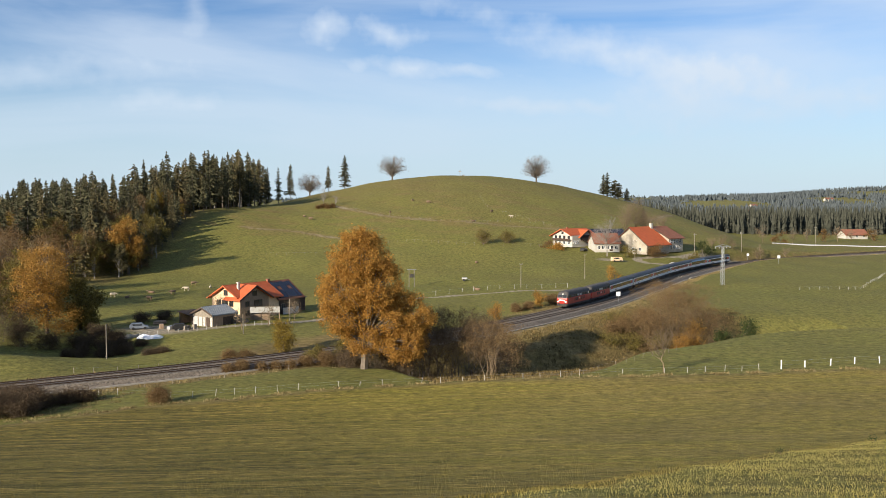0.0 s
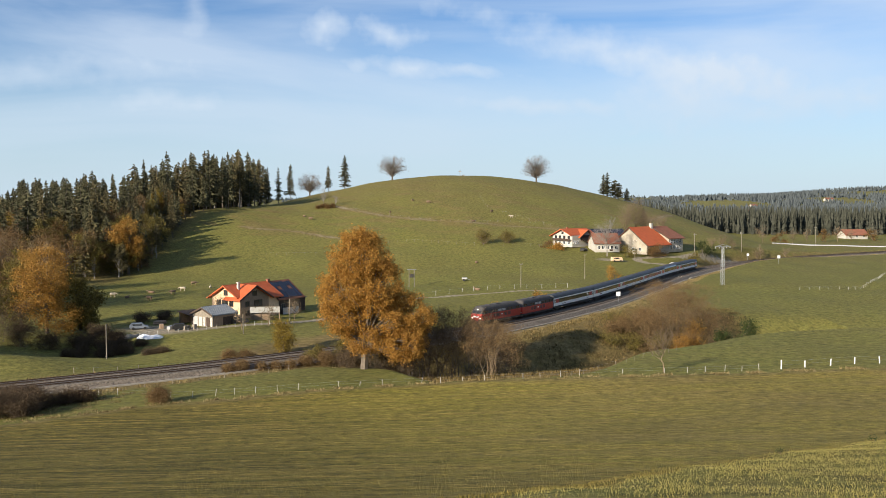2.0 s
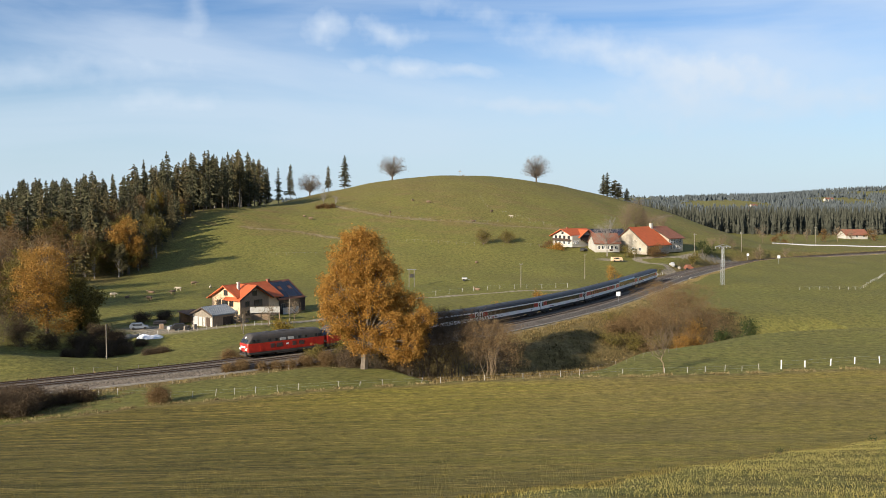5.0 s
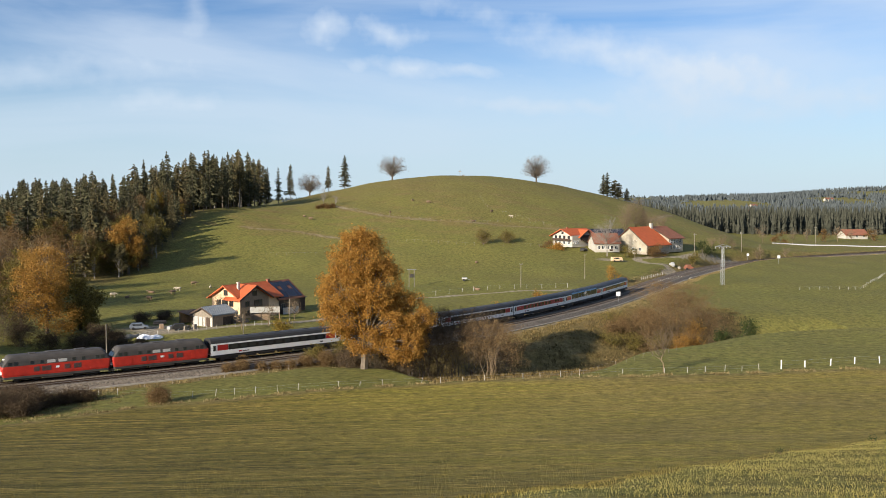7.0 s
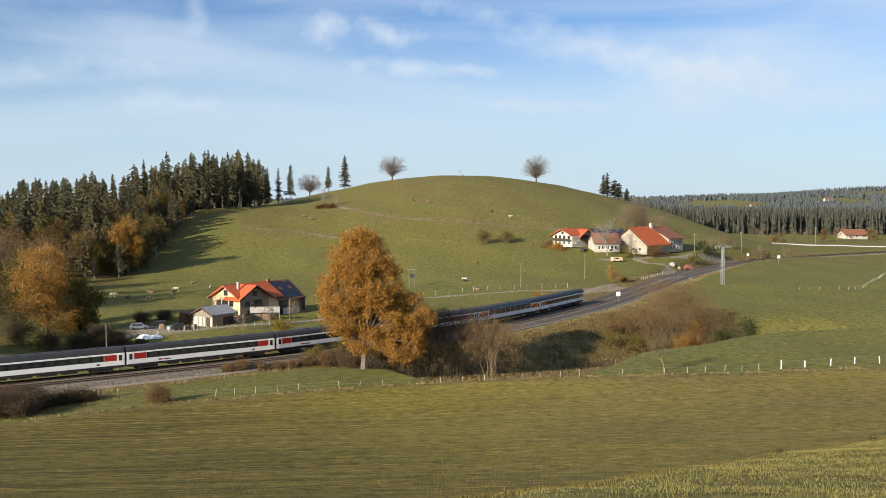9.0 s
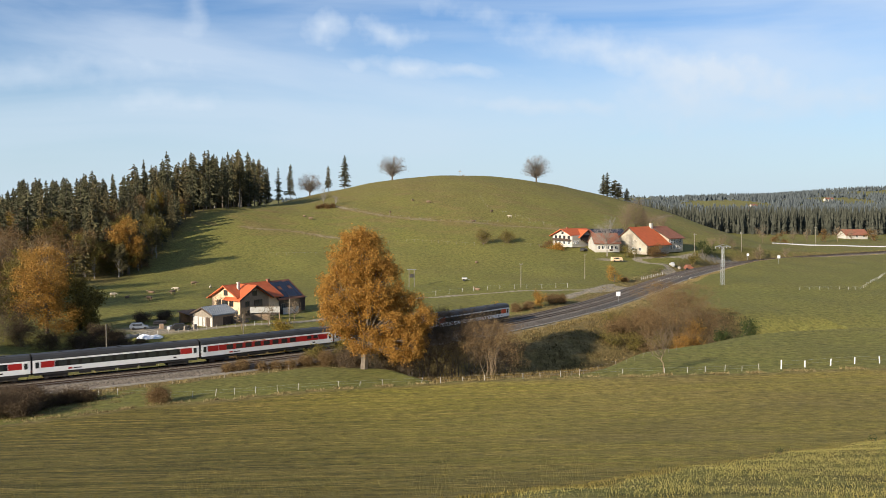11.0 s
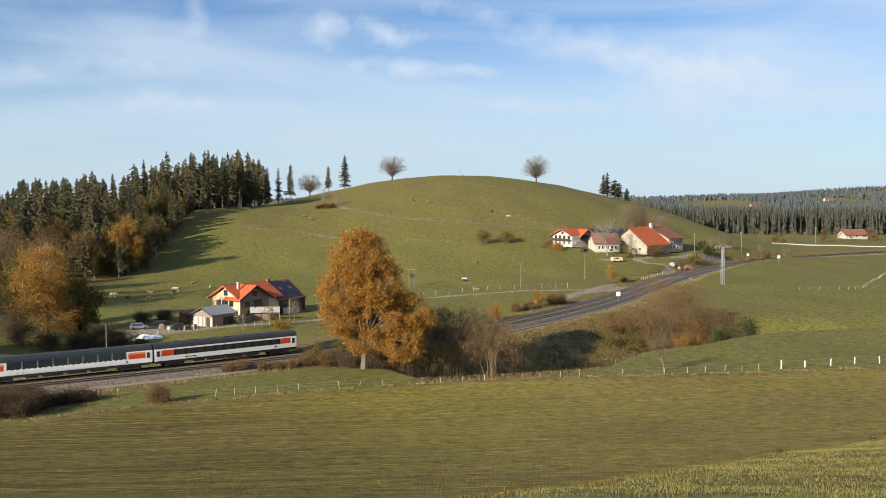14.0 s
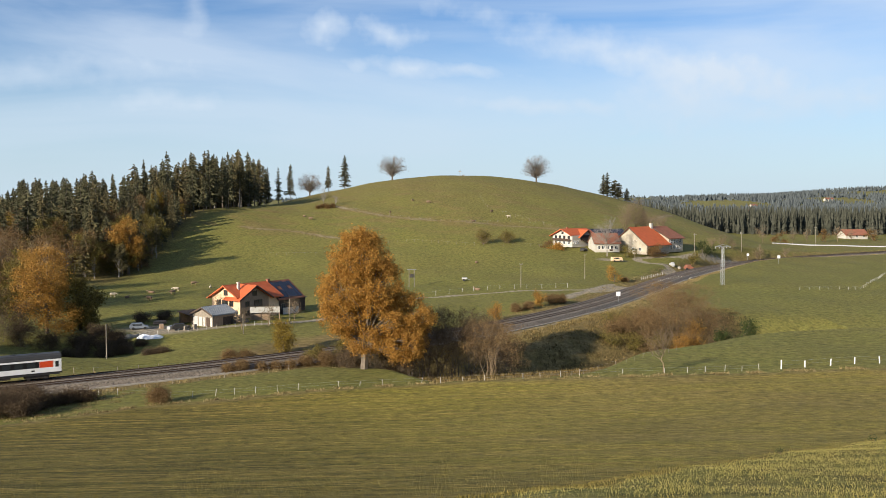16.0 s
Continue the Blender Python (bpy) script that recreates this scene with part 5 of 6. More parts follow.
    for i, (x, y, l, hh, m, lab) in enumerate(((-62.3, 214.0, 1.6, 0.9, M_SHEETBLUE, "blue-grey"), (-60.4, 213.6, 1.1, 1.1, M_WOOD, "weathered wooden"), (-64.5, 215.2, 2.0, 0.8, M_METAL, "zinc-grey"), (-66.8, 216.0, 1.3, 1.1, M_TIMBER2, "wooden"), (-58.6, 214.6, 0.9, 1.2, M_WOOD, "tall weathered"))):
        bm = B()
        box(bm, -l / 2, l / 2, -0.45, 0.45, 0, hh, 0.06)
        ob = link_mesh("storage_crate", bm, m)
        ob.matrix_basis = pose(x, y, gz(x, y) - 0.03, 0, 0, 20 + i * 31)
        tagged(ob, lab + " storage crate standing in the farmyard", "crate", "yard gear")


def build_right_farm():
    yaw = 42
    ux, uy = math.cos(radians(yaw)), math.sin(radians(yaw))
    h = pitched("farm_barn", 85.1, 381, yaw, 15.6, 18, 3.6, 10.4, M_OLDWALL, M_ROOFTILE, "old farm building with a weathered white gable and bright orange roof", "barn", over=0.9)
    # thin dark panel stands in for the shade inside a bay
    bm = B()
    box(bm, 0.8, 5.5, -0.06, 0.05, -0.2, 1.9)
    part("open_bay", bm, M_TIMBER, h)
    for u in (3.5, 7, 12):
        window(h, "left", u, 0.9, 1.1, 1.2)
    chimney(h, 14.4, 8.4, 9.4, 11.9, M_WHITEWALL, 0.6)
    k = pitched("farmhouse", 85.1 + 15.8 * ux, 381 + 15.8 * uy, yaw, 10.2, 18, 5.4, 9.9, M_OLDWALL, M_ROOFTILE2, "farmhouse with brown weathered tiles and two rows of windows", over=0.8)
    for u in (1.5, 3.7, 5.9, 8.1):
        for z in (0.8, 3.3):
            window(k, "front", u, z, 1.2, 1.5)
    h = pitched("house", 55.3, 391, yaw, 15, 11, 4.3, 6.9, M_WHITEWALL, M_ROOFTILE, "white rendered house with orange roof and wooden balcony", over=1.3, cross=14.0)
    for u in (2.0, 4.5, 7.0, 9.2):
        window(h, "left", u, 0.6, 1.1, 1.2)
        window(h, "left", u, 2.9, 1.1, 1.3, M_TIMBER)
    window(h, "left", 5.5, 5.0, 1.0, 1.0, M_TIMBER)
    bm = B()
    box(bm, -1.2, -0.02, 0.4, 10.6, 2.2, 2.35)
    box(bm, -1.2, -1.12, 0.4, 10.6, 2.35, 3.1)
    part("balcony", bm, M_TIMBER, h)
    cross_gable(h, 5.0, 13.4, 5.5, 4.0, 6.5, 1.2, M_WHITEWALL, M_ROOFTILE, "white gable bay")
    bm = B()
    box(bm, 5.3, 13.1, -0.14, -0.05, 2.3, 4.4)
    part("timber_front", bm, M_TIMBER, h)
    bm = B()
    box(bm, 5.3, 13.1, -1.4, -0.1, 2.1, 2.3)
    box(bm, 5.3, 13.1, -1.4, -1.3, 2.3, 3.2)
    part("balcony", bm, M_TIMBER, h)
    for u in (1.5, 3.6):
        window(h, "front", u, 0.8, 1.1, 1.3)
    chimney(h, 4.0, 6.4, 6.2, 7.7, M_ROOFTILE2, 0.35)
    s = pitched("stable", 64.0, 384, 8, 10.5, 10, 3.3, 7.0, M_WHITEWALL, M_ROOFTILE2, "grey-white stable with a brown tiled roof", "stable", over=0.6)
    for u in (1.5, 3.4, 5.3, 7.2, 9.1):
        window(s, "front", u, 0.8, 1.1, 1.2)
    bm = B()
    box(bm, 6.2, 7.6, -0.08, 0.04, -0.2, 0.7)
    part("low_door", bm, M_TIMBER, s)
    s2 = pitched("machine_hall", 64.0, 401, 8, 17, 12, 3.0, 6.0, M_TIMBER, M_COACHROOF, "long machine hall with a dark solar roof", "barn", over=0.6)
    solar(s2, 0.1, 0.2, 3.0 + 0.2 * 0.5 + 0.36, 0.5, 10, 4, 1.68, 1.35)


build_left_farm()
build_right_farm()


# ---- bushes, hedges and farm trees ----
def build_bushes():
    g = "thicket in the ravine"
    thick = "dense bare brown thicket in the ravine"
    for k, (x, y, h, w) in enumerate(((-4, 158, 10, 5), (-1, 160, 12, 5), (2.2, 161, 12.5, 5.5), (-2.5, 165, 12, 5.5), (4.5, 164, 12, 5.5), (1, 167, 12, 5.5), (5.2, 158, 9.5, 4.5), (-6, 163, 9, 5), (-9.5, 154, 3.6, 4), (-6.5, 154.5, 4.4, 4), (-16, 155, 3.2, 4), (7.2, 153, 9.0, 4.0), (8.8, 155, 8.2, 3.6), (9.5, 163, 6, 4.5))):
        # sunlit bushes get M_BRUSH, shaded ones the darker copy
        brush(x, y, h, w, M_BRUSH if x > 7 and y < 160 else M_DARKBRUSH, thick, 100 + k, g)
    for k, (x, y, h, w) in enumerate(((49, 202, 7.0, 6), (52, 204, 9.5, 6.5), (56, 206, 11.5, 7), (60, 209, 11.5, 7), (54, 213, 10.5, 7), (60, 216, 10.5, 7), (47, 206, 6.0, 6), (43, 204, 3.6, 5), (57, 222, 8.5, 6), (63.5, 207, 8.5, 5))):
        brush(x - 2.3, y, h, w, M_BRUSH, "tall twiggy autumn bush with a few brown leaves", 120 + k, g)
    for k, (x, y, h, w) in enumerate(((38, 203, 2.2, 4), (41, 198, 2.6, 4), (45, 197, 3.0, 4.5), (36, 196, 1.8, 3.5), (48, 217, 3.0, 5), (40, 212, 2.0, 4))):
        leafy("autumn_bush", x, y, h, w, (M_BRUSH, M_OLIVE)[k % 2], "low yellow-brown scrub bush in the ravine", 520 + k, 46, 26, 0.16, 0.05, category="bush", group=g)
    for x, y, h, w, s in ((52.0, 199, 6.0, 5, 141), (55.5, 203, 8.5, 4.0, 142), (47.5, 199, 4.0, 4, 143)):
        leafy("autumn_bush", x, y, h, w, M_GOLD if s != 143 else M_OLIVE, "copper-leaved bush in the ravine thicket", s, 60, 30, 0.17, 0.2, category="bush", group=g)
    for x, y, h, w, s in ((64.5, 196, 8.2, 5.0, 151), (61.0, 193, 6.6, 4.5, 152), (67, 199, 4.6, 4, 153)):
        leafy("green_bush", x, y, h, w, M_GREEN, "dark green bush at the meadow's edge", s, 70, 44, 0.18, 0.1, category="bush")
    # along the line
    for x, y, h, w, m, lab, s in ((12.6, 217.5, 3.6, 2.4, M_GOLD, "small copper-leaved bush beside the railway", 161), (25.5, 241, 3.8, 2.4, M_GOLD, "small copper-leaved bush beside the railway", 162),
                                  (57.5, 307, 6.2, 4.0, M_GOLD, "copper-leaved bush beside the railway", 163), (-32.2, 183, 6.6, 4.8, M_GOLDOLIVE, "yellowing bush on the meadow", 171),
                                  (-19.0, 163.5, 3.6, 4.0, M_OLIVE, "low yellow-brown bush by the track", 165), (-22.5, 160.5, 2.6, 3.0, M_OLIVE, "low yellow-brown bush by the track", 166)):
        leafy("autumn_bush", x, y, h, w, m, lab, s, 150 if s == 171 else 44, 34, 0.15, 0.12, category="bush", spread=0.45)
    for k, (x, y, h, w) in enumerate(((29, 246, 4.2, 4), (32, 249, 3.6, 3), (19, 233, 3.2, 3), (22, 236, 3.0, 3), (62, 311, 2.4, 3))):
        brush(x, y, h * 0.55, w * 0.5, M_BRUSH, "thin bare bush beside the railway", 170 + k)
    for k, (x, y, h, w) in enumerate(((-40.5, 172.5, 2.8, 3.4), (-37.5, 173.5, 2.6, 3), (-33.6, 151.5, 2.2, 1.8), (-30.5, 152.5, 1.0, 1.6), (-37.8, 121, 2.9, 1.7), (-17.5, 159, 3.0, 2), (-14.5, 161, 2.8, 2), (-28.2, 153.5, 1.6, 2.2), (-26.0, 154.5, 1.3, 2), (-23.6, 156.5, 2.0, 2.2), (-20.5, 157.5, 3.4, 2.4), (-35.6, 150.2, 1.5, 2))):
        brush(x, y, h * 0.55, w * 0.45, M_BRUSH, "small reddish-brown bush by the line", 180 + k)
    for k, (x, y, h, w) in enumerate(((-57, 112, 3.2, 4), (-54, 115.5, 2.8, 4), (-57.5, 119, 2.8, 4), (-53.0, 120, 2.2, 3), (-60, 114, 3.2, 4), (-50.8, 123.0, 1.7, 2.5), (-49.2, 125.0, 1.4, 2.5), (-55.5, 122, 2.4, 3), (-52.5, 113, 2.4, 3))):
        brush(x, y, h, w * 1.1, M_DARKBRUSH, "dark brown leafless hedge bush", 190 + k, "hedge by the field")
    # hollow below the farm; its low dark bushes are added in place of shade
    for k, (x, y, h, w) in enumerate(((-84, 193, 3.0, 5), (-79, 196, 2.4, 4), (-88, 191, 4.0, 5), (-95, 194, 8.0, 6), (-100, 199, 10, 6), (-92, 196, 5.5, 5), (-76, 186, 1.6, 4), (-75, 191, 2.0, 5), (-71, 192, 2.0, 5), (-68, 194, 1.8, 4), (-73, 197, 2.2, 5), (-78, 199, 2.6, 5), (-70, 199, 1.6, 4), (-77, 205, 2.6, 5), (-73, 203, 1.8, 4), (-66, 199, 1.0, 3), (-74, 226, 2.2, 5), (-70, 229, 2.0, 4), (-59.5, 184, 0.8, 5), (-57, 185, 0.9, 4))):
        brush(x, y, h, w, M_DARKBRUSH, "brown leafless bush at the hollow, some added to darken it", 210 + k, "bushes of the hollow")
    # fruit trees by the farm lane and bushes on the hill
    for k, (x, y, h) in enumerate(((-46.5, 210.5, 5.0), (-42.0, 218.7, 4.8), (-37.5, 230.5, 5.2), (-58, 232, 6), (-30.5, 238, 4.2))):
        bare_tree(x, y, h, 0.13, "small bare fruit tree beside the farm lane", 230 + k, 3, 2, 0.9, 0.15, group="fruit trees")
    for k, (x, y, h) in enumerate(((17.8, 397, 4.4), (27.8, 400, 4.0), (-64, 493, 9.0), (-58, 494, 5.0))):
        if h < 4.5:
            shrub(x, y, h, 3.4, M_OLIVE, "small brown bush on the pasture", 240 + k, 18, 4, 0.18)
        else:
            bare_tree(x, y, h, 0.14, "young pale bare tree on the hillside", 244 + k, 3, 2, 0.5, 0.3, M_PALEBARK)
    for k in range(4):
        shrub(-66 + k * 2.4, 488 + 2 * math.sin(k * 2.0), 1.6, 3, M_RUST, "low rusty scrub on the hillside", 250 + k, 10, 4, 0.2)
    round_bare(-86.5, 596, 15.5, 17, "bare rounded tree on the hill skyline", 255)
    # round the upper farm
    bare_tree(67.5, 376, 13.5, 0.3, "bare pale tree between the farm buildings", 260, 4, 2, 0.7, 0.2, M_PALEBARK)
    for k, (x, y, h) in enumerate(((86, 432, 12), (92, 438, 14), (97, 436, 11), (103, 432, 9))):
        bare_tree(x, y, h, 0.28, "bare brown tree behind the farm", 262 + k, 4, 2, 0.8, 0.1)
    for k, (x, y, h, m) in enumerate(((43.5, 391, 3.0, M_RUST), (47, 389, 2.6, M_ORANGE), (50, 387, 2.2, M_ORANGE))):
        leafy("autumn_hedge_bush", x, y, h, 4.5, m, "rust-orange garden hedge by the white house", 270 + k, 30, 24, 0.22, 0.05, category="hedge")
    for k, (x, y, h, m) in enumerate(((76, 377, 5.0, M_OLIVE), (87, 379, 4.6, M_RUST), (90, 382, 5.0, M_RUST), (113, 398, 6.5, M_GREEN), (117, 402, 5, M_GREEN), (106, 384, 5.0, M_OLIVE))):
        leafy("garden_bush", x, y, h, 4.4, m, ("dark green" if m is M_GREEN else "brownish") + " bush beside the farm", 275 + k, 40, 26, 0.22, 0.1, category="bush")
    for k, (x, y, h) in enumerate(((122, 415, 6), (128, 420, 6.5), (146, 425, 5.5), (150, 432, 6), (165, 440, 5), (134, 424, 5))):
        bare_tree(x, y, h, 0.16, "small bare orchard tree on the meadow", 285 + k, 3, 2, 0.9, 0.1, group="orchard")
    sp = [o for o in scene.objects if o.name == "spruce"][0]
    x, y = 97.5, 446
    copy_thing(sp, pose(x, y, gz(x, y))).scale = (0.62, 0.62, 0.46)
    # verge of the far road
    rs = np.random.RandomState(8)
    for k in range(12):
        x = 195 + k * 13 + rs.uniform(-4, 4)
        y = 560 + k * 9 + rs.uniform(-8, 8)
        if k % 3 == 1:
            leafy("autumn_tree", x, y, rs.uniform(7, 10), 7, M_RUST, "rusty tree by the distant road", 300 + k, 40, 24, 0.3, 0.15)
        else:
            bare_tree(x, y, rs.uniform(6, 10), 0.2, "bare tree by the distant road", 300 + k, 3, 2, 0.9, 0.15)


build_bushes()


def far_woods(name, places, label, rs, lo, hi, tiers=6, needles=None, slim=(0.09, 0.15)):
    """Distant conifers, too many to count, in one mesh: ragged tiers on a mast."""
    vs, fs = [], []
    for x, y in places:
        z = gz(x, y) - 0.5
        h = rs.uniform(lo, hi)
        r = h * rs.uniform(*slim)
        for t in range(tiers):
            z0, z1 = z + h * (0.06 + 0.8 * t / tiers), z + h * (0.06 + 0.8 * t / tiers + 0.94 / tiers * 1.6)
            rr = r * (1 - 0.86 * t / tiers)
            n = 6
            a0 = rs.uniform(0, 6.28)
            i = len(vs)
            vs.append((x, y, min(z1, z + h)))
            for k in range(n):
                q = rr * rs.uniform(0.45, 1.45)
                vs.append((x + q * math.cos(a0 + 6.28 * k / n), y + q * math.sin(a0 + 6.28 * k / n), z0 - rs.uniform(0, 0.07) * h))
            fs += [(i, i + 1 + k, i + 1 + (k + 1) % n) for k in range(n)]
    return tagged(soup(name, vs, fs, needles or M_FARWOOD), label, "forest", kind="stuff")


def build_far_woods():
    rs = np.random.RandomState(12)
    pts = []
    while len(pts) < 2500:
        y = 715 + rs.uniform(0, 1) ** 1.3 * 240
        x = rs.uniform(110, 640)
        if y > 715 + 14 * math.sin(x / 31.0) + 10 * math.sin(x / 11.0) and x > y * 0.212:
            pts.append((x, y))
    far_woods("far_spruce_forest", pts, "distant dark spruce forest across the plain", rs, 16, 25, 10, None, (0.075, 0.125))
    pts = []
    while len(pts) < 9000:
        y, x = rs.uniform(1250, 2700), rs.uniform(120, 2000)
        clear = math.exp(-((x - 600) / 130) ** 2 - ((y - 1950) / 170) ** 2) + math.exp(-((x - 900) / 120) ** 2 - ((y - 2120) / 170) ** 2) + math.exp(-((x - 1230) / 150) ** 2 - ((y - 2330) / 200) ** 2)
        if clear < 0.62 and x < y * 0.6 and x > y * 0.16 and (math.sin(x / 97.0) + math.sin(y / 83.0 + x / 140.0) > -1.5):
            pts.append((x, y))
    far_woods("ridge_forest", pts, "far wooded ridge with haze put into its colour", rs, 8, 15, 3, M_HAZEWOOD, (0.2, 0.34))
    pts = [(rs.uniform(-900, 2400), rs.uniform(3500, 4300)) for _ in range(1400)]
    far_woods("horizon_forest", pts, "wooded hills on the horizon, paled by haze in their colour", rs, 8, 15, 2, M_HAZEWOOD, (0.4, 0.7))


build_far_woods()


# ---- fences, poles and signs ----
def post_mesh(h, r, lean_seed):
    bm = B()
    tube(bm, (0, 0, -0.35), (0.02 * math.sin(lean_seed), 0.02 * math.cos(lean_seed), h), r, r * 0.92, 6)
    me = bpy.data.meshes.new("post")
    bm.to_mesh(me)
    bm.free()
    return me


POSTS = {}


def fence(points, step, h, r, material, label, wires=2, seed=0, skip=0.0):
    """Posts along a line of the plan with thin wires between them."""
    rs = np.random.RandomState(seed + 5)
    line = spline(points, 0.5)
    arc = np.r_[0, np.cumsum(np.linalg.norm(np.diff(line, axis=0), axis=1))]
    x0, y0 = line[0]
    f = thing("fence", pose(x0, y0, gz(x0, y0)), label, "fence")
    z0 = gz(x0, y0)
    tops, s = [], 0.0
    key = (round(h, 2), round(r, 3), material.name)
    if key not in POSTS:
        POSTS[key] = post_mesh(h, r, seed)
        POSTS[key].materials.append(material)
    while s < arc[-1]:
        x, y = np.interp(s, arc, line[:, 0]), np.interp(s, arc, line[:, 1])
        if rs.uniform() >= skip:
            z = gz(x, y)
            p = new("post", POSTS[key])
            p.parent = f
            k = rs.uniform(0.8, 1.15)
            p.matrix_basis = pose(x - x0, y - y0, z - z0, rs.normal(0, 3), rs.normal(0, 4), rs.uniform(0, 360)) @ Matrix.Diagonal((1, 1, k, 1))
            tops.append((x - x0, y - y0, z - z0))
        s += step * rs.uniform(0.85, 1.15)
    for w in range(wires):
        bm = B()
        hh = h * (0.9 - 0.42 * w)
        for a, b in zip(tops, tops[1:]):
            tube(bm, (a[0], a[1], a[2] + hh), (b[0], b[1], b[2] + hh), 0.006, n=3)
        part("wire", bm, M_METAL, f)
    return f


def build_fences():
    pale = "pale wooden posts and wire at the field's edge"
    fence([(-52, 130), (-45, 128.5), (-37.3, 125), (-28.4, 125.8), (-19, 127), (-9.4, 129.6), (0, 130), (10, 130), (23.3, 130.3), (35, 129.6), (46, 130.5)], 2.9, 0.85, 0.042, M_POST, pale, seed=1, skip=0.1)
    fence([(48.8, 131), (58, 132), (72, 132)], 3.6, 1.2, 0.085, M_SIGN, "tall white-topped posts at the field's edge", seed=2)
    fence([(-58, 128), (-50, 133), (-42, 139), (-30, 147), (-22, 152)], 4.0, 1.0, 0.05, M_WOOD, "weathered fence posts below the railway", 1, 3)
    fence([(-62, 152.5), (-54, 158), (-44, 165), (-34, 173), (-27, 178)], 3.5, 1.15, 0.05, M_WOOD, "weathered wooden fence along the far side of the railway", 1, 4)
    fence([(19.5, 138), (23, 140), (27.4, 141), (31.9, 146), (35.3, 149.5), (41, 156)], 2.6, 0.8, 0.035, M_WOOD, "short pale posts along the ravine", 1, 5)
    fence([(-6, 281), (6, 287), (17, 291), (31, 287), (40, 289)], 4.2, 1.5, 0.05, M_POST, "slender pale posts beside the farm track", 1, 6)
    fence([(-75, 388), (-53, 387), (-21, 406), (16, 394), (39, 393.5), (52, 386)], 4.0, 1.1, 0.05, M_WOOD, "weathered pasture fence across the hill", 1, 7)
    fence([(20.3, 499), (24, 470), (32.8, 458), (47.7, 440), (62, 425)], 5.0, 1.3, 0.05, M_WOOD, "pasture fence running down the hill", 1, 8)
    fence([(-55, 486), (-23.5, 455), (12.4, 439), (31.6, 443), (57.3, 431)], 6.0, 1.1, 0.04, M_WOOD, "old fence following a cattle track", 1, 9)
    fence([(111.6, 285.4), (129, 287), (140, 300), (164, 338)], 3.2, 1.0, 0.042, M_POST, "pale wooden fence on the meadow", 2, 10)
    fence([(-72, 203.5), (-62, 209.5), (-50, 215.5), (-41, 222)], 2.2, 0.95, 0.06, M_POST, "pale wooden paddock fence along the farm lane", 2, 11)
    fence([(70, 322), (76, 332), (83, 344)], 2.2, 1.2, 0.07, M_POST, "pale railing beside the railway", 2, 12)
    fence([(73, 309), (79, 319), (86, 328)], 2.2, 1.2, 0.07, M_POST, "pale railing above the underpass", 2, 13)


def pole(x, y, h, label, arm=0.0, r=0.11, material=None):
    p = thing("utility_pole", pose(x, y, gz(x, y), 0, 0, 25), label, "pole", "overhead line poles")
    bm = B()
    tube(bm, (0, 0, -0.6), (0, 0, h), r, r * 0.75, 8)
    part("mast", bm, material or M_WOOD, p)
    if arm:
        bm = B()
        box(bm, -arm, arm, -0.06, 0.06, h - 0.5, h - 0.36)
        ar = part("crossarm", bm, M_WOOD, p)
        for sx in (-arm * 0.9, 0, arm * 0.9):
            bm = B()
            tube(bm, (sx, 0, h - 0.36), (sx, 0, h - 0.12), 0.06, 0.04, 6)
            part("insulator", bm, M_SIGN, ar)
    return p


def lattice_mast(x, y, h):
    m = thing("lattice_pylon", pose(x, y, gz(x, y), 0, 0, 20), "grey steel lattice pylon with a wide crossarm", "pylon")
    wb, wt = 0.50, 0.30
    at = lambda sx, sy, t: (sx * (wb + (wt - wb) * t), sy * (wb + (wt - wb) * t), h * t)
    for sx in (-1, 1):
        for sy in (-1, 1):
            bm = B()
            tube(bm, (sx * wb, sy * wb, -0.4), at(sx, sy, 1), 0.055, 0.045, 4)
            part("leg", bm, M_METAL, m)
    n = 9
    for k in range(n):
        t0, t1 = k / n, (k + 1) / n
        bm = B()
        for (a, b) in (((-1, -1), (1, -1)), ((1, -1), (1, 1)), ((1, 1), (-1, 1)), ((-1, 1), (-1, -1))):
            tube(bm, at(*a, t0), at(*b, t1), 0.022, n=3)
            tube(bm, at(*b, t0), at(*a, t1), 0.022, n=3)
            tube(bm, at(*a, t1), at(*b, t1), 0.03, n=3)
        part("bracing", bm, M_METAL, m)
    bm = B()
    for yy in (-0.3, 0.3):
        tube(bm, (-2.9, yy, h), (2.9, yy, h), 0.07, n=4)
        tube(bm, (-2.9, yy, h), (0, yy, h + 0.7), 0.05, n=4)
        tube(bm, (2.9, yy, h), (0, yy, h + 0.7), 0.05, n=4)
    arm = part("crossarm", bm, M_METAL, m)
    for xx in (-2.8, -1.4, 1.4, 2.8):
        bm = B()
        tube(bm, (xx, 0, h), (xx, 0, h - 0.6), 0.08, 0.05, 6)
        part("insulator", bm, M_SIGN, arm)


def board(x, y, z0, h, w, ht, yaw, label):
    """A white railway board on a slim post."""
    s = thing("track_sign", pose(x, y, z0, 0, 0, yaw), label, "sign", "trackside boards")
    bm = B()
    tube(bm, (0, 0, -0.3), (0, 0, h), 0.07, n=6)
    part("post", bm, M_METAL, s)
    bm = B()
    box(bm, -w / 2, w / 2, -0.1, -0.06, h - ht, h, 0.015)
    part("plate", bm, M_SIGN, s)


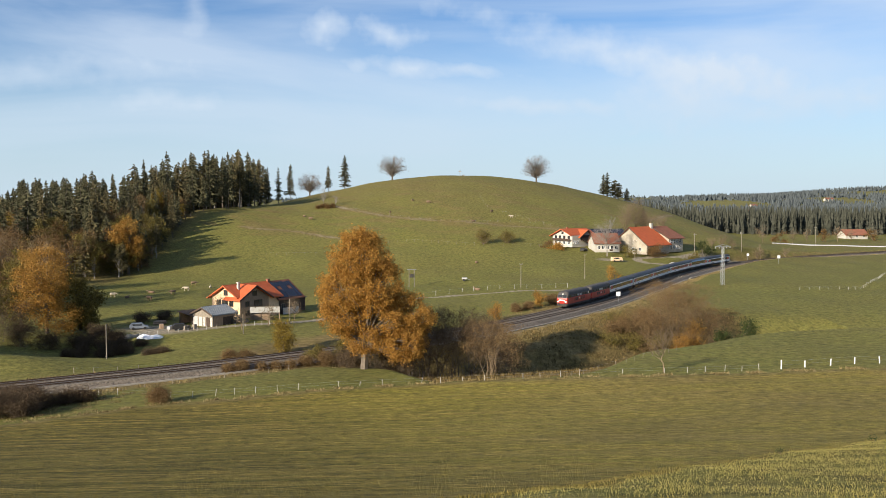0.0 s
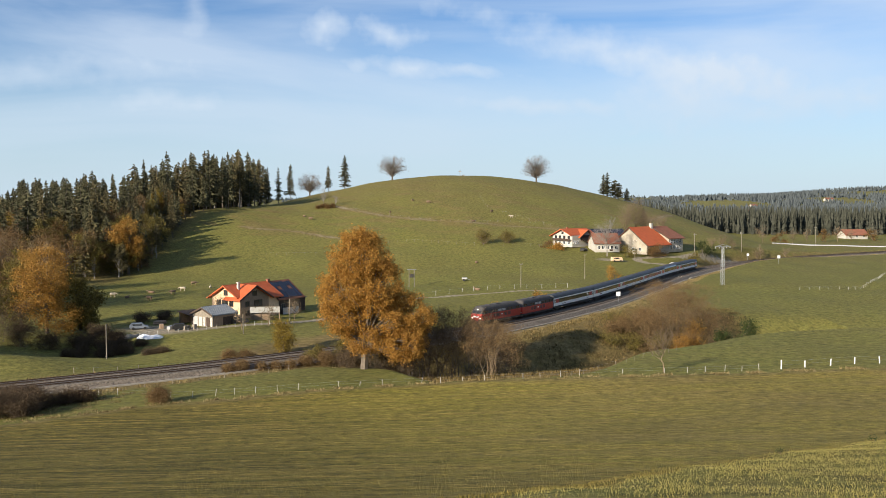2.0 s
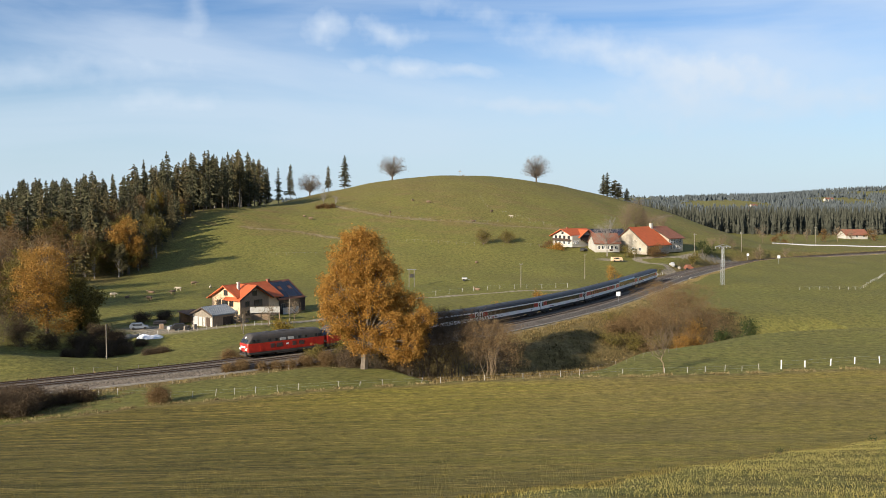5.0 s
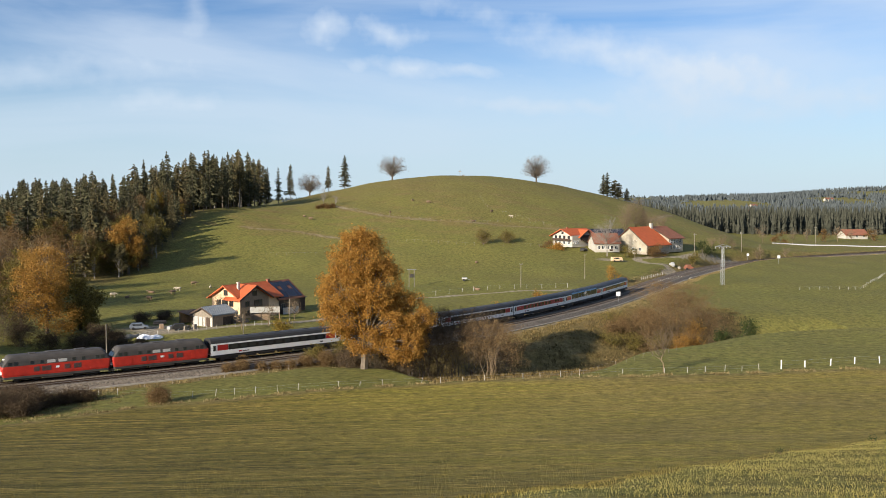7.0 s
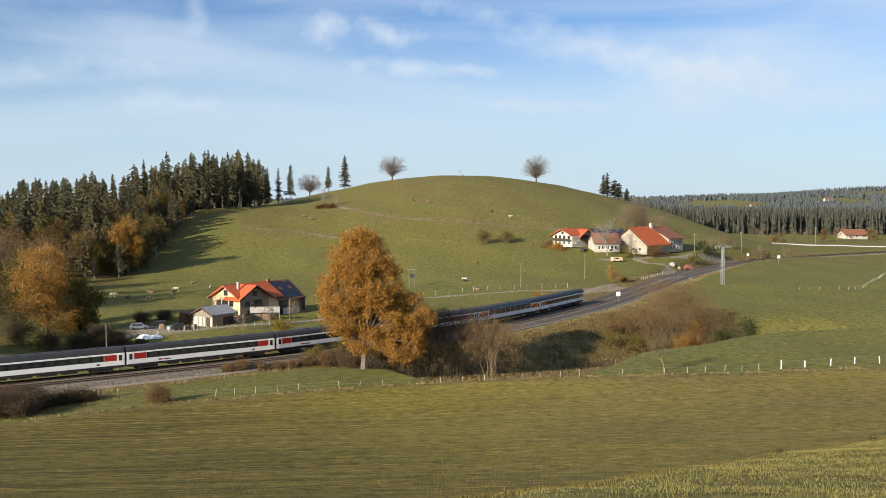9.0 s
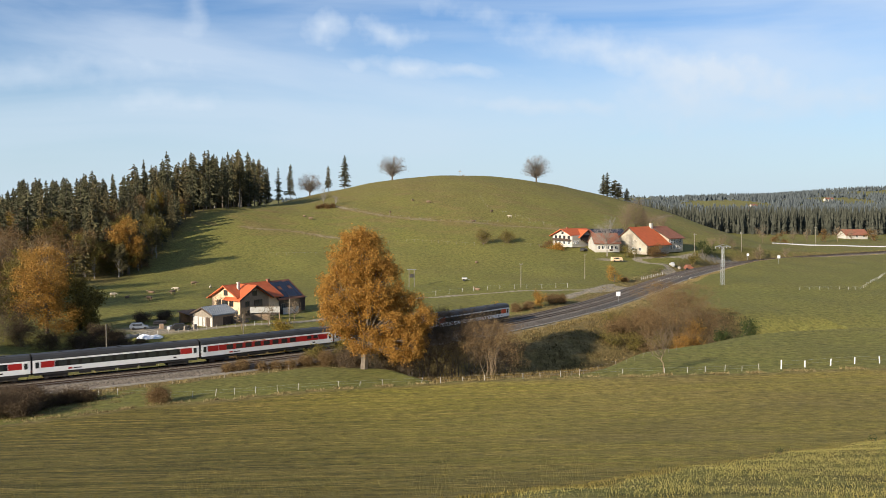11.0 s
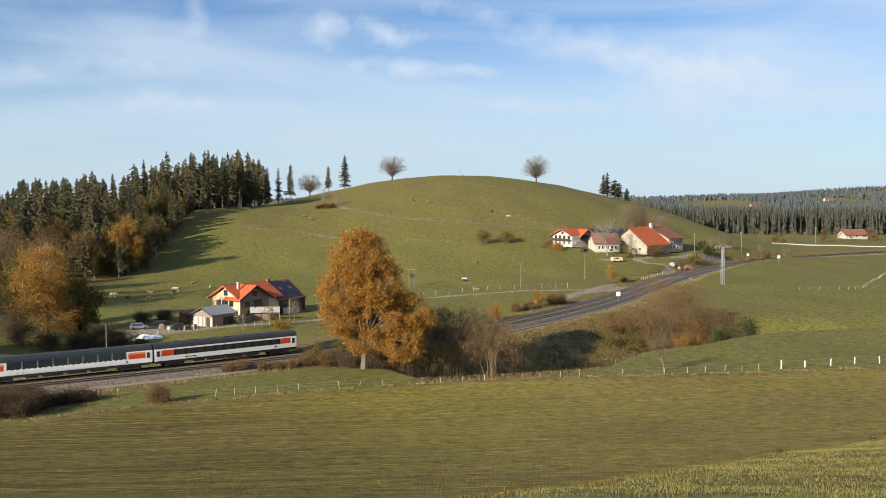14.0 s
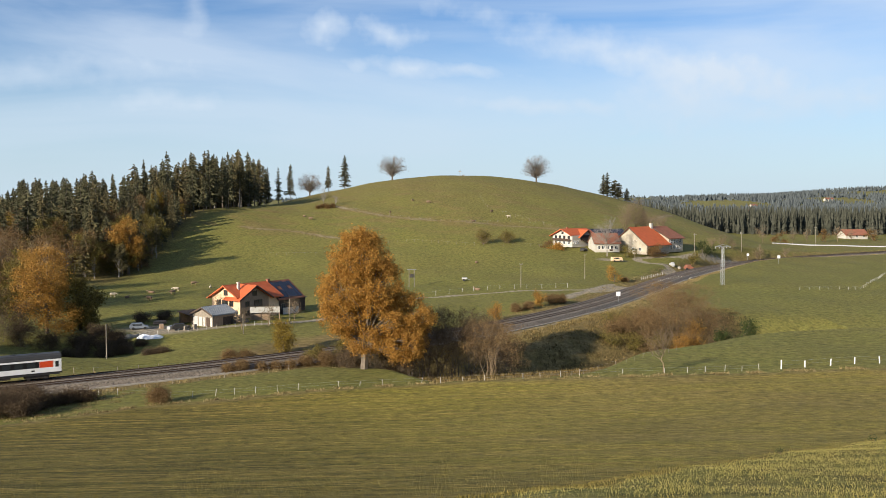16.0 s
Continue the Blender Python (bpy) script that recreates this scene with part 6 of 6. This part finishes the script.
def build_poles():
    pole(-65.2, 176.1, 6.8, "weathered wooden telegraph pole in the hollow")
    pole(24.8, 290.4, 7.9, "slender wooden pole on the meadow", 0.5)
    pole(49.4, 318.0, 8.8, "slender wooden pole on the meadow", 0.5)
    pole(78.5, 374, 8.0, "wooden pole beside the farm lane", 0.9)
    pole(109.7, 398.8, 8.4, "wooden pole behind the farm", 0.9)
    pole(139.5, 427.3, 9.0, "wooden pole on the meadow", 0.9)
    pole(228, 560, 11, "wooden pole by the distant road", 0.8)
    pole(300, 640, 11, "wooden pole by the distant road", 0.8)
    pole(-45.0, 205.0, 4.5, "thin wooden pole on the farm meadow")
    pole(-37.5, 223.0, 6.2, "thin grey pole by the farm lane")
    lattice_mast(91.5, 298.9, 12.6)
    pole(68.0, 296.5, 1.2, "short marker post by the track", 0, 0.09, M_SIGN)
    # boards stand on the verge just outside the ballast
    for x, y, h, w in ((48.1, 250.3, 3.3, 1.25), (141.1, 423.1, 3.4, 1.25), (139.1, 378.6, 3.4, 1.3)):
        board(x, y, gz(x, y), h, w, w * 0.95, 12, "plain white square board on a post by the line")
    # transformer stand on the pasture
    t = thing("transformer_stand", pose(-10.7, 312, gz(-10.7, 312), 0, 0, 15), "grey metal transformer stand on the pasture", "transformer")
    for sx in (-0.9, 0.9):
        bm = B()
        tube(bm, (sx, 0, -0.4), (sx, 0, 6.2), 0.12, n=6)
        for k in range(6):
            tube(bm, (sx, -0.2, k), (sx, 0.2, k + 1), 0.05, n=3)
        part("leg", bm, M_WOOD, t)
    bm = B()
    box(bm, -1.6, 1.6, -0.15, 0.15, 6.0, 6.2)
    part("crossarm", bm, M_METAL, t)
    bm = B()
    box(bm, -0.6, 0.6, -0.45, 0.45, 3.4, 4.6, 0.08)
    part("tank", bm, M_LOCOGREY, t)
    # hilltop cross and bench
    z = gz(11, 598)
    c = thing("hilltop_cross", pose(11, 598, z), "slender wooden cross on the hilltop", "cross")
    bm = B()
    box(bm, -0.14, 0.14, -0.14, 0.14, -0.3, 4.2)
    part("upright", bm, M_WOOD, c)
    bm = B()
    box(bm, -1.0, 1.0, -0.1, 0.1, 2.9, 3.15)
    part("crossbar", bm, M_WOOD, c)
    b = thing("bench", pose(13.2, 598, gz(13.2, 598)), "wooden bench beside the hilltop cross", "bench")
    bm = B()
    box(bm, -0.9, 0.9, -0.25, 0.25, 0.42, 0.5)
    part("seat", bm, M_WOOD, b)
    bm = B()
    box(bm, -0.9, 0.9, 0.22, 0.28, 0.6, 1.0)
    part("backrest", bm, M_WOOD, b)
    for sx in (-0.75, 0.75):
        bm = B()
        box(bm, sx - 0.05, sx + 0.05, -0.22, 0.26, -0.2, 0.9)
        part("leg", bm, M_WOOD, b)


# ---- animals, vehicles and farm clutter ----
def cow(hide, lying):
    c = thing("cow", Matrix(), ("pale" if hide is M_COWPALE else "brown") + (" cow lying on the pasture" if lying else " cow standing on the pasture"), "cow", "grazing cattle")
    z = 0.42 if lying else 1.0
    ring = lambda x, hw, hh, zz: [(x, hw * math.cos(a * math.pi / 4), zz + hh * math.sin(a * math.pi / 4)) for a in range(8)]
    part("body", loft(B(), [ring(-0.95, 0.2, 0.22, z + 0.1), ring(-0.7, 0.36, 0.38, z), ring(0.0, 0.4, 0.42, z - 0.03), ring(0.6, 0.33, 0.4, z), ring(0.9, 0.2, 0.25, z + 0.12)]), hide, c, smooth=True)
    dz = 0.35 if lying else -0.15
    part("head", loft(B(), [ring(0.85, 0.17, 0.2, z + 0.15), ring(1.15, 0.14, 0.18, z + 0.15 + dz), ring(1.4, 0.13, 0.15, z + 0.05 + dz), ring(1.62, 0.08, 0.09, z - 0.03 + dz)]), hide, c, smooth=True)
    for x in (-0.65, 0.6):
        for y in (-0.22, 0.22):
            bm = B()
            if lying:
                tube(bm, (x, y * 1.6, 0.12), (x + 0.5, y * 1.9, 0.1), 0.1, 0.07, 6)
            else:
                tube(bm, (x, y, 0.8), (x, y, -0.03), 0.12, 0.07, 6)
            part("leg", bm, hide, c)
    bm = B()
    tube(bm, (-0.95, 0, z + 0.15), (-1.05, 0, z - 0.4), 0.04, 0.03, 5)
    part("tail", bm, hide, c)
    return c


# two cows that graze slowly onwards: time and place across the slope
GRAZERS = []
WANDER = {4: ((0.0, -85.2), (1.5, -86.1), (3.5, -87.4), (7.0, -88.0), (9.0, -88.4), (12.5, -88.6), (16.0, -88.6)), 11: ((0.0, 33.8), (7.0, 33.7), (9.0, 33.5), (12.5, 32.7), (16.0, 32.4))}


def build_cattle():
    kinds = [cow(M_COW, False), cow(M_COWPALE, False), cow(M_COW, True), cow(M_COWPALE, True)]
    spots = [(-102.9, 284.3, 1), (-97.7, 281.8, 2), (-89.1, 276.8, 0), (-86.3, 291.3, 0), (-85.2, 302.8, 1), (-87.5, 320.3, 0), (-79.3, 310.8, 3), (-95, 297, 2), (-16.3, 489.7, 0), (-7.8, 483.6, 0),
             (24.5, 461.3, 0), (33.6, 452, 1), (14.6, 441, 2), (13.2, 361, 2), (-65.5, 453.6, 0), (-26.7, 463, 0), (11, 291.5, 2), (57, 421, 0), (-70, 462, 2), (-104, 275, 3)]
    for i, (x, y, k) in enumerate(spots):
        m = pose(x, y, gz(x, y), 0, 0, (i * 77) % 360)
        if i < 4:
            first = [j for j, s in enumerate(spots) if s[2] == i][0]
            x, y, _ = spots[first]
            kinds[i].matrix_basis = pose(x, y, gz(x, y), 0, 0, (first * 77) % 360)
    used = {[j for j, s in enumerate(spots) if s[2] == k][0] for k in range(4)}
    for i, (x, y, k) in enumerate(spots):
        if i not in used:
            made = copy_thing(kinds[k], pose(x, y, gz(x, y), 0, 0, (i * 77) % 360))
            if i in WANDER:
                GRAZERS.append((made, y, WANDER[i]))


def vehicle(x, y, yaw, paint, label, name, l=4.2, w=1.75, h=1.5, box_body=False):
    v = thing(name, pose(x, y, gz(x, y), 0, 0, yaw), label, "vehicle")
    sec = [(-l / 2, 0.35), (l / 2, 0.35), (l / 2, 0.8), (l * 0.3, 0.95), (l * 0.16, h), (-l * 0.36, h), (-l / 2, 0.95)]
    if box_body:
        sec = [(-l / 2, 0.4), (l / 2, 0.4), (l / 2, 1.1), (l * 0.4, h), (-l / 2, h)]
    part("body", loft(B(), [[(px, yy, pz) for px, pz in sec] for yy in (-w / 2, w / 2)]), paint, v)
    for yy in (-w / 2 - 0.01, w / 2 + 0.01):
        bm = B()
        box(bm, -l * 0.34, l * 0.16, yy - 0.012, yy + 0.012, h * 0.64, h * 0.9)
        part("side_glass", bm, M_GLASS, v)
        for px in (-l * 0.31, l * 0.31):
            bm = B()
            tube(bm, (px, yy - 0.1, 0.32), (px, yy + 0.1, 0.32), 0.33, n=12)
            part("wheel", bm, M_DARK, v)
    return v


def build_clutter():
    # tarp over a heap
    rs = np.random.RandomState(3)
    t = B()
    rings = []
    for i in range(9):
        u = i / 8
        w, h = 1.5 * math.sin(math.pi * min(0.97, max(0.06, u))) ** 0.4, 1.25 * math.sin(math.pi * min(0.96, max(0.05, u))) ** 0.6 * (0.75 + 0.25 * math.sin(u * 9))
        rings.append([(u * 5.6 - 2.8, w * math.cos(a), max(-0.15, h * math.sin(a)) + 0.12 * rs.normal() * 0.4) for a in np.linspace(0, math.pi, 9)])
    loft(t, rings)
    ob = link_mesh("tarpaulin_heap", t, M_TARP)
    ob.matrix_basis = pose(-65.7, 204.0, gz(-65.7, 204.0), 0, 0, 8)
    tagged(ob, "crumpled white tarpaulin over a heap by the yard", "tarpaulin")
    vehicle(69.3, 364.5, 15, M_PLASTER, "pale yellow van parked by the farm", "van", 4.4, 1.8, 1.75, True)
    vehicle(-71.5, 214, 20, M_SHEETBLUE, "blue-grey car parked in the yard", "car")
    vehicle(-49.8, 223.0, 20, M_DARK, "dark car parked by the farmhouse", "car")
    vehicle(-61.5, 213.8, 25, M_DARK, "small dark car beside the shed", "car")
    vehicle(59.5, 386.0, 60, M_DARK, "dark car in front of the house", "car")
    # pale trailer on the pasture
    w = thing("feed_trailer", pose(7.6, 321, gz(7.6, 321), 0, 0, -8), "pale grey feed trailer standing on the pasture", "trailer")
    bm = B()
    box(bm, -0.95, 0.95, -0.55, 0.55, 0.7, 1.25, 0.12)
    part("tank", bm, M_PALEGREY, w)
    bm = B()
    tube(bm, (1.15, 0, 0.75), (2.1, 0, 0.4), 0.06, n=6)
    part("drawbar", bm, M_METAL, w)
    for yy in (-0.65, 0.65):
        bm = B()
        tube(bm, (-0.2, yy - 0.1, 0.38), (-0.2, yy + 0.1, 0.38), 0.4, n=12)
        part("wheel", bm, M_DARK, w)
    # stones and a red implement by the level crossing of the lane
    for k, (x, y, r, m) in enumerate(((92.0, 366.5, 1.6, M_PALEGREY), (95.0, 367.5, 1.1, M_CONCRETE))):
        bm = B()
        bmesh.ops.create_icosphere(bm, subdivisions=2, radius=r)
        for v in bm.verts:
            v.co *= 0.8 + 0.35 * noise.noise(v.co * 0.9 + Vector((k * 7, 0, 0)))
            v.co.z *= 0.75
        ob = link_mesh("boulder", bm, m)
        ob.matrix_basis = pose(x, y, gz(x, y) + r * 0.3)
        tagged(ob, "pale rounded boulder beside the lane", "boulder")
    im = thing("farm_implement", pose(100.0, 371.5, gz(100.0, 371.5), 0, 0, 15), "dark red farm implement parked beside the lane", "farm machine")
    bm = B()
    loft(bm, [[(px, yy, pz) for px, pz in ((-2.2, 0.5), (2.0, 0.5), (1.6, 1.2), (0.6, 1.3), (0.2, 2.1), (-1.0, 2.0), (-1.6, 1.2))] for yy in (-1.2, 1.2)])
    part("hopper", bm, M_ROOFTILE2, im)
    for px in (-1.6, 1.6):
        bm = B()
        tube(bm, (px, -1.45, 0.45), (px, 1.45, 0.45), 0.5, n=12)
        part("axle_wheels", bm, M_DARK, im)
    # stacked logs and a small wall by the farm
    for k in range(9):
        bm = B()
        tube(bm, (0, 0, 0), (2.4, 0.1, 0), 0.24, 0.22, 8)
        ob = link_mesh("log", bm, M_TIMBER2)
        ob.matrix_basis = pose(-70.5 + (k % 5) * 0.05, 221.5 + (k % 5) * 0.47 + (0.23 if k > 4 else 0), gz(-70, 222) + 0.22 + (0.4 if k > 4 else 0), 0, 0, 10)
        tagged(ob, "cut log in a stack beside the yard", "log", "log pile")
    # concrete underpass parapet
    u = thing("underpass_parapet", pose(90.5, 330.0, -1.0, 0, 0, 58), "grey concrete parapet of a small railway underpass", "parapet")
    bm = B()
    box(bm, -4.0, 4.0, -0.25, 0.25, -1.6, 0.5)
    box(bm, -4.2, 4.2, -0.35, 0.35, 0.5, 0.65)
    part("wall", bm, M_CONCRETE, u)
    bm = B()
    loft(bm, [[(4.0, yy, -1.6), (4.0, yy, 0.4), (11.0, yy - 2.5, -0.8), (11.0, yy - 2.5, -1.8)] for yy in (-0.25, 0.25)])
    part("wing_wall", bm, M_CONCRETE, u)
    # far road and houses
    sweep_road([(206, 571), (218, 561), (236, 550), (259, 537), (330, 508), (420, 470)], 3.2)
    for x, y, yaw, L, W, e, r in ((282, 640, 12, 17, 10, 3.2, 6.4), (625, 1850, 30, 14, 10, 5, 8), (545, 1660, 20, 16, 10, 4, 7), (870, 2080, 15, 20, 11, 5, 8)):
        hh = pitched("distant_farmhouse", x, y, yaw, L, W, e, r, M_WHITEWALL, M_ROOFTILE2, "small distant white farmhouse with brown roof", over=1.0)
        for uu in range(3):
            window(hh, "front", L * (uu + 0.5) / 3, 1.2, 1.4, 1.4)


def sweep_road(points, width):
    line = spline(points, 6.0)
    d = np.gradient(line, axis=0)
    d /= np.linalg.norm(d, axis=1)[:, None]
    nx = np.stack([d[:, 1], -d[:, 0]], 1)
    vs, fs = [], []
    for (x, y), (a, b) in zip(line, nx):
        z = gz(x, y) + 0.5
        for o, dz in ((-width / 2 - 0.4, -1.2), (-width / 2, 0), (width / 2, 0), (width / 2 + 0.4, -1.2)):
            vs.append((x + a * o, y + b * o, z + dz))
    for k in range(len(line) - 1):
        fs += [(k * 4 + i, k * 4 + i + 1, k * 4 + i + 5, k * 4 + i + 4) for i in range(3)]
    return tagged(soup("road", vs, fs, M_ASPHALT), "pale asphalt road across the far plain", "road", kind="structure")


build_fences()
build_poles()
build_cattle()
build_clutter()


# ---- grass of the near bank ----
M_BLADE = mat("grass_blades", (0.19, 0.188, 0.040), 0.8, vary=0.35, second=(0.43, 0.345, 0.11), island=0.8, translucent=0.25, spec=0.2)


def build_bank_grass():
    rs = np.random.RandomState(77)
    n = 230000
    y = 13 + 36 * rs.uniform(0, 1, n) ** 0.8
    x = rs.uniform(-3, 26, n)
    keep = (y < bank_y(x) - 5.0 * rs.uniform(0, 1, n) ** 2 + 0.6) & (x < y * 0.53 + 1) & (x > -y * 0.1)
    x, y = x[keep], y[keep]
    tuft = waves(x, y, 2.2, 31) + waves(x, y, 0.7, 32)
    z = ground_z(x, y)
    h = (0.042 + 0.026 * np.clip(tuft, -1, 1.5)) * rs.uniform(0.6, 1.4, len(x))
    a = rs.uniform(0, 6.28, len(x))
    w = 0.006 + 0.007 * rs.uniform(0, 1, len(x))
    lean = h * rs.uniform(0.1, 0.8, len(x))
    b = rs.uniform(0, 6.28, len(x))
    v = np.stack([np.stack([x - np.cos(a) * w, y - np.sin(a) * w, z - 0.01], 1), np.stack([x + np.cos(a) * w, y + np.sin(a) * w, z - 0.01], 1),
                  np.stack([x + np.cos(b) * lean, y + np.sin(b) * lean, z + h], 1)], 1).reshape(-1, 3)
    f = np.arange(len(v)).reshape(-1, 3)
    g = soup("bank_grass", v.tolist(), f.tolist(), M_BLADE)
    tagged(g, "yellow-green tussocky grass on the near bank", "grass", kind="stuff")


build_bank_grass()


# ---- rough grass ----
M_TUSSOCK = mat("dry_tussock", (0.13, 0.095, 0.034), 0.9, vary=0.4, second=(0.42, 0.32, 0.15), island=0.85, translucent=0.15, spec=0.1)
M_SCRUB = mat("ravine_scrub", (0.075, 0.062, 0.022), 0.9, vary=0.4, second=(0.30, 0.21, 0.085), island=0.85, translucent=0.15, spec=0.1)
M_STUBBLE = mat("field_stubble", (0.10, 0.088, 0.018), 0.9, vary=0.4, second=(0.27, 0.205, 0.060), island=0.85, translucent=0.15, spec=0.1)


def tussocks(name, x, y, lo, hi, wide, material, label, seed, blades=5):
    """Tufts of bent blades at the given places, in one mesh."""
    rs = np.random.RandomState(seed)
    x, y = np.repeat(x, blades), np.repeat(y, blades)
    n = len(x)
    z = ground_z(x, y)
    x, y = x + rs.normal(0, wide, n), y + rs.normal(0, wide, n)
    h = rs.uniform(lo, hi, n)
    a, b = rs.uniform(0, 6.28, n), rs.uniform(0, 6.28, n)
    w = h * rs.uniform(0.10, 0.28, n)
    lean = h * rs.uniform(0.1, 0.7, n)
    v = np.stack([np.stack([x - np.cos(a) * w, y - np.sin(a) * w, z - 0.05], 1), np.stack([x + np.cos(a) * w, y + np.sin(a) * w, z - 0.05], 1),
                  np.stack([x + np.cos(b) * lean, y + np.sin(b) * lean, z + h], 1)], 1).reshape(-1, 3)
    return tagged(soup(name, v.tolist(), np.arange(len(v)).reshape(-1, 3).tolist(), material), label, "grass", kind="stuff")


def build_rough_grass():
    rs = np.random.RandomState(61)
    # ravine flanks
    x, y = rs.uniform(-16, 76, 26000), rs.uniform(140, 275, 26000)
    d, _ = dist_to(GULLY, x, y)
    m, _ = dist_to(MID_LINE, x, y)
    k = (d < 30 + 6 * waves(x, y, 12, 9)) & (y > brink_at(x) + 17) & (m > 7.5) & (waves(x, y, 7, 13) + rs.uniform(-0.8, 0.8, len(x)) > -0.25)
    tussocks("ravine_scrub", x[k], y[k], 0.15, 0.55, 0.4, M_SCRUB, "brown and olive scrub on the ravine slope", 1, 7)
    # verges of the line and the field fence
    i = rs.randint(150, len(MID_LINE) - 250, 13000)
    side = np.where(rs.uniform(0, 1, 13000) < 0.75, 1, -1) * rs.uniform(6.6, 11.5, 13000)
    x, y = MID_LINE[i, 0] + NEAR_SIDE[i, 0] * side, MID_LINE[i, 1] + NEAR_SIDE[i, 1] * side
    k = waves(x, y, 6, 17) > -0.3
    tussocks("verge_grass", x[k], y[k], 0.08, 0.42, 0.25, M_TUSSOCK, "straw-coloured rough grass beside the line", 2, 5)
    x = rs.uniform(-50, 75, 2600)
    y = np.interp(x, FENCE[:, 0], FENCE[:, 1]) + 1.2 + rs.normal(0, 0.45, 2600)
    k = waves(x, y, 5, 19) > 0.0
    tussocks("fence_grass", x[k], y[k], 0.08, 0.36, 0.2, M_TUSSOCK, "straw-coloured tufts along the field fence", 3, 4)
    x, y = rs.uniform(-62, -44, 1500), rs.uniform(108, 132, 1500)
    k = (waves(x, y, 5, 23) > 0.1) & (y > np.interp(x, FENCE[:, 0], FENCE[:, 1]) + 2)
    tussocks("bank_tussocks", x[k], y[k], 0.08, 0.3, 0.35, M_TUSSOCK, "straw-coloured tussocks on the bank below the line", 4, 8)

    # stubble of the cut field, longer apart with distance
    n = 150000
    y = 20 + 112 * rs.uniform(0, 1, n) ** 1.25
    x = rs.uniform(-0.52, 0.52, n) * y
    k = (y < np.interp(x, FENCE[:, 0], FENCE[:, 1]) - 0.3) & (y > bank_y(x) - 1)
    x, y = x[k], y[k]
    row = np.sin((y * math.cos(0.13) - x * math.sin(0.13)) * 5.2) + 0.8 * waves(x * 0.3, y, 5, 71)
    k = row + rs.uniform(-0.8, 0.8, len(x)) > 0.1
    tussocks("field_stubble", x[k], y[k], 0.03, 0.10, 0.05, M_STUBBLE, "short cut stubble and grass of the field", 5, 1)


build_rough_grass()


def weed(x, y, h, seed):
    rs = np.random.RandomState(seed)
    w = thing("weed", pose(x, y, gz(x, y)), "dark green leafy weed standing in the grass", "weed")
    segs, tips = [], []
    for _ in range(5):
        a = rs.uniform(0, 6.28)
        d = np.array([math.cos(a) * 0.6, math.sin(a) * 0.6, 1.0])
        limb(rs, np.array([0, 0, -0.03]), d / np.linalg.norm(d), h, 0.008, 1, segs, tips, 1)
    soup("stem", *tubes(segs, 3), M_TWIG, w)
    soup("leaves", *leaf_quads(rs, tips, 7, h * 0.22, h * 0.16), M_GREEN, w)


for spot in ((11.4, 30.5, 0.16, 1), (18.4, 38.6, 0.2, 2), (19.0, 38.2, 0.24, 3), (8.6, 22.0, 0.07, 4), (3.5, 17.6, 0.06, 6)):
    weed(*spot)


motions()
